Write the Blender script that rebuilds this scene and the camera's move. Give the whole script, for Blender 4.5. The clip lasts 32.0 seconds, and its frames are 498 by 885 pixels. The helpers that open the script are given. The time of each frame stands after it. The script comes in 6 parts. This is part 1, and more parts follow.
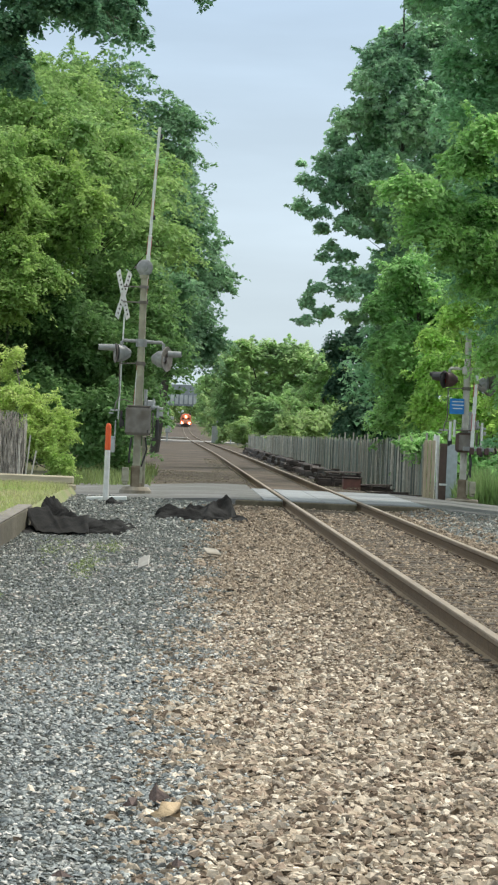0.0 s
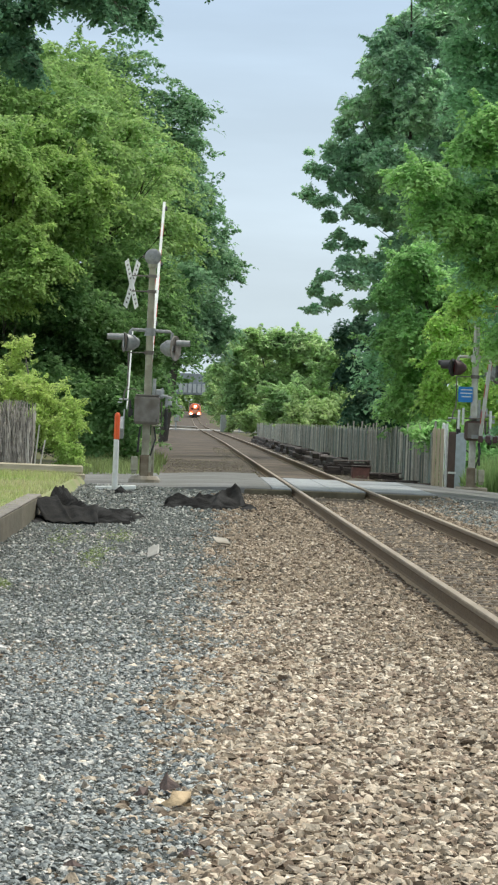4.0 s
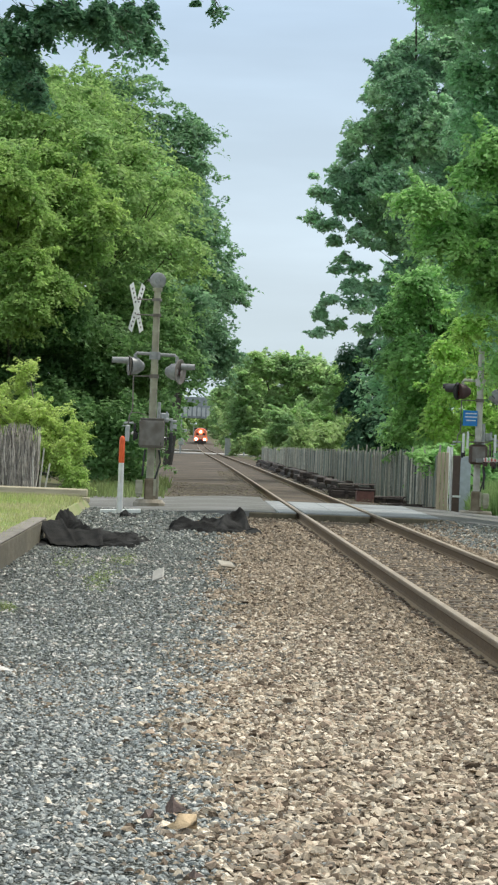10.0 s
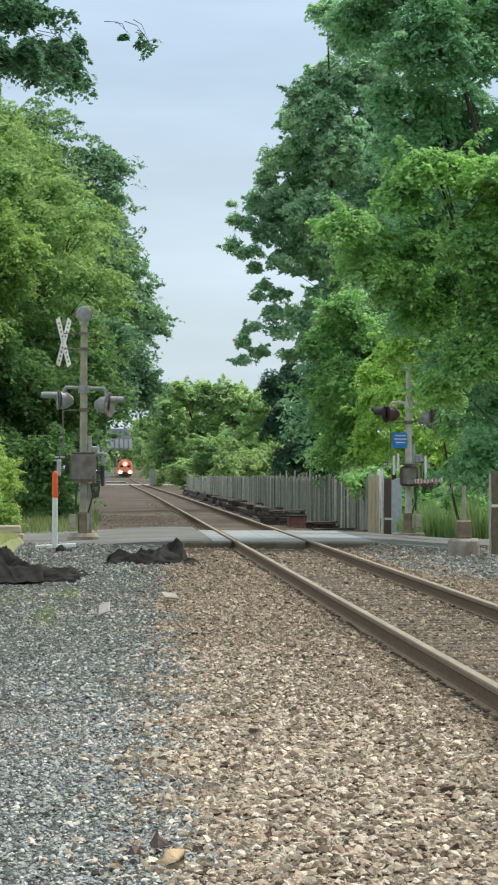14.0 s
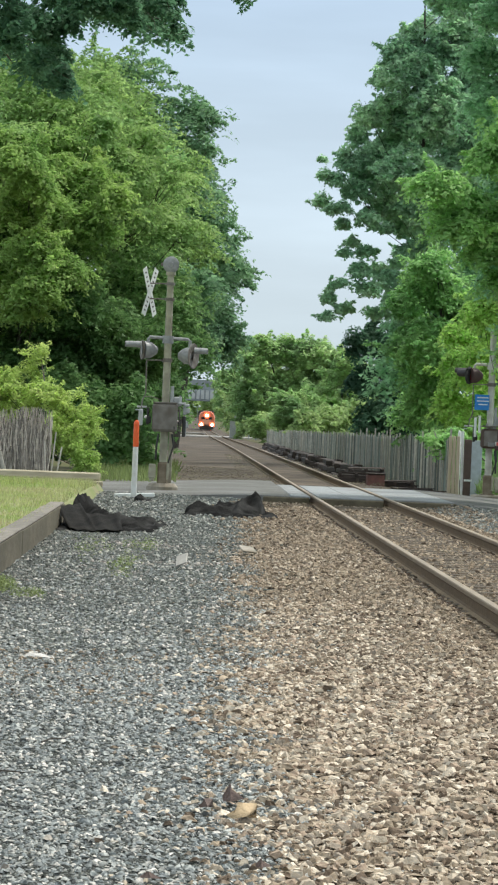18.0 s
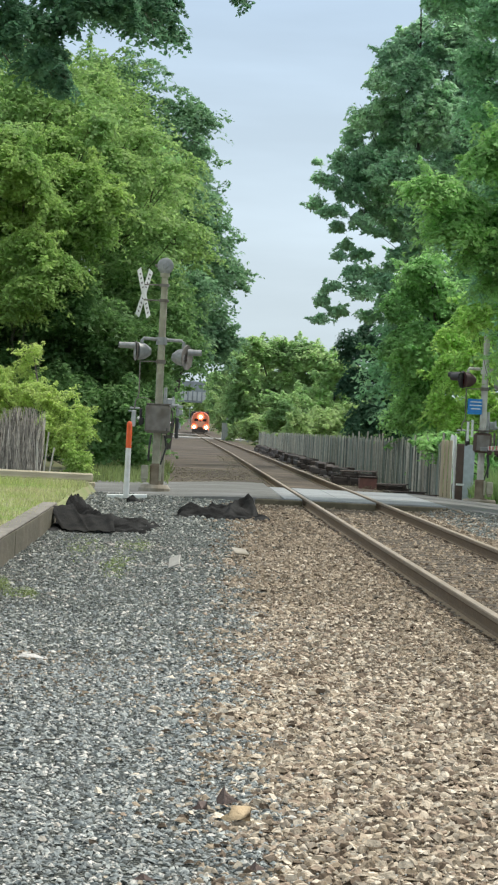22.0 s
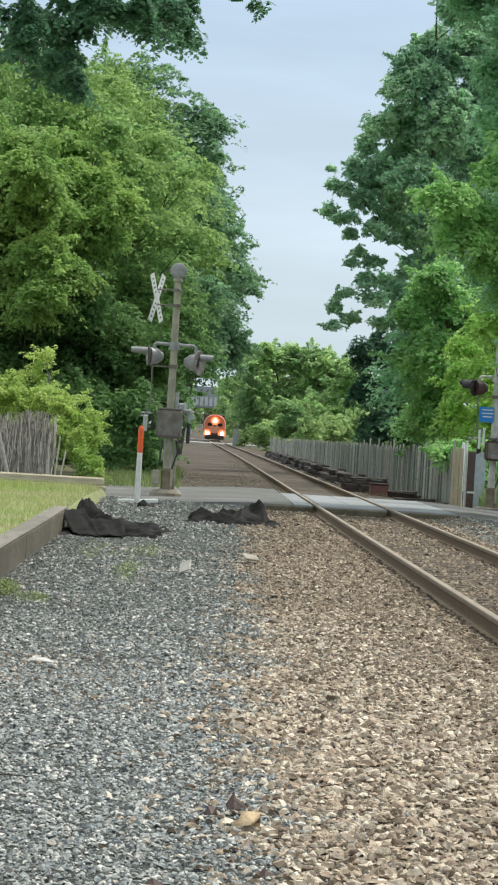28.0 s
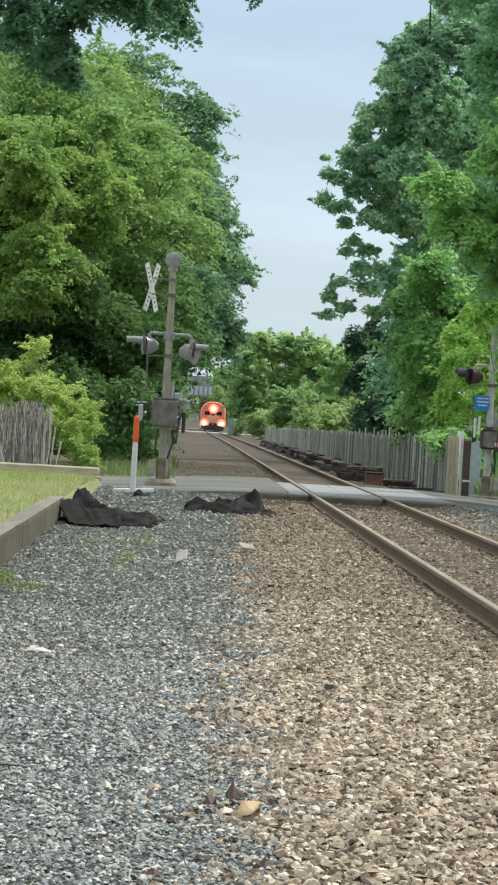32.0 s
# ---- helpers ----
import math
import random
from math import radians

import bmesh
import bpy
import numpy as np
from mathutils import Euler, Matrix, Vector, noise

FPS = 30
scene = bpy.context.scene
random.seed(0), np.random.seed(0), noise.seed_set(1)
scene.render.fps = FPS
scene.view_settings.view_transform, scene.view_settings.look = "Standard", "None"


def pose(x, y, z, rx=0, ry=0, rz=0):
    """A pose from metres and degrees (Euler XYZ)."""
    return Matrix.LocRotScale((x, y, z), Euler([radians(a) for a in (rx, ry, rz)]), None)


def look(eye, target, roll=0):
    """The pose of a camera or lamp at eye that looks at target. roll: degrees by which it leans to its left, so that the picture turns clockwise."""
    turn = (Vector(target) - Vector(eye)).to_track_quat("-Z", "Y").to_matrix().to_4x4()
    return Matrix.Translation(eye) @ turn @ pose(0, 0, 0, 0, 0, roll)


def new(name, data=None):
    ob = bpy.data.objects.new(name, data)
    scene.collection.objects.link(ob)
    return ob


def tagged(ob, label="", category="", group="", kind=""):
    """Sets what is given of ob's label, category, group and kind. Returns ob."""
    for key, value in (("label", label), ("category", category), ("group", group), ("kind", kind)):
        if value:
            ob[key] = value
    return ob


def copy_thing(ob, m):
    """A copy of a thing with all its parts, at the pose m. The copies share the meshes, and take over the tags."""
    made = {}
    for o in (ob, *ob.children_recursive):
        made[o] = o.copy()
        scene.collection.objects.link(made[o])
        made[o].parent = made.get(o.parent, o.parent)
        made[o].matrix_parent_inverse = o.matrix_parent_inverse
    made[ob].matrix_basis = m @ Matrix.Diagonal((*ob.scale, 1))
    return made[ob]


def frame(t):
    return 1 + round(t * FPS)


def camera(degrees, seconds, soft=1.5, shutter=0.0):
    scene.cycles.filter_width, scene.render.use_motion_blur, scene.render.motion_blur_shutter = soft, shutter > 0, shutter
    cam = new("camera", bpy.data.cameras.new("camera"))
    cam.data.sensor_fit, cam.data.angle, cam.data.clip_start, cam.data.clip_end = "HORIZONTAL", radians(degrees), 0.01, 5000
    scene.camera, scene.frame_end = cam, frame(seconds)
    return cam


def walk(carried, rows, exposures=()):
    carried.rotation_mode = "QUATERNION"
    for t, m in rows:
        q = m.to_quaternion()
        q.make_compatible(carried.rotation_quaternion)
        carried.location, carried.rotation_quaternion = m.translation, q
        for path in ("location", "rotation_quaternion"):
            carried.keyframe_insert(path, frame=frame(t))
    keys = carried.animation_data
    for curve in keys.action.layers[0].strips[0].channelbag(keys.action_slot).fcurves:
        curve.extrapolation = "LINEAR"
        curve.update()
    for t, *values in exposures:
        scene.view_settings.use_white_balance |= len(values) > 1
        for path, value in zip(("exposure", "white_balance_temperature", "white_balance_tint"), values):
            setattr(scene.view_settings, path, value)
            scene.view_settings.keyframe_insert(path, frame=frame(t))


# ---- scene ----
PATH = [
    (0, 0.125, 0.081, 1.462, -1.2699, -0.1967, 2.451),
    (0.5, 0.123, 0.081, 1.465, -1.2449, -0.4077, 2.564),
    (1, 0.122, 0.082, 1.465, -1.1434, -0.3907, 2.646),
    (1.5, 0.120, 0.081, 1.463, -0.9789, -0.4037, 2.805),
    (2, 0.120, 0.075, 1.466, -0.9538, -0.4272, 2.797),
    (2.5, 0.122, 0.070, 1.465, -0.9735, -0.5447, 2.506),
    (3, 0.117, 0.065, 1.464, -1.0857, -0.6444, 2.429),
    (3.5, 0.121, 0.056, 1.468, -1.1288, -0.5373, 2.277),
    (5.5, 0.120, 0.039, 1.468, -1.1326, -0.2098, 2.444),
    (6, 0.113, 0.033, 1.470, -1.0088, -0.1890, 2.665),
    (6.5, 0.113, 0.026, 1.468, -0.9197, -0.1204, 2.492),
    (7, 0.115, 0.024, 1.471, -0.9357, -0.1034, 2.356),
    (7.5, 0.113, 0.023, 1.467, -1.0109, -0.1002, 2.362),
    (8, 0.115, 0.021, 1.471, -1.0546, -0.0102, 2.397),
    (8.5, 0.113, 0.019, 1.467, -1.0155, 0.0940, 2.257),
    (9, 0.114, 0.019, 1.467, -0.8298, 0.0397, 2.114),
    (9.5, 0.113, 0.017, 1.467, -0.8511, 0.0286, 2.261),
    (10, 0.115, 0.017, 1.467, -1.0320, 0.0064, 2.312),
    (10.5, 0.113, 0.015, 1.468, -1.1271, -0.1280, 2.289),
    (11, 0.110, 0.013, 1.468, -1.1885, -0.1090, 2.252),
    (11.5, 0.111, 0.015, 1.468, -1.1422, -0.2476, 2.287),
    (12, 0.109, 0.016, 1.471, -0.9725, -0.4746, 2.362),
    (12.5, 0.111, 0.013, 1.470, -0.8083, -0.5975, 2.361),
    (13, 0.091, 0.010, 1.470, -1.1301, -0.7305, 1.692),
    (13.5, -0.034, 0.015, 1.477, -2.4850, -0.0399, 0.115),
    (14, -0.074, 0.001, 1.479, -2.3801, 0.5291, 0.208),
    (14.5, -0.060, -0.006, 1.486, -0.9138, -0.3301, 0.681),
    (16.5, -0.090, -0.026, 1.488, -0.7519, -0.4361, 2.058),
    (17, -0.095, -0.031, 1.488, -0.6932, -0.3611, 2.206),
    (17.5, -0.091, -0.032, 1.490, -0.7956, -0.2643, 2.161),
    (18, -0.099, -0.027, 1.489, -0.9949, -0.2998, 2.368),
    (18.5, -0.101, -0.031, 1.490, -1.1221, -0.3803, 2.527),
    (19, -0.101, -0.034, 1.489, -1.1599, -0.2093, 2.535),
    (19.5, -0.104, -0.031, 1.489, -1.1323, -0.0820, 2.615),
    (20, -0.104, -0.035, 1.491, -1.1090, -0.1002, 2.630),
    (20.5, -0.113, -0.040, 1.491, -1.0228, -0.1752, 2.768),
    (21, -0.114, -0.039, 1.491, -0.8847, -0.1808, 2.779),
    (21.5, -0.114, -0.038, 1.491, -1.0263, -0.2356, 2.768),
    (22, -0.121, -0.033, 1.492, -1.1387, -0.2588, 2.897),
    (22.5, -0.118, -0.031, 1.492, -1.1202, -0.2042, 3.045),
    (23, -0.121, -0.030, 1.492, -1.1030, -0.2250, 3.177),
    (23.5, -0.123, -0.039, 1.493, -1.0494, -0.2451, 3.260),
    (24, -0.125, -0.047, 1.494, -0.9243, -0.2642, 3.322),
    (24.5, -0.126, -0.044, 1.494, -0.7351, -0.2256, 3.266),
    (25, -0.125, -0.044, 1.493, -0.6115, -0.0272, 3.182),
    (25.5, -0.124, -0.049, 1.494, -0.5358, 0.1047, 3.056),
    (27.5, -0.129, -0.038, 1.494, -0.9135, 0.0401, 3.430),
    (28, -0.130, -0.039, 1.492, -0.9417, -0.1693, 3.458),
    (28.5, -0.129, -0.039, 1.492, -0.7458, -0.2694, 3.474),
    (29, -0.136, -0.040, 1.495, -0.6526, -0.1696, 3.724),
    (29.5, -0.136, -0.031, 1.493, -0.7235, -0.1620, 3.778),
    (30, -0.132, -0.028, 1.492, -0.8836, -0.2599, 3.692),
    (30.5, -0.133, -0.026, 1.492, -0.9335, -0.2993, 3.730),
    (31, -0.134, -0.016, 1.491, -0.9293, -0.2712, 3.814),
    (31.5, -0.137, -0.011, 1.489, -0.9443, -0.3208, 3.825),
    (32, -0.143, -0.011, 1.489, -1.0428, -0.3505, 3.280),
]


def aim(x, y, z, yaw, pitch, roll):
    """The camera's pose from its place, its turn to the left of +y, its tilt upwards and its lean."""
    return pose(x, y, z, 90 + pitch, 0, yaw) @ pose(0, 0, 0, 0, 0, roll)


cam = camera(8.7, 32.0, soft=2.2)
walk(cam, [(row[0], aim(*row[1:])) for row in PATH])

# ---- light ----
SUN_UP, SUN_TURN = 62, 60
world = bpy.data.worlds.new("overcast_sky")
scene.world = world
world.use_nodes = True
wt = world.node_tree
wt.nodes.clear()


def wnode(kind, **values):
    n = wt.nodes.new(kind)
    for key, value in values.items():
        n.inputs[key].default_value = value
    return n


sky = wt.nodes.new("ShaderNodeTexSky")
sky.sky_type, sky.sun_disc = "NISHITA", False
sky.sun_elevation, sky.sun_rotation = radians(SUN_UP), radians(SUN_TURN)
sky.dust_density = 3.0
sky_gain = wnode("ShaderNodeVectorMath")
sky_gain.operation = "SCALE"
sky_gain.inputs["Scale"].default_value = 0.11
wt.links.new(sky.outputs[0], sky_gain.inputs[0])
coord = wt.nodes.new("ShaderNodeTexCoord")
mapping = wnode("ShaderNodeMapping", Scale=(5.0, 5.0, 30.0))
wt.links.new(coord.outputs["Generated"], mapping.inputs["Vector"])
bands = wnode("ShaderNodeTexNoise", Scale=1.1, Detail=5.0, Roughness=0.5)
wt.links.new(mapping.outputs[0], bands.inputs["Vector"])
split = wt.nodes.new("ShaderNodeSeparateXYZ")
wt.links.new(coord.outputs["Generated"], split.inputs[0])
tones = wt.nodes.new("ShaderNodeValToRGB")
while len(tones.color_ramp.elements) < 5:
    tones.color_ramp.elements.new(0.5)
for e, (at, colour) in zip(tones.color_ramp.elements, ((0.0, (0.62, 0.735, 0.785)), (0.045, (0.575, 0.69, 0.775)), (0.13, (0.465, 0.60, 0.755)), (0.3, (0.62, 0.72, 0.79)), (0.9, (0.88, 0.90, 0.86)))):
    e.position, e.color = at, (*colour, 1)
wt.links.new(split.outputs[2], tones.inputs[0])
streaks = wt.nodes.new("ShaderNodeMapRange")
streaks.inputs[1].default_value, streaks.inputs[2].default_value, streaks.inputs[3].default_value, streaks.inputs[4].default_value = 0.35, 0.65, 0.9, 1.1
wt.links.new(bands.outputs[0], streaks.inputs[0])
streaked = wnode("ShaderNodeVectorMath")
streaked.operation = "SCALE"
wt.links.new(tones.outputs[0], streaked.inputs[0])
wt.links.new(streaks.outputs[0], streaked.inputs["Scale"])
cover = wt.nodes.new("ShaderNodeMix")
cover.data_type = "RGBA"
cover.inputs[0].default_value = 0.86
wt.links.new(sky_gain.outputs[0], cover.inputs[6])
wt.links.new(streaked.outputs[0], cover.inputs[7])
ground_glow = wnode("ShaderNodeBackground", Strength=0.92)
wt.links.new(cover.outputs[2], ground_glow.inputs[0])
wout = wt.nodes.new("ShaderNodeOutputWorld")
wt.links.new(ground_glow.outputs[0], wout.inputs[0])

sun = new("sun", bpy.data.lights.new("sun", "SUN"))
sun.data.energy, sun.data.angle, sun.data.color = 2.35, radians(14), (1.0, 0.96, 0.9)
sun.matrix_world = look((0, 0, 50), (math.sin(radians(SUN_TURN)) * -30, math.cos(radians(SUN_TURN)) * -30, 50 - 30 * math.tan(radians(SUN_UP))))
scene.view_settings.exposure = 0.47


# ---- materials ----
def material(name, colour, second=None, scale=8.0, rough=0.8, metal=0.0, bump=0.0, bump_scale=None, detail=4.0,
             third=None, third_scale=1.0, island=0.0, piece=0.0, through_light=0.0, glow=None, stretch=(1, 1, 1), gloss=0.5):
    """A surface: two colours by fine noise, a third by broad noise, relief, and chance per island or per piece."""
    m = bpy.data.materials.new(name)
    m.use_nodes = True
    t = m.node_tree
    b = t.nodes["Principled BSDF"]
    b.inputs["Roughness"].default_value, b.inputs["Metallic"].default_value = rough, metal
    b.inputs["Specular IOR Level"].default_value = gloss
    here = t.nodes.new("ShaderNodeTexCoord")
    place = t.nodes.new("ShaderNodeMapping")
    place.inputs["Scale"].default_value = stretch
    t.links.new(here.outputs["Object"], place.inputs["Vector"])

    def noise_at(size, fine):
        n = t.nodes.new("ShaderNodeTexNoise")
        n.inputs["Scale"].default_value, n.inputs["Detail"].default_value = size, fine
        t.links.new(place.outputs[0], n.inputs["Vector"])
        return n.outputs[0]

    def spread(value, low, high):
        r = t.nodes.new("ShaderNodeMapRange")
        r.inputs[1].default_value, r.inputs[2].default_value = low, high
        t.links.new(value, r.inputs[0])
        return r.outputs[0]

    def blend(factor, a, c):
        mix = t.nodes.new("ShaderNodeMix")
        mix.data_type = "RGBA"
        for socket, value in ((mix.inputs[0], factor), (mix.inputs[6], a), (mix.inputs[7], c)):
            if isinstance(value, tuple):
                socket.default_value = (*value, 1)
            elif isinstance(value, float):
                socket.default_value = value
            else:
                t.links.new(value, socket)
        return mix.outputs[2]

    result = colour
    if second:
        result = blend(spread(noise_at(scale, detail), 0.36, 0.64), colour, second)
    if third:
        result = blend(spread(noise_at(third_scale, 3.0), 0.45, 0.68), result, third)
    if island or piece:
        source = t.nodes.new("ShaderNodeNewGeometry" if island else "ShaderNodeObjectInfo")
        chance = source.outputs["Random Per Island" if island else "Random"]
        hsv = t.nodes.new("ShaderNodeHueSaturation")
        amount = island or piece
        r = t.nodes.new("ShaderNodeMapRange")
        r.inputs[3].default_value, r.inputs[4].default_value = 1 - amount, 1 + amount
        t.links.new(chance, r.inputs[0])
        t.links.new(r.outputs[0], hsv.inputs["Value"])
        if isinstance(result, tuple):
            hsv.inputs["Color"].default_value = (*result, 1)
        else:
            t.links.new(result, hsv.inputs["Color"])
        result = hsv.outputs[0]
    if isinstance(result, tuple):
        b.inputs["Base Color"].default_value = (*result, 1)
    else:
        t.links.new(result, b.inputs["Base Color"])
    if bump:
        rel = t.nodes.new("ShaderNodeBump")
        rel.inputs["Strength"].default_value, rel.inputs["Distance"].default_value = bump, 0.02
        t.links.new(noise_at(bump_scale or scale * 2, 5.0), rel.inputs["Height"])
        t.links.new(rel.outputs[0], b.inputs["Normal"])
    if through_light:
        tr = t.nodes.new("ShaderNodeBsdfTranslucent")
        if isinstance(result, tuple):
            tr.inputs[0].default_value = (*result, 1)
        else:
            t.links.new(result, tr.inputs[0])
        mix = t.nodes.new("ShaderNodeMixShader")
        mix.inputs[0].default_value = through_light
        t.links.new(b.outputs[0], mix.inputs[1])
        t.links.new(tr.outputs[0], mix.inputs[2])
        t.links.new(mix.outputs[0], t.nodes["Material Output"].inputs[0])
    if glow:
        b.inputs["Emission Color"].default_value, b.inputs["Emission Strength"].default_value = (*glow[0], 1), glow[1]
    return m


def stones_material(name, palette, rough=0.9):
    """Loose stones: one tone per stone out of a palette, with grain on each."""
    m = material(name, (0.5, 0.5, 0.5), rough=rough, bump=0.4, bump_scale=60.0, gloss=0.12)
    t = m.node_tree
    b = t.nodes["Principled BSDF"]
    geo = t.nodes.new("ShaderNodeNewGeometry")
    ramp = t.nodes.new("ShaderNodeValToRGB")
    ramp.color_ramp.interpolation = "CONSTANT"
    while len(ramp.color_ramp.elements) < len(palette):
        ramp.color_ramp.elements.new(0.5)
    for n, (e, c) in enumerate(zip(ramp.color_ramp.elements, palette)):
        e.position, e.color = n / len(palette), (*c, 1)
    t.links.new(geo.outputs["Random Per Island"], ramp.inputs[0])
    here = t.nodes.new("ShaderNodeTexCoord")
    n1 = t.nodes.new("ShaderNodeTexNoise")
    n1.inputs["Scale"].default_value, n1.inputs["Detail"].default_value = 45.0, 4.0
    t.links.new(here.outputs["Object"], n1.inputs["Vector"])
    r = t.nodes.new("ShaderNodeMapRange")
    r.inputs[1].default_value, r.inputs[2].default_value, r.inputs[3].default_value, r.inputs[4].default_value = 0.3, 0.7, 0.72, 1.2
    t.links.new(n1.outputs[0], r.inputs[0])
    hsv = t.nodes.new("ShaderNodeHueSaturation")
    t.links.new(ramp.outputs[0], hsv.inputs["Color"])
    t.links.new(r.outputs[0], hsv.inputs["Value"])
    t.links.new(hsv.outputs[0], b.inputs["Base Color"])
    return m


M_GREY_STONE = stones_material("blue_grey_gravel", [(0.37, 0.395, 0.38), (0.25, 0.27, 0.264), (0.49, 0.51, 0.48), (0.31, 0.335, 0.328), (0.7, 0.67, 0.608), (0.12, 0.127, 0.123), (0.4, 0.405, 0.375), (0.27, 0.296, 0.294)])
M_PALE_STONE = stones_material("pale_mixed_stones", [(0.52, 0.48, 0.42), (0.40, 0.375, 0.335), (0.62, 0.58, 0.52), (0.30, 0.27, 0.235), (0.70, 0.66, 0.60), (0.46, 0.42, 0.36), (0.22, 0.20, 0.18)])
M_TAN_STONE = stones_material("tan_ballast", [(0.47, 0.385, 0.285), (0.34, 0.275, 0.20), (0.62, 0.53, 0.41), (0.17, 0.13, 0.095), (0.74, 0.65, 0.52), (0.41, 0.32, 0.24), (0.51, 0.435, 0.335), (0.31, 0.265, 0.21)])
M_DARK_GREY = stones_material("darker_grey_gravel", [(0.188, 0.205, 0.183), (0.123, 0.136, 0.121), (0.243, 0.259, 0.233), (0.167, 0.179, 0.165), (0.469, 0.476, 0.42), (0.102, 0.109, 0.1), (0.287, 0.278, 0.246), (0.205, 0.227, 0.22)])
M_OLD_TAN = stones_material("dirty_tan_ballast", [(0.314, 0.25, 0.176), (0.235, 0.186, 0.132), (0.392, 0.319, 0.23), (0.147, 0.113, 0.0833), (0.441, 0.367, 0.274), (0.274, 0.216, 0.157), (0.343, 0.284, 0.211), (0.206, 0.176, 0.137)])


def pebble_bed(name, palette, size, dark):
    """Packed small stones between the larger loose ones: one tone a pebble, dark joints, relief."""
    m = material(name, (0.5, 0.5, 0.5), rough=0.95, gloss=0.08)
    t = m.node_tree
    b = t.nodes["Principled BSDF"]
    here = t.nodes.new("ShaderNodeTexCoord")
    cells, edges = t.nodes.new("ShaderNodeTexVoronoi"), t.nodes.new("ShaderNodeTexVoronoi")
    edges.feature = "DISTANCE_TO_EDGE"
    for v in (cells, edges):
        v.inputs["Scale"].default_value = 1 / size
        t.links.new(here.outputs["Object"], v.inputs["Vector"])
    one = t.nodes.new("ShaderNodeSeparateColor")
    t.links.new(cells.outputs["Color"], one.inputs[0])
    ramp = t.nodes.new("ShaderNodeValToRGB")
    ramp.color_ramp.interpolation = "CONSTANT"
    while len(ramp.color_ramp.elements) < len(palette):
        ramp.color_ramp.elements.new(0.5)
    for n, (e, c) in enumerate(zip(ramp.color_ramp.elements, palette)):
        e.position, e.color = n / len(palette), (*c, 1)
    t.links.new(one.outputs[0], ramp.inputs[0])
    joint = t.nodes.new("ShaderNodeMapRange")
    joint.inputs[1].default_value, joint.inputs[2].default_value = 0.02, 0.16
    t.links.new(edges.outputs["Distance"], joint.inputs[0])
    mix = t.nodes.new("ShaderNodeMix")
    mix.data_type = "RGBA"
    mix.inputs[6].default_value = (*dark, 1)
    t.links.new(joint.outputs[0], mix.inputs[0])
    t.links.new(ramp.outputs[0], mix.inputs[7])
    t.links.new(mix.outputs[2], b.inputs["Base Color"])
    rel = t.nodes.new("ShaderNodeBump")
    rel.inputs["Strength"].default_value, rel.inputs["Distance"].default_value = 0.9, size * 0.5
    t.links.new(joint.outputs[0], rel.inputs["Height"])
    t.links.new(rel.outputs[0], b.inputs["Normal"])
    return m


M_DARK_STONE = stones_material("dirty_brown_stones", [(0.125, 0.114, 0.0718), (0.0955, 0.0856, 0.0552), (0.161, 0.152, 0.0992), (0.117, 0.108, 0.069), (0.0734, 0.0666, 0.044), (0.294, 0.285, 0.199)])
M_DIRT = material("gravelly_earth", (0.0924, 0.0784, 0.0635), (0.0669, 0.0564, 0.0464), scale=3.0, bump=0.8, bump_scale=24.0, third=(0.152, 0.125, 0.0946), third_scale=0.3, gloss=0.12)
M_GREY_BED = pebble_bed("packed_grey_stones", [(0.177, 0.194, 0.178), (0.105, 0.115, 0.107), (0.242, 0.255, 0.228), (0.137, 0.152, 0.14), (0.0725, 0.0784, 0.0709), (0.201, 0.21, 0.185)], 0.02, (0.0242, 0.0264, 0.0239))
M_TAN_BED = pebble_bed("packed_tan_stones", [(0.26, 0.21, 0.15), (0.16, 0.125, 0.088), (0.33, 0.275, 0.205), (0.11, 0.085, 0.06), (0.21, 0.17, 0.125), (0.29, 0.245, 0.185)], 0.026, (0.035, 0.028, 0.02))
M_LAND = material("rough_grass_ground", (0.075, 0.10, 0.035), (0.12, 0.11, 0.055), scale=3.0, bump=0.6, third=(0.10, 0.085, 0.06), third_scale=0.3, gloss=0.12)
M_LAWN = material("lawn_soil", (0.20, 0.26, 0.095), (0.27, 0.29, 0.135), scale=5.0, bump=0.6, third=(0.31, 0.285, 0.175), third_scale=0.5, gloss=0.12)
M_ASPHALT = material("worn_asphalt", (0.165, 0.168, 0.152), (0.125, 0.128, 0.117), scale=22.0, bump=0.4, bump_scale=90.0, third=(0.205, 0.205, 0.20), third_scale=0.7, gloss=0.12)
M_PANEL = material("pale_concrete_panel", (0.31, 0.335, 0.34), (0.23, 0.25, 0.255), scale=12.0, bump=0.3, third=(0.20, 0.205, 0.20), third_scale=0.9)
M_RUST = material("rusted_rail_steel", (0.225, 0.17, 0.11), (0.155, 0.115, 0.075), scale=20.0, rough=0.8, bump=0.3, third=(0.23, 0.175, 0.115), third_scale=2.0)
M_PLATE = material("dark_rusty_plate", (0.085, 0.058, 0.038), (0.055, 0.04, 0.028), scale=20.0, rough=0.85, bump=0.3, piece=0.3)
M_FOOT = material("pale_rail_foot", (0.29, 0.22, 0.135), (0.215, 0.16, 0.098), scale=18.0, rough=0.9, bump=0.3)
# rust colour darkened to carry the shadow under the rail head
M_WEB = material("shadowed_rusty_web", (0.169, 0.113, 0.0616), (0.112, 0.0756, 0.0418), scale=20.0, rough=0.9, bump=0.3)
M_RAILTOP = material("worn_rail_head", (0.367, 0.3, 0.215), (0.273, 0.218, 0.152), scale=14.0, rough=0.5, metal=0.3, stretch=(1, 0.1, 1))
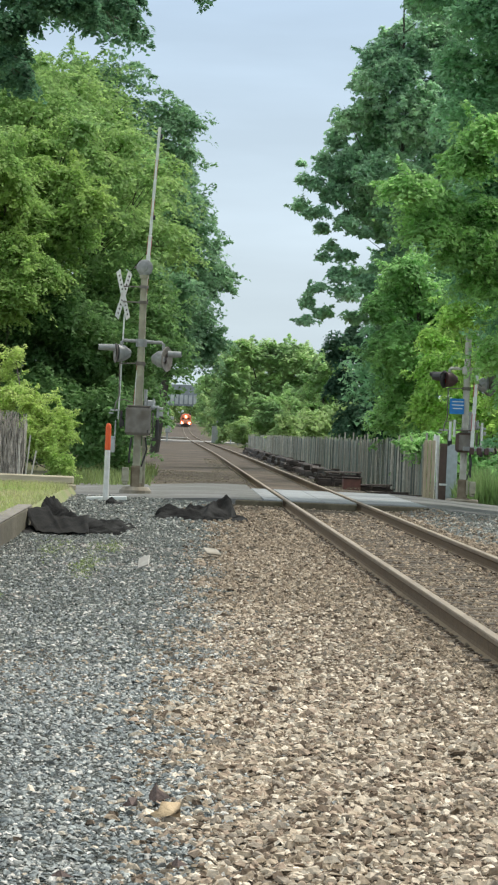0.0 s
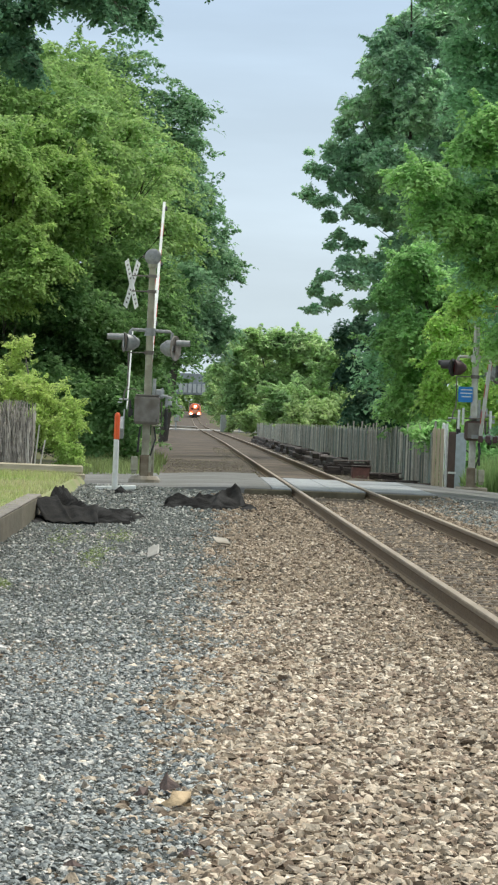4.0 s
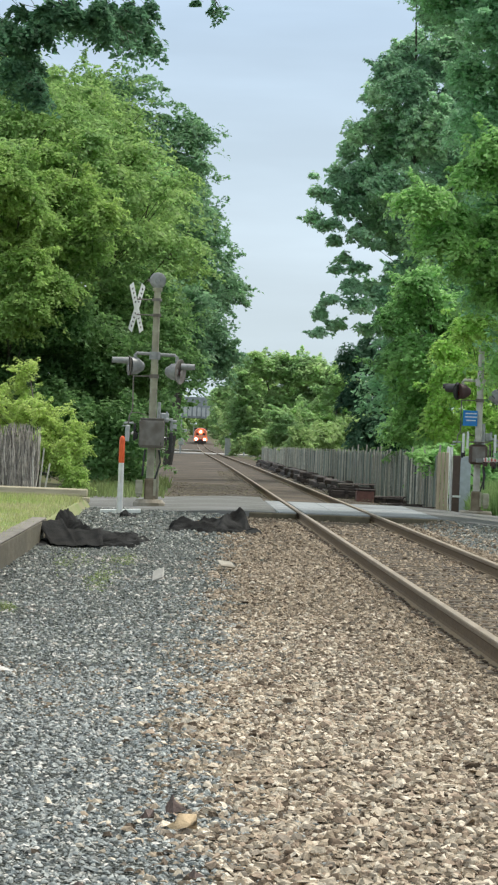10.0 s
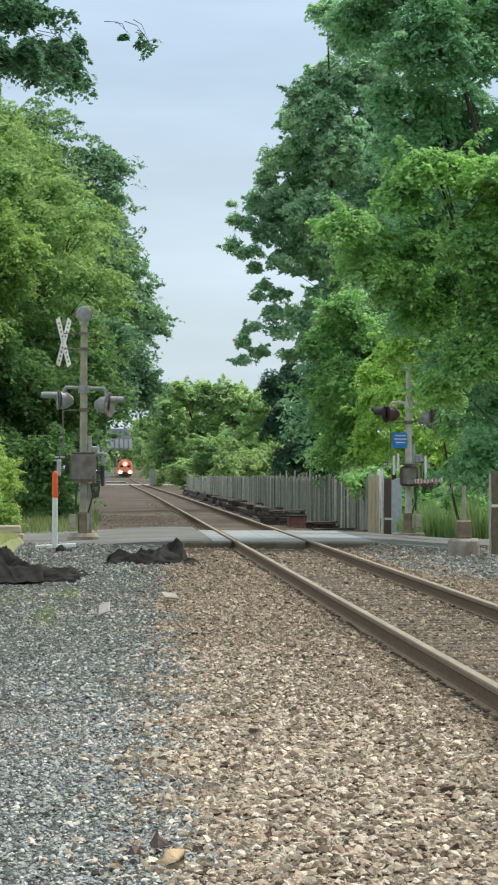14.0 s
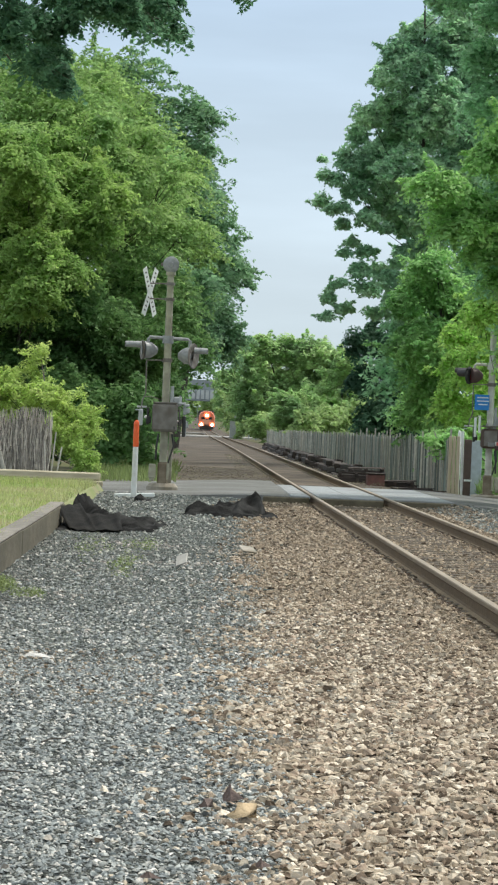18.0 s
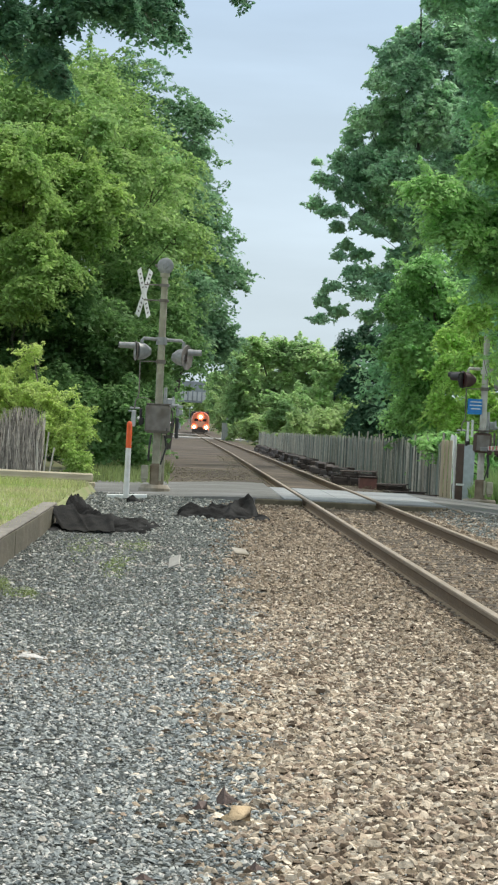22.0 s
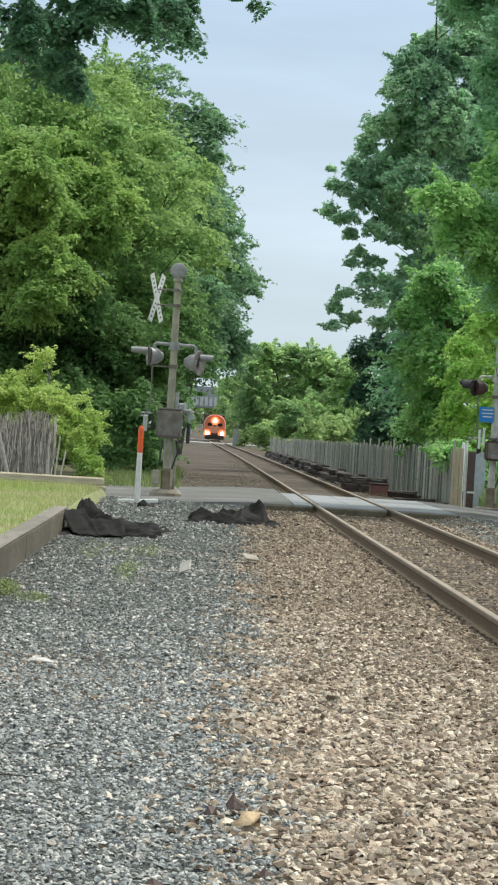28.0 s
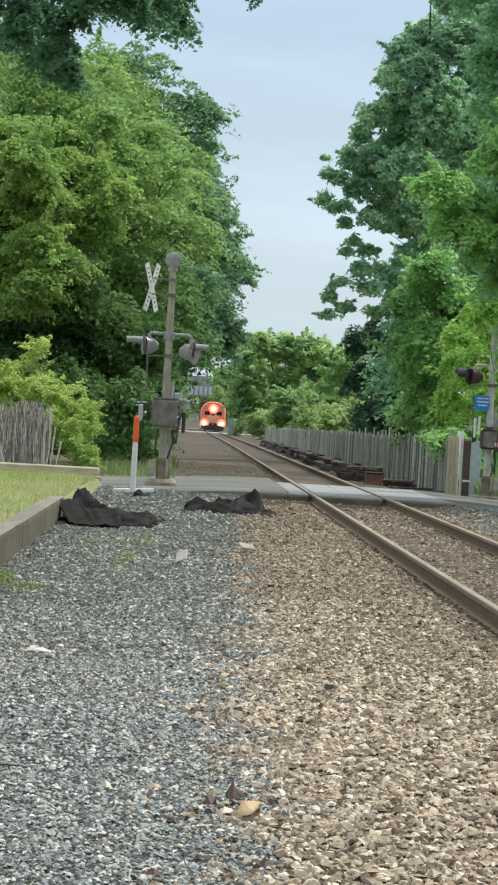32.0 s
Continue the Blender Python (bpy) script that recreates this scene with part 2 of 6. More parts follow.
M_TIE = material("weathered_tie_wood", (0.105, 0.083, 0.055), (0.06, 0.046, 0.03), scale=16.0, bump=0.7, piece=0.25, stretch=(0.2, 1.5, 1))
M_OLDTIE = material("dark_creosote_wood", (0.055, 0.042, 0.034), (0.028, 0.022, 0.018), scale=14.0, bump=0.6, piece=0.4, stretch=(0.25, 1, 1))
M_TIMBER = material("grey_brown_timber", (0.15, 0.128, 0.0817), (0.105, 0.0892, 0.0568), scale=9.0, bump=0.8, piece=0.12, stretch=(1, 0.242, 0.688), third=(0.085, 0.0757, 0.043), third_scale=1.6)
M_TIMBER_TOP = material("bleached_timber", (0.22, 0.20, 0.165), (0.15, 0.135, 0.11), scale=10.0, bump=0.5, piece=0.15, stretch=(1, 0.2, 1))
M_BEAM = material("pale_weathered_beam", (0.52, 0.47, 0.33), (0.38, 0.335, 0.23), scale=9.0, bump=0.5, stretch=(0.2, 1, 1))
M_TARP = material("black_woven_fabric", (0.011, 0.011, 0.0106), (0.019, 0.019, 0.018), scale=9.0, rough=0.9, bump=0.3, bump_scale=120.0, third=(0.048, 0.048, 0.046), third_scale=2.2)
M_TARP.node_tree.nodes["Principled BSDF"].inputs["Specular IOR Level"].default_value = 0.02
M_TARP_GREY = material("grey_black_fabric", (0.0216, 0.0209, 0.0192), (0.0302, 0.0295, 0.0266), scale=7.0, rough=0.95, bump=0.2, bump_scale=120.0, third=(0.0144, 0.0144, 0.0141), third_scale=3.0, gloss=0.05)
M_MASTPAINT = material("chalky_white_paint", (0.60, 0.60, 0.54), (0.50, 0.495, 0.44), scale=7.0, rough=0.6, third=(0.36, 0.34, 0.28), third_scale=3.0)
M_POLE = material("dull_grey_paint", (0.40, 0.39, 0.29), (0.30, 0.29, 0.21), scale=7.0, rough=0.55, bump=0.1, third=(0.21, 0.19, 0.145), third_scale=2.5)
M_GALV = material("galvanised_steel", (0.46, 0.48, 0.48), (0.36, 0.38, 0.38), scale=9.0, rough=0.5, metal=0.4)
M_CABINET = material("weathered_grey_cabinet", (0.20, 0.185, 0.165), (0.15, 0.14, 0.125), scale=6.0, rough=0.6, bump=0.1, third=(0.12, 0.10, 0.08), third_scale=3.0)
M_JUNCTION = material("rust_stained_paint", (0.24, 0.20, 0.14), (0.16, 0.125, 0.08), scale=7.0, rough=0.7, bump=0.2, third=(0.11, 0.075, 0.045), third_scale=4.0)
M_DARKRED = material("dark_red_brown_paint", (0.085, 0.045, 0.042), (0.06, 0.035, 0.033), scale=8.0, rough=0.6)
M_SLAT = material("grey_tan_slat", (0.455, 0.411, 0.316), (0.341, 0.31, 0.24), scale=9.0, rough=0.7, piece=0.3)
M_SLAT_DARK = material("dark_green_slat", (0.10, 0.125, 0.105), (0.07, 0.085, 0.07), scale=9.0, rough=0.7, piece=0.3)
M_ALU = material("dull_aluminium", (0.344, 0.353, 0.353), (0.246, 0.254, 0.254), scale=10.0, rough=0.5, metal=0.3)
M_BLACK = material("black_paint", (0.02, 0.02, 0.021), (0.035, 0.034, 0.032), scale=8.0, rough=0.5)
M_WHITE = material("white_reflective_sheet", (0.74, 0.77, 0.74), (0.63, 0.66, 0.63), scale=9.0, rough=0.5)
M_LETTER = material("black_letter_paint", (0.03, 0.03, 0.03), rough=0.6)
M_BOLLARD = material("white_plastic_tube", (0.72, 0.73, 0.70), (0.62, 0.62, 0.58), scale=8.0, rough=0.5)
M_ORANGE = material("orange_reflective_band", (0.78, 0.115, 0.02), (0.65, 0.09, 0.016), scale=9.0, rough=0.5)
M_CONCRETE = material("stained_concrete", (0.36, 0.33, 0.27), (0.26, 0.24, 0.19), scale=8.0, bump=0.4, third=(0.2, 0.17, 0.12), third_scale=2.0)
M_BLUE = material("blue_sign_sheet", (0.025, 0.22, 0.58), (0.02, 0.19, 0.52), scale=8.0, rough=0.5)
M_RED = material("red_reflective_sheet", (0.50, 0.03, 0.025), (0.42, 0.025, 0.02), scale=8.0, rough=0.5)
M_REDLENS = material("red_signal_lens", (0.10, 0.008, 0.008), rough=0.2)
M_MESH = material("slatted_chain_link", (0.26, 0.322, 0.286), (0.184, 0.233, 0.204), scale=9.0, rough=0.7, bump=0.5, bump_scale=40.0, piece=0.12, stretch=(1.1, 6.6, 0.275), third=(0.33, 0.356, 0.312), third_scale=3.0)
M_POST = material("pale_fence_post", (0.54, 0.52, 0.45), (0.40, 0.385, 0.32), scale=9.0, rough=0.6, piece=0.3)
M_VINE = material("dead_vine_stems", (0.486, 0.446, 0.385), (0.324, 0.297, 0.257), scale=9.0, island=0.6)
M_BROWNBOX = material("brown_painted_steel", (0.10, 0.065, 0.05), (0.075, 0.05, 0.04), scale=8.0, rough=0.6, bump=0.1)
M_TAN = material("tan_faded_board", (0.54, 0.47, 0.35), (0.43, 0.37, 0.27), scale=8.0, bump=0.2, stretch=(3, 3, 0.3))
M_SLATE = material("blue_grey_sheet", (0.44, 0.50, 0.53), (0.36, 0.41, 0.43), scale=7.0, rough=0.6)
M_BARK = material("tree_bark", (0.075, 0.066, 0.052), (0.045, 0.04, 0.032), scale=9.0, bump=0.9, stretch=(2, 2, 0.4))
M_LOCO = material("orange_locomotive_paint", (0.82, 0.235, 0.12), (0.74, 0.20, 0.10), scale=4.0, rough=0.4)
M_LOCO_PALE = material("faded_orange_nose", (0.78, 0.38, 0.25), (0.70, 0.33, 0.21), scale=4.0, rough=0.45)
M_LOCO_DARK = material("sooty_underframe", (0.04, 0.035, 0.03), (0.06, 0.05, 0.045), scale=8.0, rough=0.7)
M_GLASS_DARK = material("dark_cab_glass", (0.02, 0.02, 0.022), rough=0.1)
M_LIGHT = material("lit_headlight", (1.0, 0.85, 0.7), glow=((1.0, 0.78, 0.6), 14.0))
# red-orange emission that imitates the glow spreading round the lamps
M_HALO = material("lamp_halo_glow", (1.0, 0.3, 0.12), glow=((1.0, 0.16, 0.07), 1.5))
M_PAPER = material("crumpled_pale_board", (0.50, 0.48, 0.43), (0.40, 0.38, 0.34), scale=9.0, bump=0.3)
M_TANROCK = material("ochre_stone", (0.50, 0.38, 0.23), (0.40, 0.30, 0.18), scale=20.0, bump=0.5)
M_DARKROCK = material("dark_purple_stone", (0.15, 0.105, 0.09), (0.09, 0.068, 0.06), scale=20.0, bump=0.5)
M_WHITEROCK = material("whitish_stone", (0.66, 0.64, 0.60), (0.55, 0.53, 0.49), scale=20.0, bump=0.5)
M_BRIDGE = material("weathered_bridge_steel", (0.30, 0.34, 0.37), (0.24, 0.27, 0.29), scale=1.0, rough=0.7)
M_BRIDGE_PALE = material("pale_bridge_panel", (0.52, 0.55, 0.56), (0.44, 0.47, 0.48), scale=1.0, rough=0.7)
M_FARWHITE = material("pale_road_concrete", (0.55, 0.53, 0.49), (0.45, 0.43, 0.40), scale=2.0, bump=0.2)


def leaf_material(name, a, b, c, shine=0.55):
    return material(name, a, b, scale=0.9, rough=shine, third=c, third_scale=0.35, island=0.25, through_light=0.58, gloss=0.25)


M_LEAF_LEFT = leaf_material("fresh_green_leaves", (0.267, 0.435, 0.151), (0.36, 0.524, 0.175), (0.207, 0.365, 0.131))
# lighter copy of the left tree's green, for its sunlit front
M_LEAF_SUNLIT = leaf_material("sunlit_front_leaves", (0.305, 0.474, 0.135), (0.387, 0.537, 0.159), (0.24, 0.412, 0.12))
M_LEAF_SAPLING = leaf_material("sapling_green_leaves", (0.437, 0.631, 0.296), (0.571, 0.737, 0.347), (0.333, 0.517, 0.247))
M_LEAF_BRIGHT = leaf_material("yellow_green_leaves", (0.475, 0.624, 0.188), (0.618, 0.73, 0.259), (0.333, 0.506, 0.136))
M_LEAF_DEEP = leaf_material("deep_green_leaves", (0.114, 0.24, 0.066), (0.156, 0.294, 0.072), (0.084, 0.192, 0.06))
M_LEAF_OAK = leaf_material("blue_green_oak_leaves", (0.444, 0.674, 0.44), (0.563, 0.762, 0.498), (0.352, 0.571, 0.381))
M_LEAF_MID = leaf_material("mid_green_leaves", (0.292, 0.539, 0.201), (0.384, 0.631, 0.227), (0.233, 0.459, 0.17))
M_LEAF_TEAL = leaf_material("dark_teal_green_leaves", (0.3, 0.547, 0.308), (0.375, 0.637, 0.34), (0.242, 0.462, 0.261))
M_LEAF_PINE = leaf_material("blackish_evergreen_leaves", (0.0715, 0.165, 0.0972), (0.1, 0.2, 0.114), (0.0543, 0.132, 0.0801))
M_LEAF_SPRAY = leaf_material("grey_green_hanging_leaves", (0.11, 0.238, 0.134), (0.147, 0.295, 0.158), (0.0864, 0.198, 0.114))
M_LEAF_LIME = leaf_material("lime_green_leaves", (0.432, 0.683, 0.18), (0.54, 0.756, 0.21), (0.346, 0.598, 0.155))
M_LEAF_DUSK = leaf_material("dusky_green_leaves", (0.214, 0.38, 0.21), (0.276, 0.458, 0.238), (0.166, 0.308, 0.174))
# leaf green darkened to hold the shade below the left crown
M_LEAF_SHADE = leaf_material("shade_toned_leaves", (0.149, 0.289, 0.105), (0.203, 0.35, 0.117), (0.119, 0.244, 0.0901))
M_LEAF_NEAR = leaf_material("full_green_leaves", (0.306, 0.551, 0.197), (0.413, 0.67, 0.224), (0.238, 0.461, 0.169))
M_LEAF_FAR = leaf_material("soft_green_far_leaves", (0.388, 0.539, 0.22), (0.463, 0.594, 0.261), (0.303, 0.455, 0.188))
M_GRASS = material("grass_blades", (0.31, 0.42, 0.12), (0.43, 0.47, 0.18), scale=0.8, rough=0.6, island=0.3, through_light=0.4, third=(0.50, 0.46, 0.27), third_scale=0.5)
M_TALL = material("tall_grass_blades", (0.22, 0.35, 0.13), (0.28, 0.40, 0.15), scale=0.8, rough=0.6, island=0.3, through_light=0.45)
M_WEED = material("weed_leaves", (0.19, 0.26, 0.09), (0.25, 0.31, 0.11), scale=2.0, rough=0.6, island=0.3, through_light=0.3)


# ---- mesh helpers ----
class Shape:
    """Collects vertices and faces of one mesh."""

    def __init__(self):
        self.v, self.f = [], []

    def add(self, verts, faces, m=None):
        n = len(self.v)
        self.v += [tuple(m @ Vector(p)) for p in verts] if m else [tuple(p) for p in verts]
        self.f += [tuple(i + n for i in face) for face in faces]
        return self

    def box(self, centre, size, edge=0.006, m=None):
        """A block with chamfered edges."""
        hx, hy, hz = (s / 2 for s in size)
        e = min(edge, hx * 0.6, hy * 0.6, hz * 0.6)
        verts, at = [], {}
        for sx in (-1, 1):
            for sy in (-1, 1):
                for sz in (-1, 1):
                    for axis in range(3):
                        p = [sx * (hx - e), sy * (hy - e), sz * (hz - e)]
                        p[axis] = (sx * hx, sy * hy, sz * hz)[axis]
                        at[sx, sy, sz, axis] = len(verts)
                        verts.append([centre[k] + p[k] for k in range(3)])
        faces = []
        for axis in range(3):
            u, w = [(1, 2), (2, 0), (0, 1)][axis]
            for s in (-1, 1):
                ring = []
                for a, b in ((-1, -1), (1, -1), (1, 1), (-1, 1)):
                    k = [0, 0, 0]
                    k[axis], k[u], k[w] = s, a, b
                    ring.append(at[(*k, axis)])
                faces.append(ring if s > 0 else ring[::-1])
            for a in (-1, 1):
                for b in (-1, 1):
                    k0, k1 = [0, 0, 0], [0, 0, 0]
                    k0[u] = k1[u] = a
                    k0[w] = k1[w] = b
                    k0[axis], k1[axis] = -1, 1
                    quad = [at[(*k0, u)], at[(*k1, u)], at[(*k1, w)], at[(*k0, w)]]
                    faces.append(quad if a * b < 0 else quad[::-1])
        for sx in (-1, 1):
            for sy in (-1, 1):
                for sz in (-1, 1):
                    tri = [at[sx, sy, sz, 0], at[sx, sy, sz, 1], at[sx, sy, sz, 2]]
                    faces.append(tri if sx * sy * sz > 0 else tri[::-1])
        return self.add(verts, faces, m)

    def tube(self, points, radius, seg=10, caps=True):
        """A round bar along points; radius may be one number or one per point."""
        pts = [Vector(p) for p in points]
        radii = radius if isinstance(radius, (list, tuple)) else [radius] * len(pts)
        rings, n = [], len(self.v)
        for i, p in enumerate(pts):
            ahead = (pts[min(i + 1, len(pts) - 1)] - pts[max(i - 1, 0)]).normalized()
            side = ahead.cross(Vector((0, 0, 1)) if abs(ahead.z) < 0.9 else Vector((0, 1, 0))).normalized()
            over = side.cross(ahead)
            for k in range(seg):
                a = 2 * math.pi * k / seg
                self.v.append(tuple(p + radii[i] * (math.cos(a) * side + math.sin(a) * over)))
        for i in range(len(pts) - 1):
            for k in range(seg):
                a, b = n + i * seg + k, n + i * seg + (k + 1) % seg
                self.f.append((a, a + seg, b + seg, b))
        if caps:
            self.f.append(tuple(n + k for k in range(seg)))
            last = n + (len(pts) - 1) * seg
            self.f.append(tuple(last + seg - 1 - k for k in range(seg)))
        return self

    def lathe(self, profile, seg=20, m=None):
        """Turns (radius, height) pairs round the z axis."""
        verts, faces = [], []
        for r, z in profile:
            for k in range(seg):
                a = 2 * math.pi * k / seg
                verts.append((r * math.cos(a), r * math.sin(a), z))
        for i in range(len(profile) - 1):
            for k in range(seg):
                a, b = i * seg + k, i * seg + (k + 1) % seg
                faces.append((a, b, b + seg, a + seg))
        return self.add(verts, faces, m)

    def sweep(self, outline, stations, close=True):
        """Lofts one outline of (x, z) pairs through stations (x, y, z)."""
        n, k = len(self.v), len(outline)
        for sx, sy, sz in stations:
            self.v += [(sx + x, sy, sz + z) for x, z in outline]
        for i in range(len(stations) - 1):
            for j in range(k if close else k - 1):
                a, b = n + i * k + j, n + i * k + (j + 1) % k
                self.f.append((a, b, b + k, a + k))
        if close:
            self.f.append(tuple(n + j for j in range(k))[::-1])
            self.f.append(tuple(n + (len(stations) - 1) * k + j for j in range(k)))
        return self

    def mesh(self, name, mat, smooth=False):
        me = bpy.data.meshes.new(name)
        me.from_pydata(self.v, [], self.f)
        if mat:
            me.materials.append(mat)
        if smooth:
            me.shade_smooth()
            me.set_sharp_from_angle(angle=radians(40))
        me.update()
        return me


def part(name, shape, mat, parent=None, label="", smooth=False):
    """One mesh object under its thing or part; its shape is in the thing's space."""
    ob = new(name, shape.mesh(name, mat, smooth) if isinstance(shape, Shape) else shape)
    ob.parent = parent
    if label:
        ob["label"] = label
    return ob


def thing(name, m, label, category, group="", kind=""):
    ob = new(name)
    ob.empty_display_size = 0.1
    ob.matrix_basis = m
    return tagged(ob, label, category, group, kind)


def mesh_of_arrays(name, verts, faces, mat, smooth=False):
    """A mesh out of numpy arrays; faces all with the same number of corners."""
    me = bpy.data.meshes.new(name)
    count, corners = faces.shape
    me.vertices.add(len(verts))
    me.vertices.foreach_set("co", np.ascontiguousarray(verts, dtype=np.float32).ravel())
    me.loops.add(count * corners)
    me.loops.foreach_set("vertex_index", np.ascontiguousarray(faces, dtype=np.int32).ravel())
    me.polygons.add(count)
    me.polygons.foreach_set("loop_start", np.arange(0, count * corners, corners, dtype=np.int32))
    me.update(calc_edges=True)
    me.validate()
    me.materials.append(mat)
    if smooth:
        me.shade_smooth()
    else:
        me.shade_flat()
    return me


def track_x(y):
    """The track's middle line: straight, then easing a little to the left far off."""
    s = min(max((y - 150) / 270, 0.0), 1.0)
    return 3.0 - 0.6 * s * s * (3 - 2 * s)


def track_z(y):
    """The line climbs gently past the second crossing."""
    return 1.8 * (max(0.0, y - 480) / 398) ** 2


# ---- ground ----
def flat_noise(x, y, size):
    return noise.noise(Vector((x / size, y / size, 3.7)))


def grid_sheet(xs, ys, height):
    s = Shape()
    for y in ys:
        for x in xs:
            s.v.append((x, y, height(x, y)))
    w = len(xs)
    for j in range(len(ys) - 1):
        for i in range(w - 1):
            a = j * w + i
            s.f.append((a, a + 1, a + 1 + w, a + w))
    return s


def steps(low, high, step):
    n = max(1, round((high - low) / step))
    return [low + (high - low) * k / n for k in range(n + 1)]


def smooth(low, high, v):
    k = min(max((v - low) / (high - low), 0.0), 1.0)
    return k * k * (3 - 2 * k)


def bed_z(x, y):
    """Height of the stone beds: rising to the road beside the track, a little low between the rails."""
    rise = 0.045 * smooth(50, 63, y) * (1 - smooth(0.5, 1.4, x))
    side = 0.11 * smooth(54, 63.5, y) * smooth(4.4, 5.2, x)
    rise += 0.03 * smooth(59.5, 62.4, y) * smooth(0.5, 1.4, x) * (1 - smooth(4.4, 5.2, x))
    near_rail = min(abs(x - 2.283), abs(x - 3.717))
    dip = 0.03 * smooth(2.07, 2.12, x) * (1 - smooth(2.2, 2.27, x)) * (1 - smooth(58, 62, y))
    return rise + side - dip + 0.038 * smooth(1.4, 1.68, x) * (1 - smooth(4.3, 4.5, x)) * (1 - smooth(58, 62, y)) - 0.026 * smooth(2.2, 2.3, x) * (1 - smooth(3.7, 3.8, x)) + 0.012 * (1 - smooth(0.13, 0.3, near_rail)) - 0.07 * smooth(4.9, 6.2, x)


def build_ground():
    xs = [-3000, -800, -250, -80, -40, -20] + steps(-12, 14, 1.0) + [20, 40, 80, 250, 800, 3000]
    ys = [-2500, -600, -150, -50] + steps(-10, 120, 2.0) + steps(125, 420, 10.0) + steps(460, 1000, 20.0) + [1500, 3000, 4800]
    def height(x, y):
        return -0.16 + min(track_z(y), 6.0) + (0.03 * flat_noise(x, y, 3.0) if abs(x) < 20 and y < 400 else 0)
    tagged(part("ground", grid_sheet(xs, ys, height), M_LAND), "rough grassy earth beside the railway", "ground", kind="structure")
    # stone beds: grey on the path side, tan under the track
    def edge(y):
        return 0.25 + 0.012 * max(0.0, y - 12) + 0.09 * flat_noise(0.5, y, 1.3)
    ys2 = steps(-30, 1.5, 4.0) + steps(2, 66.0, 0.5)
    grey = Shape()
    tan = Shape()
    for y in ys2:
        e = edge(y)
        for x in (-9.0, -1.83, -1.0, -0.4, e):
            grey.v.append((x, y, bed_z(x, y) if x > -1.9 else -0.02))
        for x in (e, 0.95, 1.35, 1.7, 1.9, 2.07, 2.12, 2.2, 2.28, 2.48, 2.62, 3.0, 3.38, 3.52, 3.92, 4.06, 4.4, 4.9, 5.2, 5.6, 6.2, 8.0):
            tan.v.append((x, y, bed_z(x, y)))
    for s, w in ((grey, 5), (tan, 22)):
        for j in range(len(ys2) - 1):
            for i in range(w - 1):
                a = j * w + i
                s.f.append((a, a + 1, a + 1 + w, a + w))
    tagged(part("path_bed", grey, M_GREY_BED), "bed of fine blue-grey stone dust under the gravel", "ground", kind="structure")
    tagged(part("track_bed", tan, M_TAN_BED), "bed of tan stone dust under the ballast", "ground", kind="structure")
    # beyond the crossing: bare earth shoulder with the track on it
    far = Shape()
    ys3 = steps(74.5, 160, 2.5) + steps(165, 420, 8.0) + steps(440, 1000, 20.0)
    for y in ys3:
        c = track_x(y)
        for dx, z in ((-4.6, -0.17), (-3.9, -0.04), (-2.2, 0.0), (-1.2, 0.02), (0, 0.03), (1.2, 0.02), (2.0, 0.0), (3.4, -0.17)):
            far.v.append((c + dx, y, z + track_z(y) + 0.004 * flat_noise(dx * 3, y, 2.0)))
    for j in range(len(ys3) - 1):
        for i in range(7):
            a = j * 8 + i
            far.f.append((a, a + 1, a + 9, a + 8))
    tagged(part("far_track_bed", far, M_DIRT), "brown gravelly earth along the far track", "ground", kind="structure")


def stone_shapes(kinds, seed):
    """A few broken stones with flat faces, each of nine triangles, open below where they are bedded."""
    rng = np.random.default_rng(seed)
    faces = np.array([(0, 1, 5), (1, 2, 6), (1, 6, 5), (2, 3, 6), (3, 7, 6), (3, 4, 7), (4, 0, 5), (4, 5, 7), (5, 6, 7)])
    out = []
    for _ in range(kinds):
        low = np.sort(rng.uniform(0, 2 * np.pi, 5) * 0.45 + np.arange(5) * 2 * np.pi / 5 * 0.9)
        ring = np.stack([np.cos(low), np.sin(low), rng.uniform(-0.5, 0.1, 5)], 1) * rng.uniform(0.8, 1.15, (5, 1))
        spin = low[[0, 2, 3]] + rng.uniform(-0.3, 0.3, 3)
        top = np.stack([np.cos(spin) * rng.uniform(0.3, 0.75, 3), np.sin(spin) * rng.uniform(0.3, 0.75, 3), rng.uniform(0.45, 1.05, 3)], 1)
        out.append(np.concatenate([ring, top]))
    return out, faces


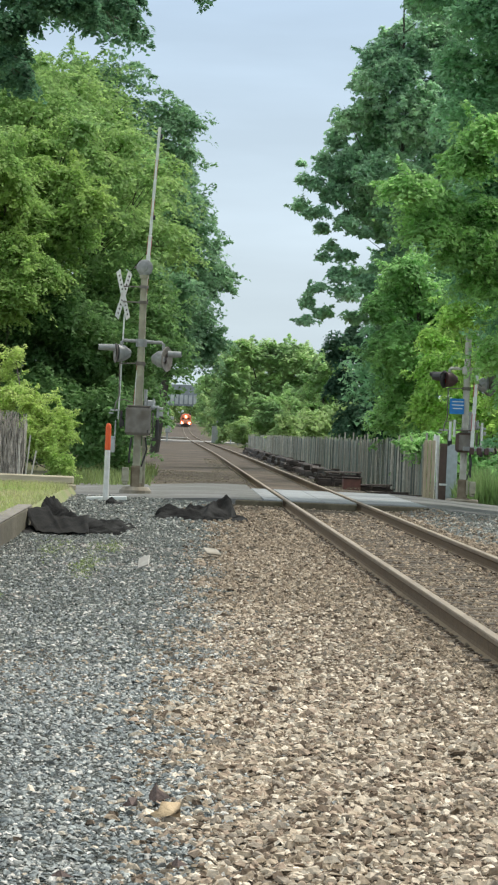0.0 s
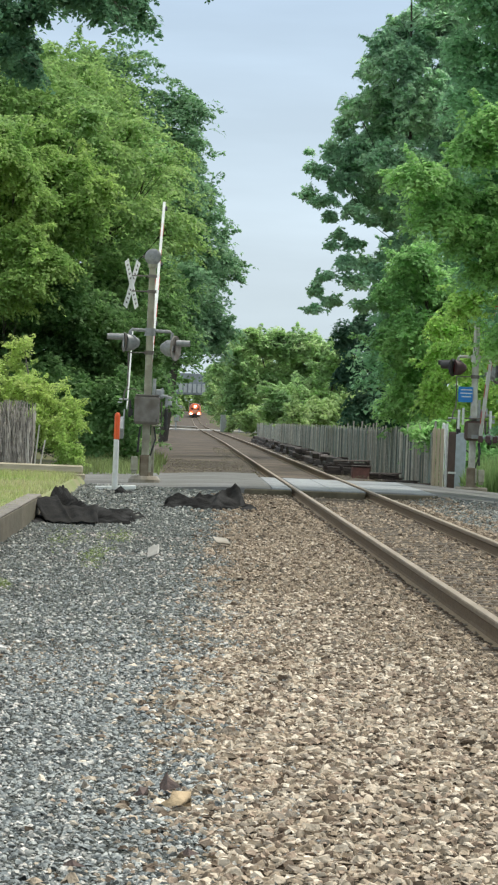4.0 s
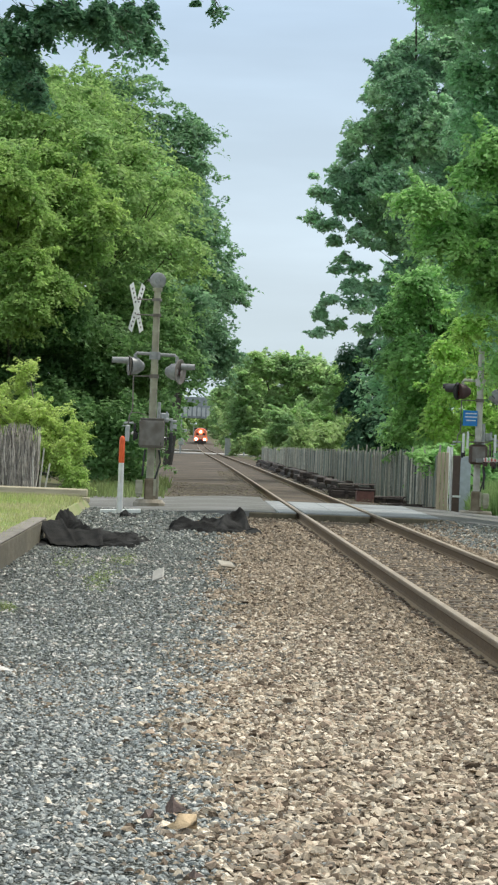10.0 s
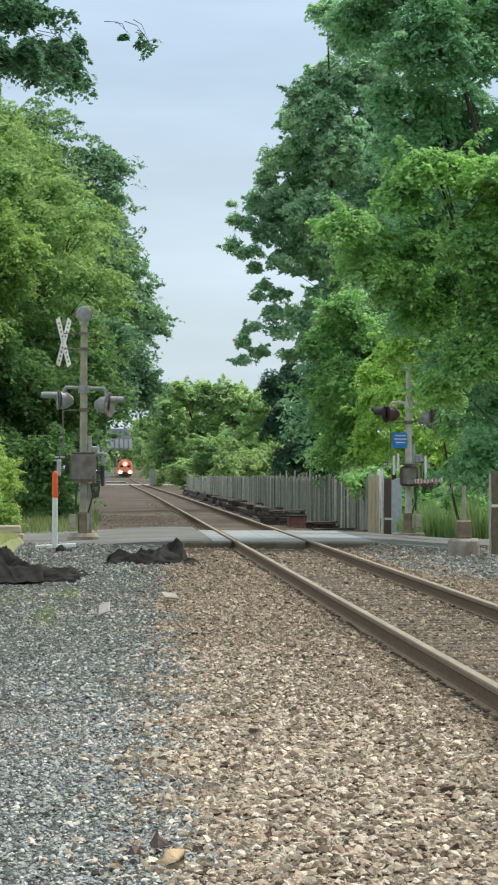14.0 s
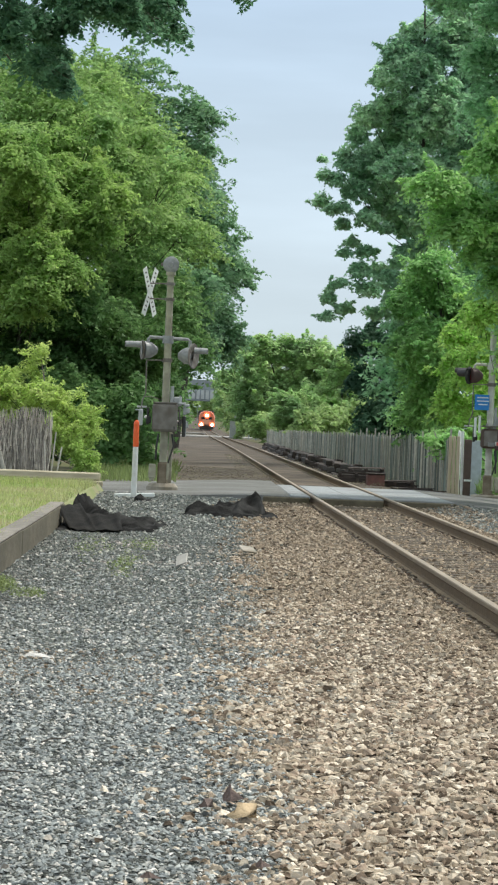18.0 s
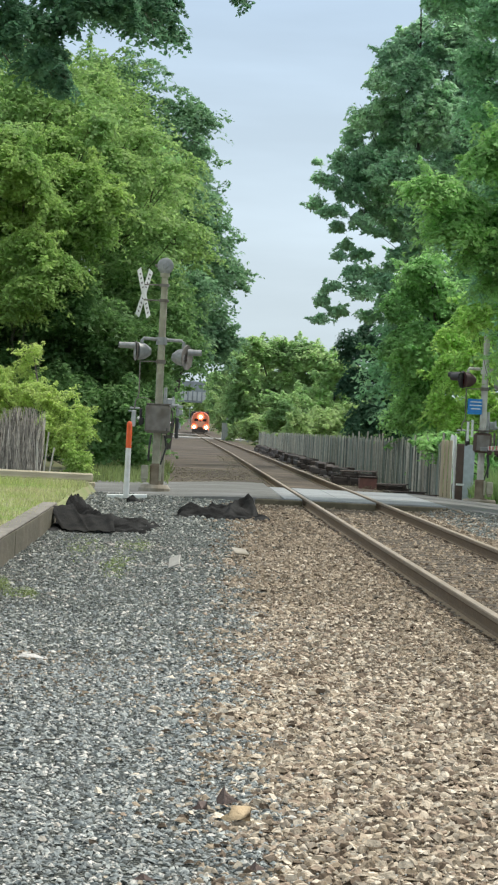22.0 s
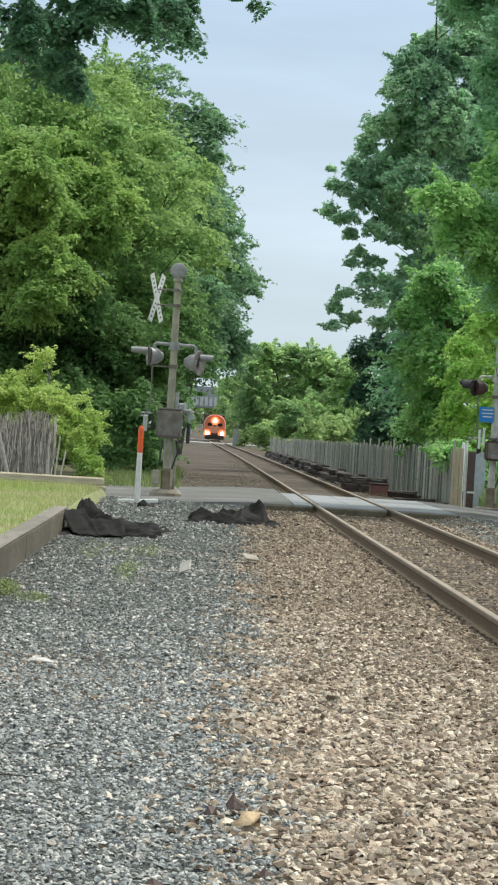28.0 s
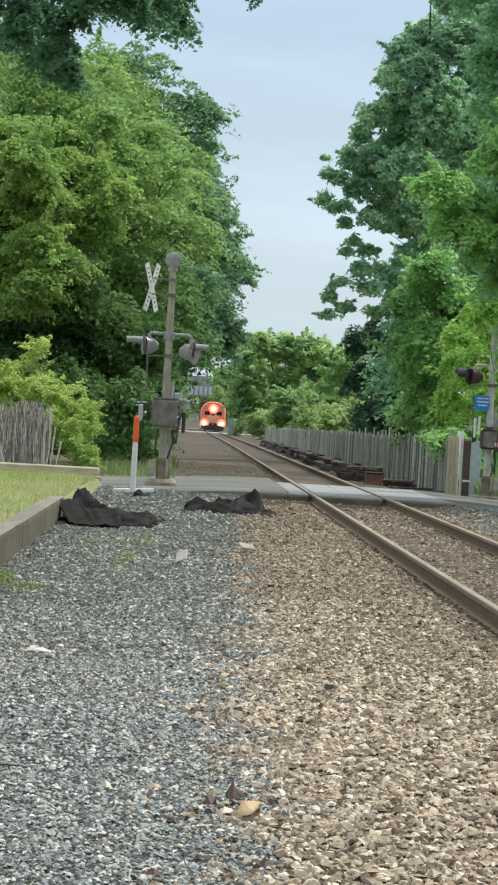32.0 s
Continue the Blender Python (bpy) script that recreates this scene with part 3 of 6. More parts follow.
def scatter_stones(name, mat, label, zones, inside, seed, flat=0.6):
    """Loose stones: zones of (x0, x1, y0, y1, size, count); inside(x, y) says where they lie."""
    rng = np.random.default_rng(seed)
    shapes, faces = stone_shapes(14, seed)
    allv, allf, base = [], [], 0
    for x0, x1, y0, y1, size, count in zones:
        xy = np.stack([rng.uniform(x0, x1, count), rng.uniform(y0, y1, count)], 1)
        keep = np.array([inside(x, y) for x, y in xy])
        xy = xy[keep]
        which = rng.integers(0, len(shapes), len(xy))
        for k, shape in enumerate(shapes):
            some = xy[which == k]
            n = len(some)
            if not n:
                continue
            s = size * np.exp(np.clip(rng.normal(0, 0.33, n), -0.9, 0.6))
            yaw = rng.uniform(0, 2 * np.pi, n)
            lean = rng.normal(0, 0.28, n)
            v = shape[None] * np.stack([s, s * rng.uniform(0.6, 0.95, n), s * rng.uniform(flat - 0.2, flat + 0.15, n)], 1)[:, None]
            cl, sl = np.cos(lean)[:, None], np.sin(lean)[:, None]
            v = np.stack([v[..., 0], v[..., 1] * cl - v[..., 2] * sl, v[..., 1] * sl + v[..., 2] * cl], -1)
            cy, sy = np.cos(yaw)[:, None], np.sin(yaw)[:, None]
            v = np.stack([v[..., 0] * cy - v[..., 1] * sy, v[..., 0] * sy + v[..., 1] * cy, v[..., 2]], -1)
            v[..., 0] += some[:, :1]
            v[..., 1] += some[:, 1:]
            v[..., 2] += (s * rng.uniform(0.0, 0.5, n) + np.array([bed_z(x, y) for x, y in some]))[:, None]
            allv.append(v.reshape(-1, 3))
            m = shape.shape[0]
            allf.append((faces[None] + (np.arange(n) * m)[:, None, None]).reshape(-1, 3) + base)
            base += n * m
    return tagged(new(name, mesh_of_arrays(name, np.concatenate(allv), np.concatenate(allf), mat)), label, "gravel", kind="stuff")


def build_stones():
    def border(x, y):
        return x - (0.27 + 0.012 * max(0.0, y - 12) + 0.35 * flat_noise(x, y, 0.9) + 0.2 * flat_noise(x * 3, y * 3, 0.7))
    def clear_of_rail(x):
        return abs(x - 2.283) > 0.075 and abs(x - 3.717) > 0.075
    rng = random.Random(5)
    def on_path(x, y):
        return (border(x, y) < 0 and not (flat_noise(x + 9, y, 1.1) > 0.32 and rng.random() < 0.5)) or rng.random() < 0.4 * math.exp(-abs(border(x, y)) * 5)
    def on_track_side(x, y):
        return clear_of_rail(x) and not (2.1 < x < 2.22 and rng.random() < 0.75) and (border(x, y) > 0 or rng.random() < 0.4 * math.exp(-abs(border(x, y)) * 5))
    scatter_stones("path_gravel", M_GREY_STONE, "loose blue-grey crushed gravel on the path", [
        (-1.3, 1.0, 9.0, 14.0, 0.0122, 19500), (-1.85, 1.2, 14.0, 20.0, 0.013, 23000), (-1.85, 1.4, 20.0, 23.0, 0.0145, 5200), (-1.85, 1.4, 23.0, 26.0, 0.0145, 3600), (-1.85, 1.4, 26.0, 30.0, 0.015, 2600), (-1.85, 1.4, 30.0, 36.0, 0.017, 1600)], on_path, 11, flat=0.5)
    scatter_stones("trodden_gravel", M_DARK_GREY, "darker grey gravel on the path", [
        (-1.85, 1.4, 17.0, 21.0, 0.0125, 3000), (-1.85, 1.4, 21.0, 24.0, 0.013, 6000), (-1.85, 1.5, 24.0, 32.0, 0.014, 13000), (-1.85, 1.6, 32.0, 46.0, 0.018, 12000), (-2.0, 1.6, 46.0, 65.5, 0.026, 8000)], on_path, 21, flat=0.5)
    scatter_stones("track_ballast", M_TAN_STONE, "loose tan and brown broken ballast stones", [
        (-0.4, 1.9, 9.0, 14.0, 0.0205, 12500), (-0.4, 1.9, 14.0, 20.0, 0.0205, 13500), (-0.4, 1.9, 20.0, 28.0, 0.0185, 11000), (-0.2, 1.9, 28.0, 40.0, 0.02, 4000)], on_track_side, 12, flat=0.54)
    scatter_stones("dirty_ballast", M_OLD_TAN, "dirty brown ballast close to the rails", [
        (1.6, 2.2, 13.0, 20.0, 0.019, 2200), (1.4, 4.0, 20.0, 30.0, 0.0205, 8500), (0.2, 1.7, 26.0, 45.0, 0.0215, 9000), (1.4, 5.0, 30.0, 45.0, 0.024, 9000), (0.2, 5.2, 45.0, 62.6, 0.028, 7500)], on_track_side, 22, flat=0.55)
    scatter_stones("mixed_stones", M_PALE_STONE, "tan stones strewn in patches over the grey gravel", [
        (-1.85, 0.6, 10.0, 22.0, 0.014, 9000), (-1.85, 0.6, 22.0, 40.0, 0.02, 6000)],
        lambda x, y: flat_noise(x + 9, y, 1.1) > 0.3 and rng.random() < 0.6 or rng.random() < 0.03, 15, flat=0.5)
    scatter_stones("reddish_stones", M_OLD_TAN, "reddish-brown stones scattered round a whitish stone", [
        (-1.5, -0.2, 17.0, 21.0, 0.0135, 900), (0.0, 0.5, 10.0, 24.0, 0.017, 1500)], lambda x, y: rng.random() < 0.8, 16, flat=0.55)
    scatter_stones("roadside_gravel", M_DARK_GREY, "dark grey gravel between track and road edge", [
        (4.4, 8.0, 46.0, 63.0, 0.028, 7500)], lambda x, y: True, 13)
    scatter_stones("far_ballast", M_DARK_STONE, "dirty brown ballast along the far track", [
        (-0.4, 5.0, 76.5, 110.0, 0.015, 7000), (1.4, 4.8, 110.0, 160.0, 0.02, 2500)], lambda x, y: clear_of_rail(x), 14, flat=0.4)


# ---- railway ----
def build_track():
    track = thing("railway_track", pose(0, 0, 0), "single railway track with rusty rails on wooden ties", "railway track", kind="structure")
    foot = [(-0.07, 0.0), (0.07, 0.0), (0.07, 0.013), (0.022, 0.031), (-0.022, 0.031), (-0.07, 0.013)]
    web = [(-0.022, 0.0315), (0.022, 0.0315), (0.009, 0.05), (0.009, 0.115), (0.022, 0.1295), (-0.022, 0.1295), (-0.009, 0.115), (-0.009, 0.05)]
    head = [(-0.022, 0.13), (0.022, 0.13), (0.036, 0.138), (0.036, 0.166), (0.030, 0.174), (-0.030, 0.174), (-0.036, 0.166), (-0.036, 0.138)]
    top = [(-0.031, 0.1745), (0.031, 0.1745), (0.027, 0.178), (-0.027, 0.178)]
    ys = steps(-30, 150, 12.0) + steps(160, 440, 14.0) + steps(460, 1100, 20.0)
    for side in (-0.7175, 0.7175):
        line = [(track_x(y) + side, y, 0.006 + track_z(y)) for y in ys]
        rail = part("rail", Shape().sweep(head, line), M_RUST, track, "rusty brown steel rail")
        # web in darker rust: shadow of the head put into its colour
        part("web", Shape().sweep(web, line), M_WEB, rail, "rusted web darkened as shadow under the head")
        part("foot", Shape().sweep(foot, line), M_FOOT, rail, "pale brown foot")
        part("running_surface", Shape().sweep(top, line), M_RAILTOP, rail, "worn grey-brown rail head")
    tie = Shape().box((0, 0, -0.085), (2.6, 0.22, 0.18), 0.012).mesh("tie", M_TIE)
    plates = Shape()
    for side in (-0.7175, 0.7175):
        plates.box((side, 0, 0.009), (0.22, 0.17, 0.014), 0.004)
        for dx in (-0.1, 0.1):
            for dy in (-0.06, 0.06):
                plates.box((side + dx, dy, 0.019), (0.03, 0.02, 0.02), 0.004)
    plate_mesh = plates.mesh("tie_plate", M_PLATE)
    rng = random.Random(2)
    y, n = -29.0, 0
    rest = Shape()
    while y < 330:
        if not 62.3 < y < 74.2:
            m = pose(track_x(y) + rng.uniform(-0.03, 0.03), y, (0.022 if y < 62 else -0.003) + rng.uniform(-0.005, 0.005), 0, 0, rng.uniform(-1, 1))
            if n < 300:
                ob = part("tie", tie, None, track)
                ob.matrix_basis = m
                if y < 62:
                    part("tie_plate", plate_mesh, None, ob).location.z = -0.012
            else:
                rest.box((track_x(y), y, -0.085), (2.6, 0.22, 0.18), 0.012)
            n += 1
        y += 0.5
    tagged(part("far_ties", rest, M_TIE, track), kind="stuff")


def build_crossing():
    """The near road with its hump over the rails, and the panels between them."""
    def lift(x):
        return 0.165 - 0.2 * smooth(4.8, 8.0, x) - 0.075 * (1 - smooth(-0.6, 1.3, x)) - 0.02 * max(0.0, 0.2 - x) ** 1.2
    s = Shape()
    for x0, x1 in ((-60, 1.85), (5.0, 60)):
        xs = [x for x in [-60, -30, -12, -6, -3, -1.5, -0.6, -0.2, 0.2, 0.6, 1.0, 1.35, 1.85, 5.0, 5.6, 6.5, 8, 10, 14, 30, 60] if x0 <= x <= x1]
        ys = [65.0, 65.02, 66.2] + steps(67.2, 79.5 if x1 < 2.5 else 75.5, 1.2)
        n = len(s.v)
        for y in ys:
            for x in xs:
                near = 65.0 - 0.45 * max(0.0, min(x + 1.0, 6.0)) + (0.03 if y == ys[1] else 0.0) if y in ys[:2] else y
                s.v.append((x, near, max(lift(x), -0.12) - (0.3 if y == ys[0] else 0.03 if y == ys[1] else 0.0)))
        w = len(xs)
        for j in range(len(ys) - 1):
            for i in range(w - 1):
                a = n + j * w + i
                s.f.append((a, a + 1, a + 1 + w, a + w))
    tagged(part("road", s, M_ASPHALT), "worn pale grey asphalt road over the level crossing", "road", kind="structure")
    deck = thing("crossing_panels", pose(0, 0, 0), "pale grey concrete panels between and beside the rails", "crossing panel", kind="structure")
    for x0, x1 in ((1.86, 2.21), (2.37, 3.0), (3.004, 3.63), (3.79, 4.98)):
        for k in range(4):
            y0 = 62.8 + k * 2.9
            part("panel", Shape().box(((x0 + x1) / 2, y0 + 1.445, 0.075), (x1 - x0, 2.88, 0.19), 0.012), M_PANEL, deck)
    for x0, x1 in ((1.3, 2.2), (2.38, 3.62), (3.8, 5.0)):
        part("header_timber", Shape().box(((x0 + x1) / 2, 62.68, 0.045), (x1 - x0, 0.22, 0.2), 0.02), M_TIMBER, deck, "weathered grey-brown end timber")


build_ground()
build_track()
build_crossing()
build_stones()


# ---- plants ----
def leaf_cloud(name, parent, mat, blobs, boughs, per_bough, bough_r, size, seed, up=0.7, inner=0.2, reach=(0.72, 1.02), droop=0.35, flat=0.5, uneven=True, shoots=0.12, fan=0.0, plain=True):
    """A crown of single leaves on the upper shells of many small boughs. blobs: (x, y, z, rx, ry, rz)."""
    rng = np.random.default_rng(seed)
    b = np.array(blobs, float)
    if uneven:
        # smaller masses budding from each one, so that no outline is round
        buds = rng.normal(size=(len(b), 6, 3))
        buds /= np.linalg.norm(buds, axis=2)[..., None]
        share = rng.uniform(0.3, 0.55, (len(b), 6, 1))
        bud = np.concatenate([b[:, None, :3] + buds * b[:, None, 3:6] * rng.uniform(0.55, 0.8, (len(b), 6, 1)), np.repeat(b[:, None, 3:6], 6, 1) * share], 2)
        b = np.concatenate([b * (1, 1, 1, 0.88, 0.88, 0.88), bud.reshape(-1, 6)])
    weight = (b[:, 3] * b[:, 5] + b[:, 4] * b[:, 5] + b[:, 3] * b[:, 4])
    which = rng.choice(len(b), boughs, p=weight / weight.sum())
    way = rng.normal(size=(boughs, 3))
    way /= np.linalg.norm(way, axis=1)[:, None]
    far = rng.uniform(*reach, boughs)
    deep = rng.random(boughs) < inner
    far[deep] = rng.uniform(0.3, 0.75, deep.sum())
    centre = b[which, :3] + way * far[:, None] * b[which, 3:6]
    br = bough_r * rng.uniform(0.55, 1.4, boughs)
    n = boughs * per_bough
    shell = rng.normal(size=(n, 3))
    shell /= np.linalg.norm(shell, axis=1)[:, None]
    under = (shell[:, 2] < -0.15) & (rng.random(n) < 0.75)
    shell[under, 2] *= -1
    wild = rng.uniform(0.55, 1.05, n) ** 0.7
    stray = rng.random(n) < 0.1
    wild[stray] *= rng.uniform(1.0, 1.35, stray.sum())
    r = np.repeat(br, per_bough)
    squash = np.repeat(rng.uniform(0.8, 1.25, (boughs, 3)), per_bough, 0) * (1, 1, flat)
    off = shell * (r * wild)[:, None] * squash
    outward = np.repeat(way[:, :2], per_bough, 0)
    slide = (off[:, :2] * outward).sum(1)
    off[:, :2] += outward * (slide * fan)[:, None]
    off[:, 2] -= droop * (slide + (off[:, :2] ** 2).sum(1) / r * 0.7)
    shoot = np.repeat(rng.random(boughs) < shoots, per_bough)
    spike = np.repeat(way * (1, 1, 0.5) + rng.normal(0, 0.25, (boughs, 3)) + (0, 0, 0.2), per_bough, 0)
    spike /= np.linalg.norm(spike, axis=1)[:, None]
    reach_out = rng.uniform(0, 1, n) * r * 2.0
    off[shoot] = off[shoot] * (0.22 + 0.25 * (1 - reach_out[shoot] / (2.0 * r[shoot])))[:, None] + spike[shoot] * reach_out[shoot][:, None]
    place = np.repeat(centre, per_bough, 0) + off
    normal = shell * 0.7 + rng.normal(size=(n, 3)) * 0.45 + np.array([0, 0, up])
    normal /= np.linalg.norm(normal, axis=1)[:, None]
    along = np.cross(normal, rng.normal(size=(n, 3)))
    along /= np.linalg.norm(along, axis=1)[:, None] + 1e-9
    across = np.cross(normal, along)
    s = (size * rng.uniform(0.6, 1.35, n))[:, None]
    tip = place + along * s * 0.6
    tail = place - along * s * 0.5
    left = place + across * s * 0.33 + normal * s * 0.08
    right = place - across * s * 0.33 + normal * s * 0.08
    if not plain:
        verts = np.stack([tail, left, tip, right], 1).reshape(-1, 3)
        faces = np.arange(n * 4).reshape(-1, 4)
    else:
        # far leaves: plain pointed blades
        verts = np.stack([place - along * s * 0.35 + across * s * 0.42, tip + along * s * 0.1, place - along * s * 0.35 - across * s * 0.42], 1).reshape(-1, 3)
        faces = np.arange(n * 3).reshape(-1, 3)
    ob = new(name, mesh_of_arrays(name, verts, faces, mat))
    ob.parent = parent
    return ob


def make_tree(name, foot, blobs, mat, label, clumps, per_clump, spread_r, size, seed, trunk_r=0.25, category="tree", deep=0.75, slim=0.0, **more):
    """A tree: tapered trunk, limbs to each mass of leaves, and a crown. Blobs are (x, y, z, rx, rz) in the world."""
    fx, fy, fz = foot
    tree = thing(name, pose(fx, fy, fz), label, category)
    local = [(x - fx, y - fy, z - fz, rx, max(rx * deep, 0.4), rz) for x, y, z, rx, rz in blobs]
    rng = random.Random(seed)
    top = max(local, key=lambda q: q[2])
    mid = Vector((sum(q[0] for q in local) / len(local) * 0.5, sum(q[1] for q in local) / len(local) * 0.5, top[2] * 0.45))
    if trunk_r:
        part("trunk", Shape().tube([(0, 0, 0), tuple(mid * 0.5 + Vector((rng.uniform(-0.1, 0.1), 0, 0))), tuple(mid), (top[0], top[1], top[2])],
             [trunk_r * 1.25, trunk_r, trunk_r * 0.7, trunk_r * 0.2], 9), M_BARK, tree, smooth=True)
        bulk = min(1.0, 2.2 / len(local) ** 0.5)
        for x, y, z, rx, ry, rz in local:
            if rx < slim:
                continue
            climb = z - rng.uniform(0.5, 0.8) * math.hypot(x, y)
            climb = min(max(climb, mid.z * 0.5), top[2] * 0.92)
            start = mid * (climb / mid.z) if climb < mid.z else mid.lerp(Vector(top[:3]), (climb - mid.z) / (top[2] - mid.z))
            bend = (start + Vector((x, y, z))) / 2 + Vector((rng.uniform(-0.3, 0.3), rng.uniform(-0.3, 0.3), -0.25))
            limb = Shape().tube([tuple(start), tuple(bend), (x, y, z)], [trunk_r * 0.5 * bulk, trunk_r * 0.3 * bulk, trunk_r * 0.12 * bulk], 6)
            for _ in range(3):
                tip = Vector((x, y, z)) + Vector((rng.uniform(-1, 1) * rx, rng.uniform(-1, 1) * ry, rng.uniform(-0.6, 1) * rz)) * 0.85
                limb.tube([tuple(bend.lerp(Vector((x, y, z)), rng.random())), tuple(tip)], [trunk_r * 0.14, trunk_r * 0.04], 4)
            part("limb", limb, M_BARK, tree)
    leaf_cloud("crown", tree, mat, local, clumps, per_clump, spread_r, size, seed, **more)
    return tree


def build_trees():
    LEFT_TREE = make_tree("tree", (-5.2, 105, -0.16), [(-4.8, 105, 9.0, 3.44, 3.44), (-7.5, 105, 10.1, 3.08, 3.44), (-3.3, 105, 10.3, 2.3, 2.7), (-3.4, 100, 6.1, 3.28, 2.59),
        (-1.7, 110, 8.4, 2.0, 2.7), (-4.7, 112, 12.8, 2.2, 1.6), (-9.5, 106, 6.5, 3.0, 4.0), (-9.0, 108, 12.5, 2.8, 2.4), (-6.2, 101, 7.6, 2.6, 2.4), (-2.8, 104, 8.2, 2.2, 2.4), (-5.0, 102, 11.0, 2.6, 2.2), (-7.6, 101, 5.0, 2.6, 2.2), (-5.4, 99, 5.6, 2.4, 1.8), (-3.6, 108, 11.6, 2.0, 2.0),
        (-5.17, 97.8, 9.17, 0.84, 0.57), (-5.59, 99.0, 7.88, 0.85, 0.58), (-4.26, 100.2, 9.4, 0.86, 0.59), (-3.46, 98.4, 10.23, 0.75, 0.61), (-3.99, 99.6, 7.82, 0.94, 0.62), (-2.55, 97.8, 8.95, 0.84, 0.71), (-1.9, 99.0, 10.0, 0.7, 0.6), (-4.99, 100.2, 6.6, 0.86, 0.52), (-1.74, 98.4, 7.68, 0.85, 0.61), (-0.9, 99.6, 8.8, 0.6, 0.55), (-2.85, 97.8, 6.41, 0.84, 0.51), (-0.7, 99.0, 7.1, 0.65, 0.55), (-5.9, 98.0, 9.9, 0.8, 0.6), (-6.3, 98.5, 8.6, 0.8, 0.6)],
        M_LEAF_LEFT, "tall broad tree with fresh green leaves beside the road", 3300, 84, 0.52, 0.12, 21, trunk_r=0.2, flat=0.26, fan=0.7, droop=0.45, shoots=0.2)
    # added masses, sunlight on the big crown put into lighter leaves
    make_tree("tree", (-5.6, 96.5, -0.16), [(-5.2, 95.3, 8.96, 0.76, 0.49), (-5.63, 96.5, 7.96, 0.77, 0.53), (-4.55, 97.7, 8.6, 0.71, 0.51), (-4.89, 95.9, 6.96, 0.76, 0.4), (-3.89, 97.1, 7.58, 0.67, 0.44), (-5.72, 95.3, 9.43, 0.49, 0.43), (-3.58, 96.5, 8.64, 0.6, 0.43), (-4.43, 97.7, 9.7, 0.57, 0.37), (-3.16, 95.9, 6.96, 0.56, 0.33), (-5.33, 97.1, 6.09, 0.6, 0.27), (-2.69, 95.3, 7.93, 0.46, 0.39), (-6.4, 96, 8.4, 0.7, 0.7), (-6.5, 96, 7.2, 0.7, 0.6), (-4.4, 96.5, 5.6, 0.5, 0.25), (-5.5, 96, 6.7, 0.8, 0.45), (-4.85, 96, 6.1, 0.75, 0.4), (-5.8, 96, 5.35, 0.8, 0.45), (-4.8, 96, 5.0, 0.6, 0.3), (-4.0, 96, 5.8, 0.55, 0.32), (-6.6, 96, 6.0, 0.7, 0.6), (-5.39, 92.8, 8.75, 0.64, 0.38), (-5.02, 94.0, 8.06, 0.65, 0.39), (-5.61, 95.2, 7.29, 0.59, 0.39), (-4.83, 93.4, 6.41, 0.64, 0.42), (-5.43, 94.6, 5.79, 0.65, 0.42), (-4.59, 92.8, 5.27, 0.58, 0.35), (-5.26, 94.0, 4.64, 0.65, 0.39), (-4.3, 95.2, 7.35, 0.66, 0.43), (-4.0, 93.4, 5.8, 0.64, 0.39)],
        M_LEAF_SUNLIT, "lighter leaf masses added as the big tree's sunlit front", 1800, 84, 0.42, 0.11, 58, trunk_r=0.07, flat=0.26, fan=0.7, droop=0.45, shoots=0.2)
    make_tree("tree", (-2.2, 150, -0.16), [(-0.95, 150, 11.8, 1.45, 2.6), (-0.1, 150, 9.0, 1.85, 2.6), (-1.2, 150, 14.9, 1.45, 1.6), (-3.4, 150, 16.8, 1.7, 1.35), (-0.7, 145, 6.7, 2.0, 1.9),
        (-3.4, 152, 13.0, 2.4, 3.2)], M_LEAF_DUSK, "tall green tree leaning over the railway", 900, 62, 0.6, 0.18, 22, trunk_r=0.24, flat=0.3, fan=0.6, shoots=0.25)
    make_tree("tree", (-1.2, 198, -0.16), [(1.15, 198, 11.0, 1.5, 2.4), (0.6, 198, 7.6, 1.75, 2.3), (2.35, 198, 10.6, 0.9, 0.9), (-0.2, 198, 6.7, 2.05, 1.4), (1.75, 198, 5.9, 0.9, 0.7), (2.3, 198, 6.9, 0.75, 0.6), (1.0, 198, 5.6, 0.6, 0.45), (0.05, 198, 14.4, 1.45, 2.2),
        (-0.5, 198, 20.5, 0.85, 0.75), (-0.5, 199, 17.5, 1.5, 2.0), (-2.2, 199, 12.0, 2.2, 4.0)], M_LEAF_DUSK, "dark green tree with drooping twigs over the track", 640, 75, 0.55, 0.2, 23, trunk_r=0.24, droop=0.6, flat=0.35, fan=0.6, shoots=0.3)
    # undergrowth in the shade-toned leaf colour
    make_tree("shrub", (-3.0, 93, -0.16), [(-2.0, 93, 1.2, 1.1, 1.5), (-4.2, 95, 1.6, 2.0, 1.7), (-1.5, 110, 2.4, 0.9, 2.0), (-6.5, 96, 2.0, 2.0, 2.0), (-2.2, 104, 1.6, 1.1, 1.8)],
        M_LEAF_SHADE, "dense undergrowth, leaf colour darkened for shade under the trees", 620, 75, 0.42, 0.13, 24, flat=0.8, reach=(0.4, 1.0), trunk_r=0.07, category="shrub")
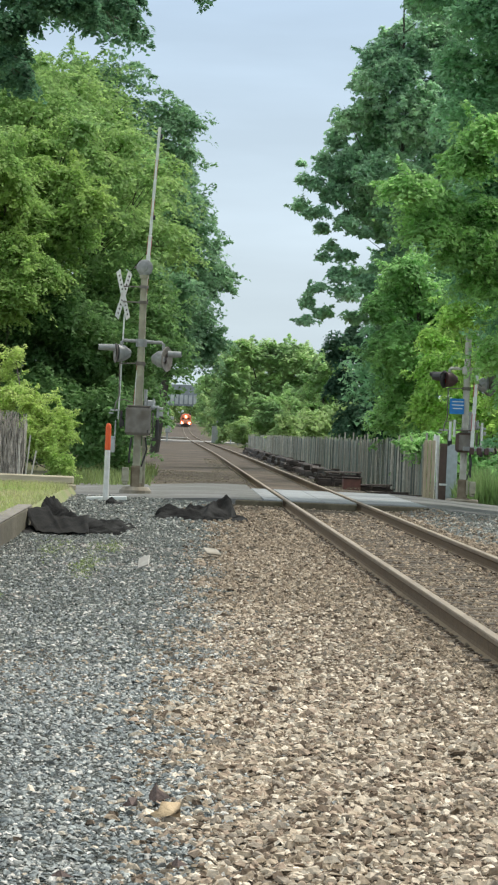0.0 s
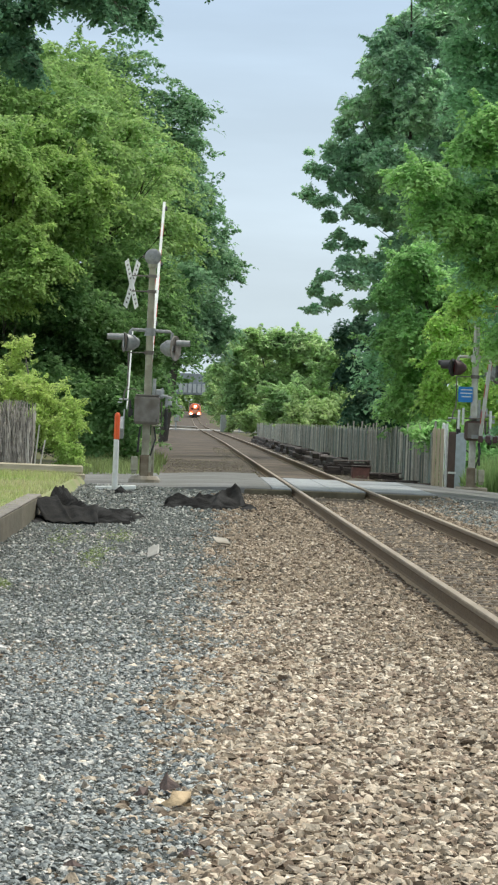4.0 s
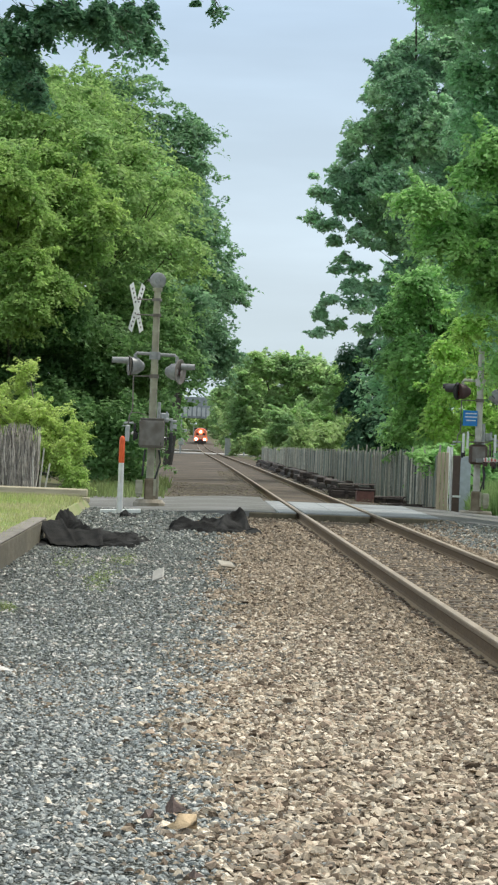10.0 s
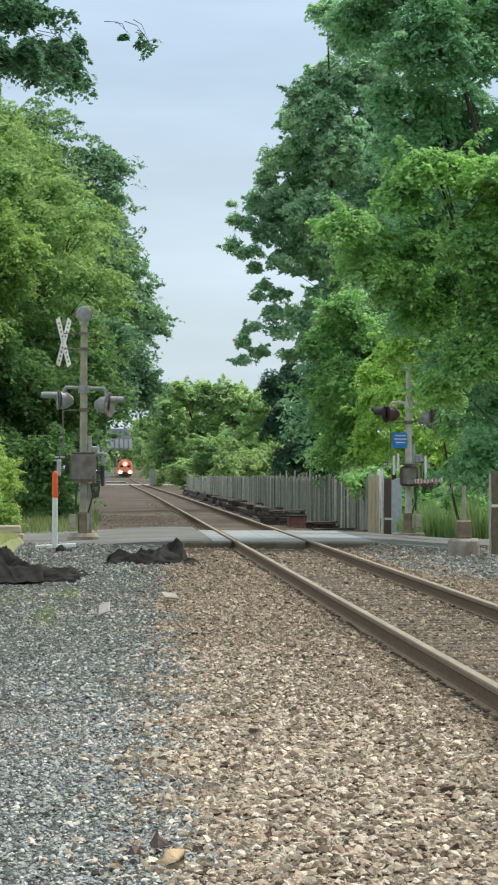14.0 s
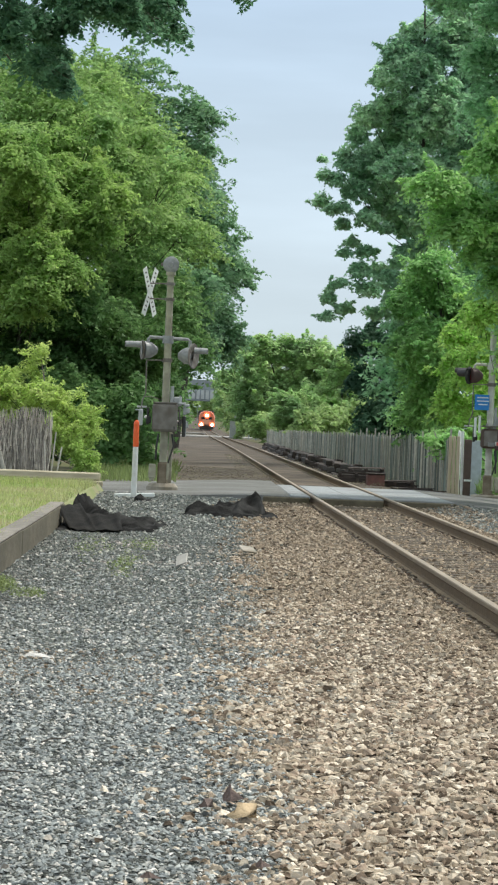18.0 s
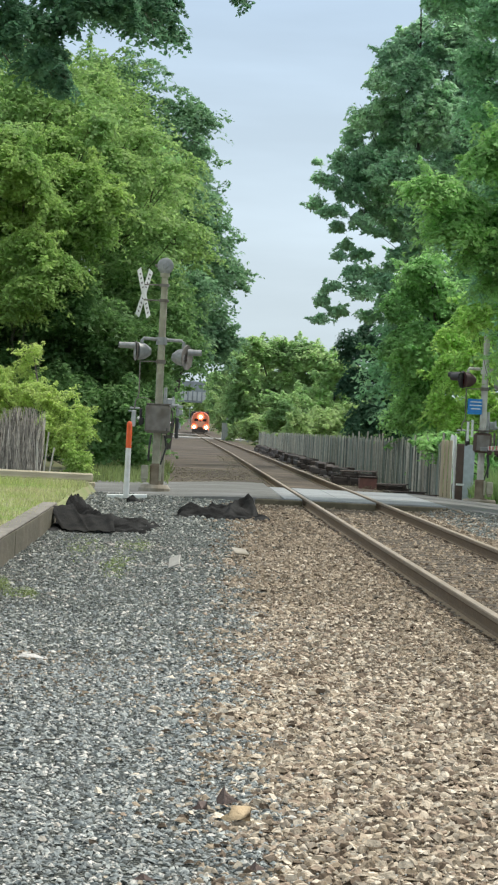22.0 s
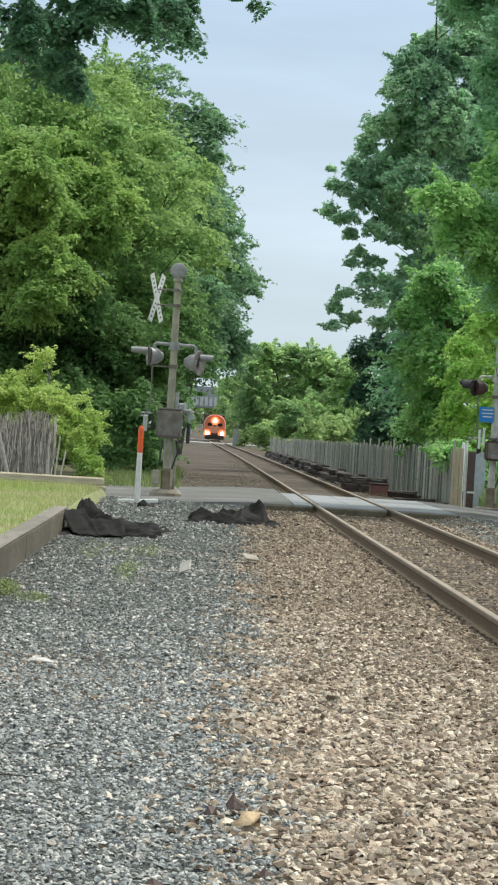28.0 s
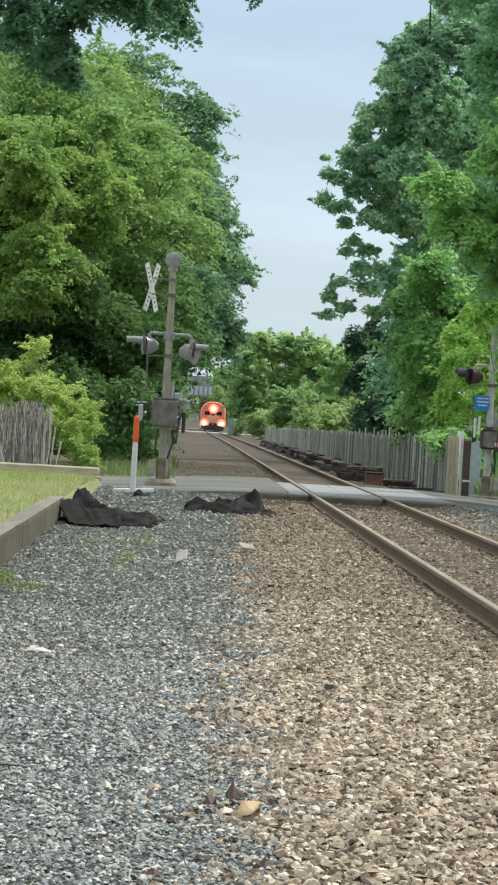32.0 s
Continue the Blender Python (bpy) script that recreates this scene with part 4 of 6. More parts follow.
    make_tree("bush", (-3.6, 81, -0.16), [(-4.41, 84, 2.43, 0.35, 0.55), (-4.08, 84, 3.1, 0.24, 0.2), (-4.01, 82, 2.0, 0.4, 0.36), (-3.4, 81, 1.95, 0.4, 0.3), (-2.85, 80.5, 1.55, 0.34, 0.34), (-3.0, 80, 0.9, 0.45, 0.45), (-2.6, 79.5, 0.5, 0.25, 0.3), (-4.49, 82, 1.7, 0.28, 0.28), (-4.9, 82, 2.1, 0.4, 0.5), (-3.5, 80.5, 1.2, 0.4, 0.5), (-2.5, 80, 1.15, 0.2, 0.16)],
        M_LEAF_BRIGHT, "yellow-green bush growing over an old fence", 560, 62, 0.18, 0.065, 25, trunk_r=0.04, category="bush", droop=0.6, shoots=0.35, plain=False)
    over = make_tree("tree", (-4.6, 27, 0.0), [(-3.6, 28, 6.8, 2.0, 1.2), (-1.6, 28, 7.6, 2.2, 1.1), (-5.5, 27, 7.5, 2.5, 2.0), (0.4, 27, 8.0, 1.6, 1.0)], M_LEAF_SPRAY, "leafy grey-green tree hanging over the path edge",
        260, 80, 0.4, 0.09, 26, trunk_r=0.04, droop=0.6, inner=0.5, plain=False)
    # lower part of the same crown, its shade put into darker leaves
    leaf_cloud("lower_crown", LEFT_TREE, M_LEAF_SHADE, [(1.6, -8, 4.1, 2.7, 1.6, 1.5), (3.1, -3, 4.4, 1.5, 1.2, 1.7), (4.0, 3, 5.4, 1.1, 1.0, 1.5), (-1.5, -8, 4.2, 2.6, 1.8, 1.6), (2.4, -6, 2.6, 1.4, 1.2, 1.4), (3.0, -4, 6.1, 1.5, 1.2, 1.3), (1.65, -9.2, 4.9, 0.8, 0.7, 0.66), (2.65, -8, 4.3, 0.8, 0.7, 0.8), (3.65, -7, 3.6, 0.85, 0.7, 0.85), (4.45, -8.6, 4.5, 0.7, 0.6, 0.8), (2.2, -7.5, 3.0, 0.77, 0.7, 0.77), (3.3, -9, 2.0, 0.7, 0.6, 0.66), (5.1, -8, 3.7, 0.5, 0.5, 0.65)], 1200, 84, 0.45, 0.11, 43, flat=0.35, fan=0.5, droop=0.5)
    spray = [(3.44, 1.8, 5.17, 0.2, 0.3, 0.12), (3.19, 3, 5.15, 0.13, 0.3, 0.1), (3.59, 4.2, 5.38, 0.13, 0.3, 0.12), (3.84, 2.4, 5.26, 0.12, 0.3, 0.13), (3.98, 3.6, 5.32, 0.16, 0.3, 0.14), (4.07, 1.8, 4.87, 0.03, 0.1, 0.1), (4.18, 3, 5.07, 0.04, 0.1, 0.08), (4.28, 4.2, 5.14, 0.03, 0.1, 0.08), (4.63, 2.4, 5.38, 0.06, 0.1, 0.04), (4.79, 3.6, 5.51, 0.07, 0.1, 0.04), (4.85, 1.8, 5.21, 0.03, 0.1, 0.02),
             (2.94, 3, 5.09, 0.21, 0.3, 0.21), (3.05, 4.2, 4.97, 0.18, 0.3, 0.16), (2.88, 2.4, 4.71, 0.17, 0.3, 0.14), (3.14, 3.6, 4.7, 0.14, 0.3, 0.08), (2.8, 1.8, 4.99, 0.15, 0.3, 0.25), (3.6, 2.5, 5.65, 0.6, 0.5, 0.16), (2.57, 1.8, 5.05, 0.13, 0.25, 0.11), (2.64, 3.0, 5.0, 0.12, 0.25, 0.09), (2.69, 4.2, 5.33, 0.14, 0.25, 0.1), (3.04, 2.4, 5.23, 0.11, 0.25, 0.07), (3.09, 3.6, 4.69, 0.13, 0.25, 0.1), (3.03, 1.8, 4.64, 0.12, 0.25, 0.09), (3.21, 3.0, 4.53, 0.08, 0.25, 0.07), (2.49, 4.2, 4.94, 0.08, 0.25, 0.05),
             (3.76, 1.8, 5.19, 0.11, 0.25, 0.08), (3.86, 3.0, 5.29, 0.1, 0.25, 0.09), (3.95, 4.2, 5.51, 0.12, 0.25, 0.1), (4.1, 2.4, 5.24, 0.09, 0.25, 0.08), (4.18, 3.6, 5.47, 0.07, 0.25, 0.07), (3.85, 1.8, 5.0, 0.04, 0.25, 0.07), (3.98, 3.0, 5.13, 0.04, 0.25, 0.08), (4.05, 4.2, 5.14, 0.02, 0.25, 0.09), (4.18, 2.4, 5.08, 0.03, 0.25, 0.09), (4.26, 3.6, 5.1, 0.02, 0.25, 0.06), (3.61, 1.8, 5.12, 0.11, 0.25, 0.11), (3.44, 3.0, 5.33, 0.12, 0.25, 0.1), (3.24, 4.2, 5.41, 0.13, 0.25, 0.13)]
    leaf_cloud("hanging_spray", over, M_LEAF_SPRAY, spray, 620, 46, 0.085, 0.052, 41, droop=0.9, inner=0.5, plain=False, shoots=0.05)
    twigs = Shape()
    rng = random.Random(14)
    for x, y, z, rx, ry, rz in spray:
        for _ in range(2):
            a = Vector((x - 0.5 * rx - rng.uniform(0.05, 0.3), y, z + 0.12 + rng.uniform(0, 0.12)))
            b = Vector((x + rng.uniform(-1, 1) * rx, y, z + rng.uniform(-0.6, 0.6) * rz))
            twigs.tube([tuple(a), tuple((a + b) / 2 + Vector((0, 0, 0.06))), tuple(b)], [0.004, 0.003, 0.0015], 4)
    for line in [[(2.43, 3.4, 5.1), (2.66, 3.4, 5.2), (2.92, 3.4, 5.33)], [(2.45, 3.4, 5.07), (2.59, 3.4, 4.89), (2.76, 3.4, 4.67)], [(2.42, 3.4, 5.26), (2.58, 3.4, 5.22), (2.77, 3.4, 4.9)]]:
        part("bough", Shape().tube([(line[0][0] - 0.9, line[0][1], line[0][2] - 0.1)] + line, [0.02, 0.014, 0.01, 0.004], 6), M_BARK, over)
    tagged(part("twig_work", twigs, M_BARK, over), kind="stuff")
    make_tree("tree", (8.6, 61, -0.1), [(4.45, 61.8, 6.25, 0.36, 0.16), (4.86, 63.0, 5.98, 0.46, 0.24), (5.52, 64.2, 5.8, 0.6, 0.27), (4.8, 62.4, 5.5, 0.3, 0.2), (6.13, 63.6, 5.89, 0.55, 0.26), (6.81, 61.8, 5.91, 0.48, 0.3), (5.63, 63.0, 5.19, 0.49, 0.33),
        (6.63, 64.2, 5.08, 0.55, 0.35), (7.07, 62.4, 4.5, 0.5, 0.32), (6.08, 63.6, 4.55, 0.44, 0.26), (6.66, 61.8, 3.61, 0.4, 0.25), (6.25, 63.0, 3.15, 0.33, 0.28), (7.2, 62.0, 7.2, 0.7, 0.35), (6.1, 62.6, 7.3, 0.5, 0.3), (5.5, 63.0, 6.9, 0.4, 0.25), (7.4, 62.4, 6.4, 0.6, 0.35), (7.5, 62.0, 5.2, 0.6, 0.4), (7.3, 62.0, 3.8, 0.5, 0.35),
        (7.4, 72, 4.8, 0.45, 0.35), (6.9, 72, 5.1, 0.5, 0.3), (7.66, 72, 2.7, 0.34, 0.5), (7.6, 72, 3.4, 0.34, 0.4)], M_LEAF_NEAR, "big green tree hanging over the road side", 1400, 84, 0.3, 0.09, 27, slim=0.5, trunk_r=0.09, flat=0.4, fan=0.5, droop=0.5)
    make_tree("tree", (9.4, 65, -0.1), [(6.5, 64.8, 10.1, 1.05, 1.0), (5.95, 66.0, 8.9, 0.8, 0.8), (7.1, 67.2, 8.3, 1.05, 1.28), (5.65, 65.4, 7.7, 0.5, 0.6), (7.5, 66.6, 6.1, 0.85, 1.26), (7.3, 64.8, 4.2, 0.78, 1.12), (6.95, 66.0, 3.6, 0.55, 0.6), (7.7, 67.2, 2.9, 0.7, 0.9), (6.15, 65.4, 6.65, 0.65, 0.56), (4.65, 66.6, 10.8, 0.24, 0.25), (5.2, 66.6, 10.6, 0.5, 0.5), (7.6, 65.0, 1.7, 0.7, 0.6),
        (7.9, 66, 10.5, 1.2, 1.4), (8.3, 66, 7.6, 1.2, 1.4), (8.2, 66, 4.8, 1.0, 1.4), (6.3, 66, 11.8, 1.4, 1.0), (5.6, 66, 5.6, 0.5, 0.5), (6.2, 66.5, 4.9, 0.6, 0.6)], M_LEAF_TEAL, "tall dark teal-green tree above the road side", 2100, 84, 0.36, 0.1, 36, slim=0.7, trunk_r=0.1, flat=0.5)
    make_tree("tree", (10.0, 129, -0.16), [(9.21, 126.8, 18.55, 0.98, 1.09), (8.26, 128.0, 19.55, 0.66, 0.62), (8.24, 129.2, 17.14, 0.89, 0.89), (7.16, 127.4, 16.22, 0.75, 0.75), (6.79, 128.6, 15.34, 0.67, 0.62), (7.83, 126.8, 15.09, 1.09, 1.09), (9.18, 128.0, 16.5, 1.21, 1.55), (10.55, 129.2, 17.81, 1.34, 2.01),
        (6.28, 127.4, 13.82, 0.7, 0.66), (7.58, 128.6, 13.6, 1.15, 1.11), (8.98, 126.8, 13.94, 1.31, 1.53), (10.6, 128.0, 14.57, 1.32, 2.21), (5.9, 129.2, 13.08, 0.53, 0.53), (5.48, 127.4, 11.96, 0.48, 0.44), (6.53, 128.6, 12.21, 0.84, 0.75), (7.99, 126.8, 11.7, 1.27, 0.98), (9.62, 128.0, 11.65, 1.32, 1.32),
        (4.6, 129.2, 12.08, 0.16, 0.16), (4.92, 127.4, 11.27, 0.44, 0.32), (4.64, 128.6, 10.39, 0.28, 0.28), (5.22, 126.8, 9.99, 0.44, 0.24), (5.94, 128.0, 10.85, 0.75, 0.55), (7.31, 129.2, 10.51, 1.03, 0.6), (8.55, 127.4, 10.01, 1.01, 0.79), (5.54, 128.6, 9.54, 0.28, 0.17), (6.37, 126.8, 9.69, 0.58, 0.26), (7.11, 128.0, 9.36, 0.5, 0.18),
        (5.87, 129.2, 8.88, 0.28, 0.18), (5.54, 127.4, 8.37, 0.22, 0.18), (6.47, 128.6, 8.5, 0.45, 0.16), (6.09, 126.8, 7.66, 0.5, 0.3), (5.4, 128.0, 7.14, 0.42, 0.22), (5.07, 129.2, 6.7, 0.23, 0.16), (4.88, 127.4, 5.87, 0.24, 0.12), (5.65, 128.6, 6.26, 0.42, 0.16), (6.45, 126.8, 6.98, 0.55, 0.36), (7.61, 128.0, 7.35, 0.79, 0.5), (7.07, 129.2, 6.08, 0.55, 0.25), (8.17, 127.4, 6.25, 0.79, 0.79), (8.4, 128, 8.6, 0.7, 0.5),
        (7.55, 128.8, 14.5, 0.8, 0.62), (7.48, 130.0, 12.82, 0.85, 0.49), (8.56, 131.2, 13.2, 0.86, 0.63), (6.38, 129.4, 11.6, 0.62, 0.45), (7.59, 130.6, 11.3, 0.86, 0.36), (6.75, 128.8, 10.06, 0.58, 0.2), (7.96, 130.0, 9.7, 0.81, 0.45), (8.54, 131.2, 8.66, 0.77, 0.54), (7.66, 129.4, 8.04, 0.36, 0.2), (7.12, 130.6, 7.78, 0.5, 0.27), (8.01, 128.8, 6.85, 0.76, 0.49), (8.57, 130.0, 16.02, 1.03, 0.81), (10.02, 131.2, 13.5, 1.04, 1.04), (8.64, 129.4, 11.04, 0.89, 0.67), (9.26, 130.6, 9.34, 0.9, 0.81)],
        M_LEAF_OAK, "tall blue-green oak behind the fence", 5200, 34, 0.22, 0.15, 28, slim=0.7, trunk_r=0.12, reach=(0.35, 1.1), inner=0.1, flat=0.7, shoots=0.12)
    make_tree("tree", (8.2, 101, -0.2), [(7.05, 98.8, 6.63, 0.61, 0.34), (6.6, 100.0, 6.18, 0.52, 0.42), (6.34, 101.2, 5.44, 0.42, 0.5), (7.28, 99.4, 5.68, 0.75, 0.69), (6.52, 100.6, 4.29, 0.56, 0.66), (7.0, 98.8, 4.02, 0.68, 0.85), (6.86, 100.0, 3.0, 0.6, 0.74), (6.66, 101.2, 2.09, 0.5, 0.56), (7.35, 99.4, 2.33, 0.62, 0.69), (8.0, 100, 3.6, 0.7, 0.9), (8.1, 100, 5.4, 0.7, 0.8), (8.2, 100, 1.9, 0.6, 0.7)],
        M_LEAF_MID, "bright green young tree behind the fence", 700, 84, 0.36, 0.115, 29, trunk_r=0.08, droop=0.5, fan=0.3)
    make_tree("tree", (9.6, 93, -0.2), [(8.17, 91.8, 5.5, 0.48, 0.29), (7.82, 93.0, 4.89, 0.42, 0.35), (7.48, 94.2, 4.39, 0.32, 0.3), (8.36, 92.4, 4.58, 0.48, 0.57), (7.38, 93.6, 3.4, 0.36, 0.5), (7.88, 91.8, 3.43, 0.57, 0.63), (7.19, 93.0, 2.35, 0.32, 0.46), (8.31, 94.2, 2.35, 0.58, 0.58), (7.6, 92.4, 1.74, 0.48, 0.38), (8.9, 93, 4.0, 0.6, 0.9), (9.0, 93, 5.4, 0.6, 0.4), (9.4, 93, 2.4, 0.8, 0.9)],
        M_LEAF_LIME, "lime-green tree behind the road mast", 520, 84, 0.33, 0.11, 34, trunk_r=0.03, droop=0.5, fan=0.3)
    make_tree("tree", (8.3, 78, -0.15), [(6.95, 75.4, 4.25, 0.36, 0.26), (6.65, 75.4, 4.65, 0.36, 0.28), (7.2, 75.4, 4.6, 0.36, 0.36), (6.45, 75.6, 4.3, 0.22, 0.18), (7.5, 75.6, 4.2, 0.3, 0.3), (7.6, 76.4, 3.5, 0.28, 0.4), (7.1, 76, 5.1, 0.4, 0.3), (7.8, 77, 2.5, 0.3, 0.5)], M_LEAF_LIME, "slim lime-green tree beside the road mast", 210, 84, 0.24, 0.085, 60, trunk_r=0.03, droop=0.6)
    make_tree("bush", (8.0, 86, -0.2), [(6.45, 85.6, 1.15, 0.36, 0.32), (7.0, 86, 1.3, 0.5, 0.4), (8.0, 88, 0.5, 0.8, 0.55), (8.9, 82, 0.6, 0.9, 0.9), (9.8, 84, 1.0, 1.0, 1.2)], M_LEAF_MID, "green roadside bush hanging over the fence end", 200, 80, 0.25, 0.1, 35, trunk_r=0.04, category="bush")
    make_tree("tree", (11.2, 180, -0.2), [(8.67, 178.8, 5.87, 0.74, 1.05), (9.79, 180.0, 6.57, 1.06, 0.93), (10.98, 181.2, 6.03, 0.94, 1.38), (9.1, 179.4, 4.04, 0.87, 1.05), (10.41, 180.6, 4.12, 1.25, 1.37), (9.77, 178.8, 2.21, 1.05, 1.05), (11.36, 180.0, 2.91, 1.12, 1.37), (11.4, 180, 1.4, 1.4, 1.2), (12.6, 182, 3.4, 1.6, 2.6)], M_LEAF_PINE, "dark evergreen tree behind the fence", 520, 80, 0.5, 0.19, 30, trunk_r=0.1, flat=0.8)
    make_tree("tree", (11.0, 252, -0.16), [(8.03, 248.8, 2.88, 1.89, 1.29), (10.45, 250.0, 2.78, 1.9, 1.29), (12.85, 251.2, 3.55, 1.47, 1.47), (13.89, 249.4, 2.29, 1.29, 1.03), (6.9, 250.6, 1.9, 1.0, 0.9), (11.95, 248.8, 1.77, 1.72, 0.77), (9.4, 251, 4.0, 1.0, 0.7), (14.4, 250, 3.4, 1.0, 1.2), (11.39, 250.8, 6.5, 1.1, 1.1), (11.16, 252.0, 5.22, 1.6, 1.3), (12.52, 253.2, 5.43, 1.2, 1.5), (13.26, 251.4, 4.44, 1.2, 1.2)], M_LEAF_SAPLING, "light green trees behind the far fence", 1100, 90, 0.5, 0.2, 31, up=1.2, trunk_r=0.12, shoots=0.25)
    make_tree("tree", (8.5, 332, -0.16), [(5.03, 328.8, 7.9, 1.47, 1.47), (7.1, 330.0, 9.16, 1.94, 1.48), (9.31, 331.2, 9.0, 2.06, 1.6), (11.83, 329.4, 8.8, 1.93, 1.48), (13.88, 330.6, 8.63, 1.48, 1.25), (6.01, 328.8, 5.11, 2.3, 2.27), (9.45, 330.0, 5.28, 2.73, 2.28), (12.92, 331.2, 5.16, 2.63, 2.29), (15.11, 329.4, 5.53, 1.7, 2.27), (4.6, 330.6, 4.46, 0.9, 1.8), (6.2, 328.8, 2.22, 1.4, 1.47)], M_LEAF_SAPLING, "light green far trees by the second crossing", 1500, 90, 0.8, 0.28, 32, up=1.2, trunk_r=0.2, shoots=0.2)
    make_tree("tree", (7.5, 422, -0.16), [(7.2, 420, 10.9, 2.17, 1.81), (5.9, 420, 4.3, 1.6, 2.9), (8.5, 425, 6.0, 3.0, 4.0)], M_LEAF_FAR, "far green trees along the railway", 200, 90, 1, 0.4, 33, trunk_r=0.2)

    # tall grass by the mast
    rs = np.random.default_rng(17)
    n = 5200
    root = np.stack([rs.uniform(7.0, 9.6, n), rs.uniform(77.5, 81.5, n), np.full(n, -0.15)], 1)
    tall = rs.uniform(0.4, 1.15, n) * (0.6 + 0.4 * np.sin(root[:, 0] * 3.1) ** 2)
    turn = rs.uniform(0, np.pi, n)
    wide = np.stack([np.cos(turn), np.sin(turn), 0 * turn], 1) * 0.012
    bow = rs.normal(0, 0.12, (n, 2))
    mid = root + np.stack([bow[:, 0] * 0.3, bow[:, 1] * 0.3, tall * 0.6], 1)
    tip = root + np.stack([bow[:, 0], bow[:, 1], tall], 1)
    blades = np.stack([root - wide, root + wide, mid + wide * 0.7, tip, mid - wide * 0.7], 1).reshape(-1, 3)
    tagged(new("tall_grass", mesh_of_arrays("tall_grass", blades, np.arange(n * 5).reshape(-1, 5), M_TALL)), "tall soft green grass beside the road mast", "grass", kind="stuff")
    n = 3600
    root = np.stack([rs.uniform(-2.6, -0.75, n) + 0.3 * np.sin(np.arange(n) * 0.37), 77 + 38 * rs.random(n), np.full(n, -0.08)], 1)
    tall = rs.uniform(0.12, 0.45, n)
    turn = rs.uniform(0, np.pi, n)
    wide = np.stack([np.cos(turn), np.sin(turn), 0 * turn], 1) * 0.03
    tip = root + np.stack([rs.normal(0, 0.1, n), rs.normal(0, 0.1, n), tall], 1)
    blades = np.stack([root - wide, root + wide, tip], 1).reshape(-1, 3)
    tagged(new("verge_grass", mesh_of_arrays("verge_grass", blades, np.arange(n * 3).reshape(-1, 3), M_WEED)), "dull green rough grass along the track verge", "grass", kind="stuff")
    make_tree("shrub", (8.4, 318, -0.16), [(6.6, 316, 1.2, 1.3, 1.6), (8.4, 318, 1.5, 1.6, 1.9), (11.0, 318, 1.6, 2.0, 2.2), (5.6, 345, 1.4, 1.0, 2.0)], M_LEAF_FAR, "light green hedge near the second crossing", 240, 70, 0.6, 0.26, 37, trunk_r=0.05, category="shrub")
    make_tree("bush", (8.0, 97, -0.2), [(7.5, 97, 0.8, 0.8, 1.1), (8.6, 98, 0.9, 1.0, 1.2), (9.8, 98, 1.0, 1.0, 1.4)], M_LEAF_MID, "leafy green bush behind the fence end", 160, 70, 0.3, 0.11, 38, trunk_r=0.04, category="bush")
    # second rows that close the view behind the nearer trees
    make_tree("tree", (-6.5, 136, -0.16), [(-6.0, 136, 5.0, 4.0, 4.0), (-3.2, 135, 4.5, 1.8, 3.6), (-8.5, 137, 11.0, 4.0, 4.0), (-4.0, 137, 11.5, 3.0, 3.6), (-11.5, 136, 6.0, 4.0, 5.0)],
        M_LEAF_MID, "leafy green tree standing in the second row", 520, 80, 0.9, 0.26, 51, trunk_r=0.22)
    make_tree("tree", (13.0, 150, -0.16), [(11.0, 150, 5.0, 2.8, 4.2), (14.5, 150, 6.0, 3.5, 5.0), (12.5, 151, 12.0, 3.2, 3.6), (15.5, 151, 14.0, 3.5, 3.5)],
        M_LEAF_TEAL, "dark green tree standing behind the oak", 520, 80, 0.9, 0.26, 52, trunk_r=0.22)
    make_tree("shrub", (10.0, 236, -0.16), [(7.8, 232, 1.4, 1.2, 1.5), (9.6, 236, 1.6, 1.8, 1.9), (12.0, 238, 1.6, 1.9, 1.9), (14.5, 240, 2.2, 2.0, 2.6)], M_LEAF_FAR, "light green undergrowth behind the far fence", 260, 80, 0.6, 0.24, 53, trunk_r=0.06, category="shrub")
    make_tree("tree", (-3.6, 300, -0.16), [(-3.4, 300, 6.0, 2.4, 3.6), (-2.6, 300, 2.2, 1.4, 2.4), (-5.4, 300, 8.0, 2.8, 5.0), (-2.3, 305, 9.5, 1.6, 2.4), (-1.8, 310, 5.2, 0.8, 1.4), (-1.2, 310, 8.2, 1.0, 1.2), (-2.0, 310, 3.0, 0.6, 1.2), (-0.5, 312, 9.4, 1.2, 1.0)], M_LEAF_DEEP, "green tree standing near the second crossing", 320, 80, 0.9, 0.32, 54, trunk_r=0.2)
    make_tree("tree", (-6.0, 430, -0.16), [(-6.0, 430, 6.0, 4.0, 6.0), (-3.4, 440, 4.0, 2.0, 4.0), (-3.6, 440, 10.0, 2.6, 3.6)], M_LEAF_MID, "far green tree past the second crossing", 260, 80, 1.1, 0.42, 55, trunk_r=0.2)
    make_tree("tree", (9.5, 560, -0.16), [(9.0, 560, 5.0, 3.4, 5.0), (7.0, 570, 4.0, 2.2, 4.0), (13.0, 560, 7.0, 4.0, 6.0)], M_LEAF_FAR, "far green tree on the railway curve", 220, 80, 1.3, 0.5, 56, trunk_r=0.2)
    make_tree("tree", (7.5, 762, 0.7), [(5.9, 760, 6.0, 1.4, 4.0), (7.2, 762, 10.0, 2.2, 5.0), (6.0, 768, 12.0, 1.2, 3.0), (8.4, 760, 5.0, 2.2, 4.0), (9.6, 765, 11.0, 2.4, 5.0)], M_LEAF_SAPLING, "far green tree before the road bridge", 240, 80, 1.1, 0.5, 59, trunk_r=0.2)
    bank = [(-60 + 7.5 * k, 1040 + 12 * (k % 3), 7.0 + 2.2 * ((k * 7) % 4) / 3, 6.5, 5.0, 5.0 + 2.0 * ((k * 5) % 3)) for k in range(18)]
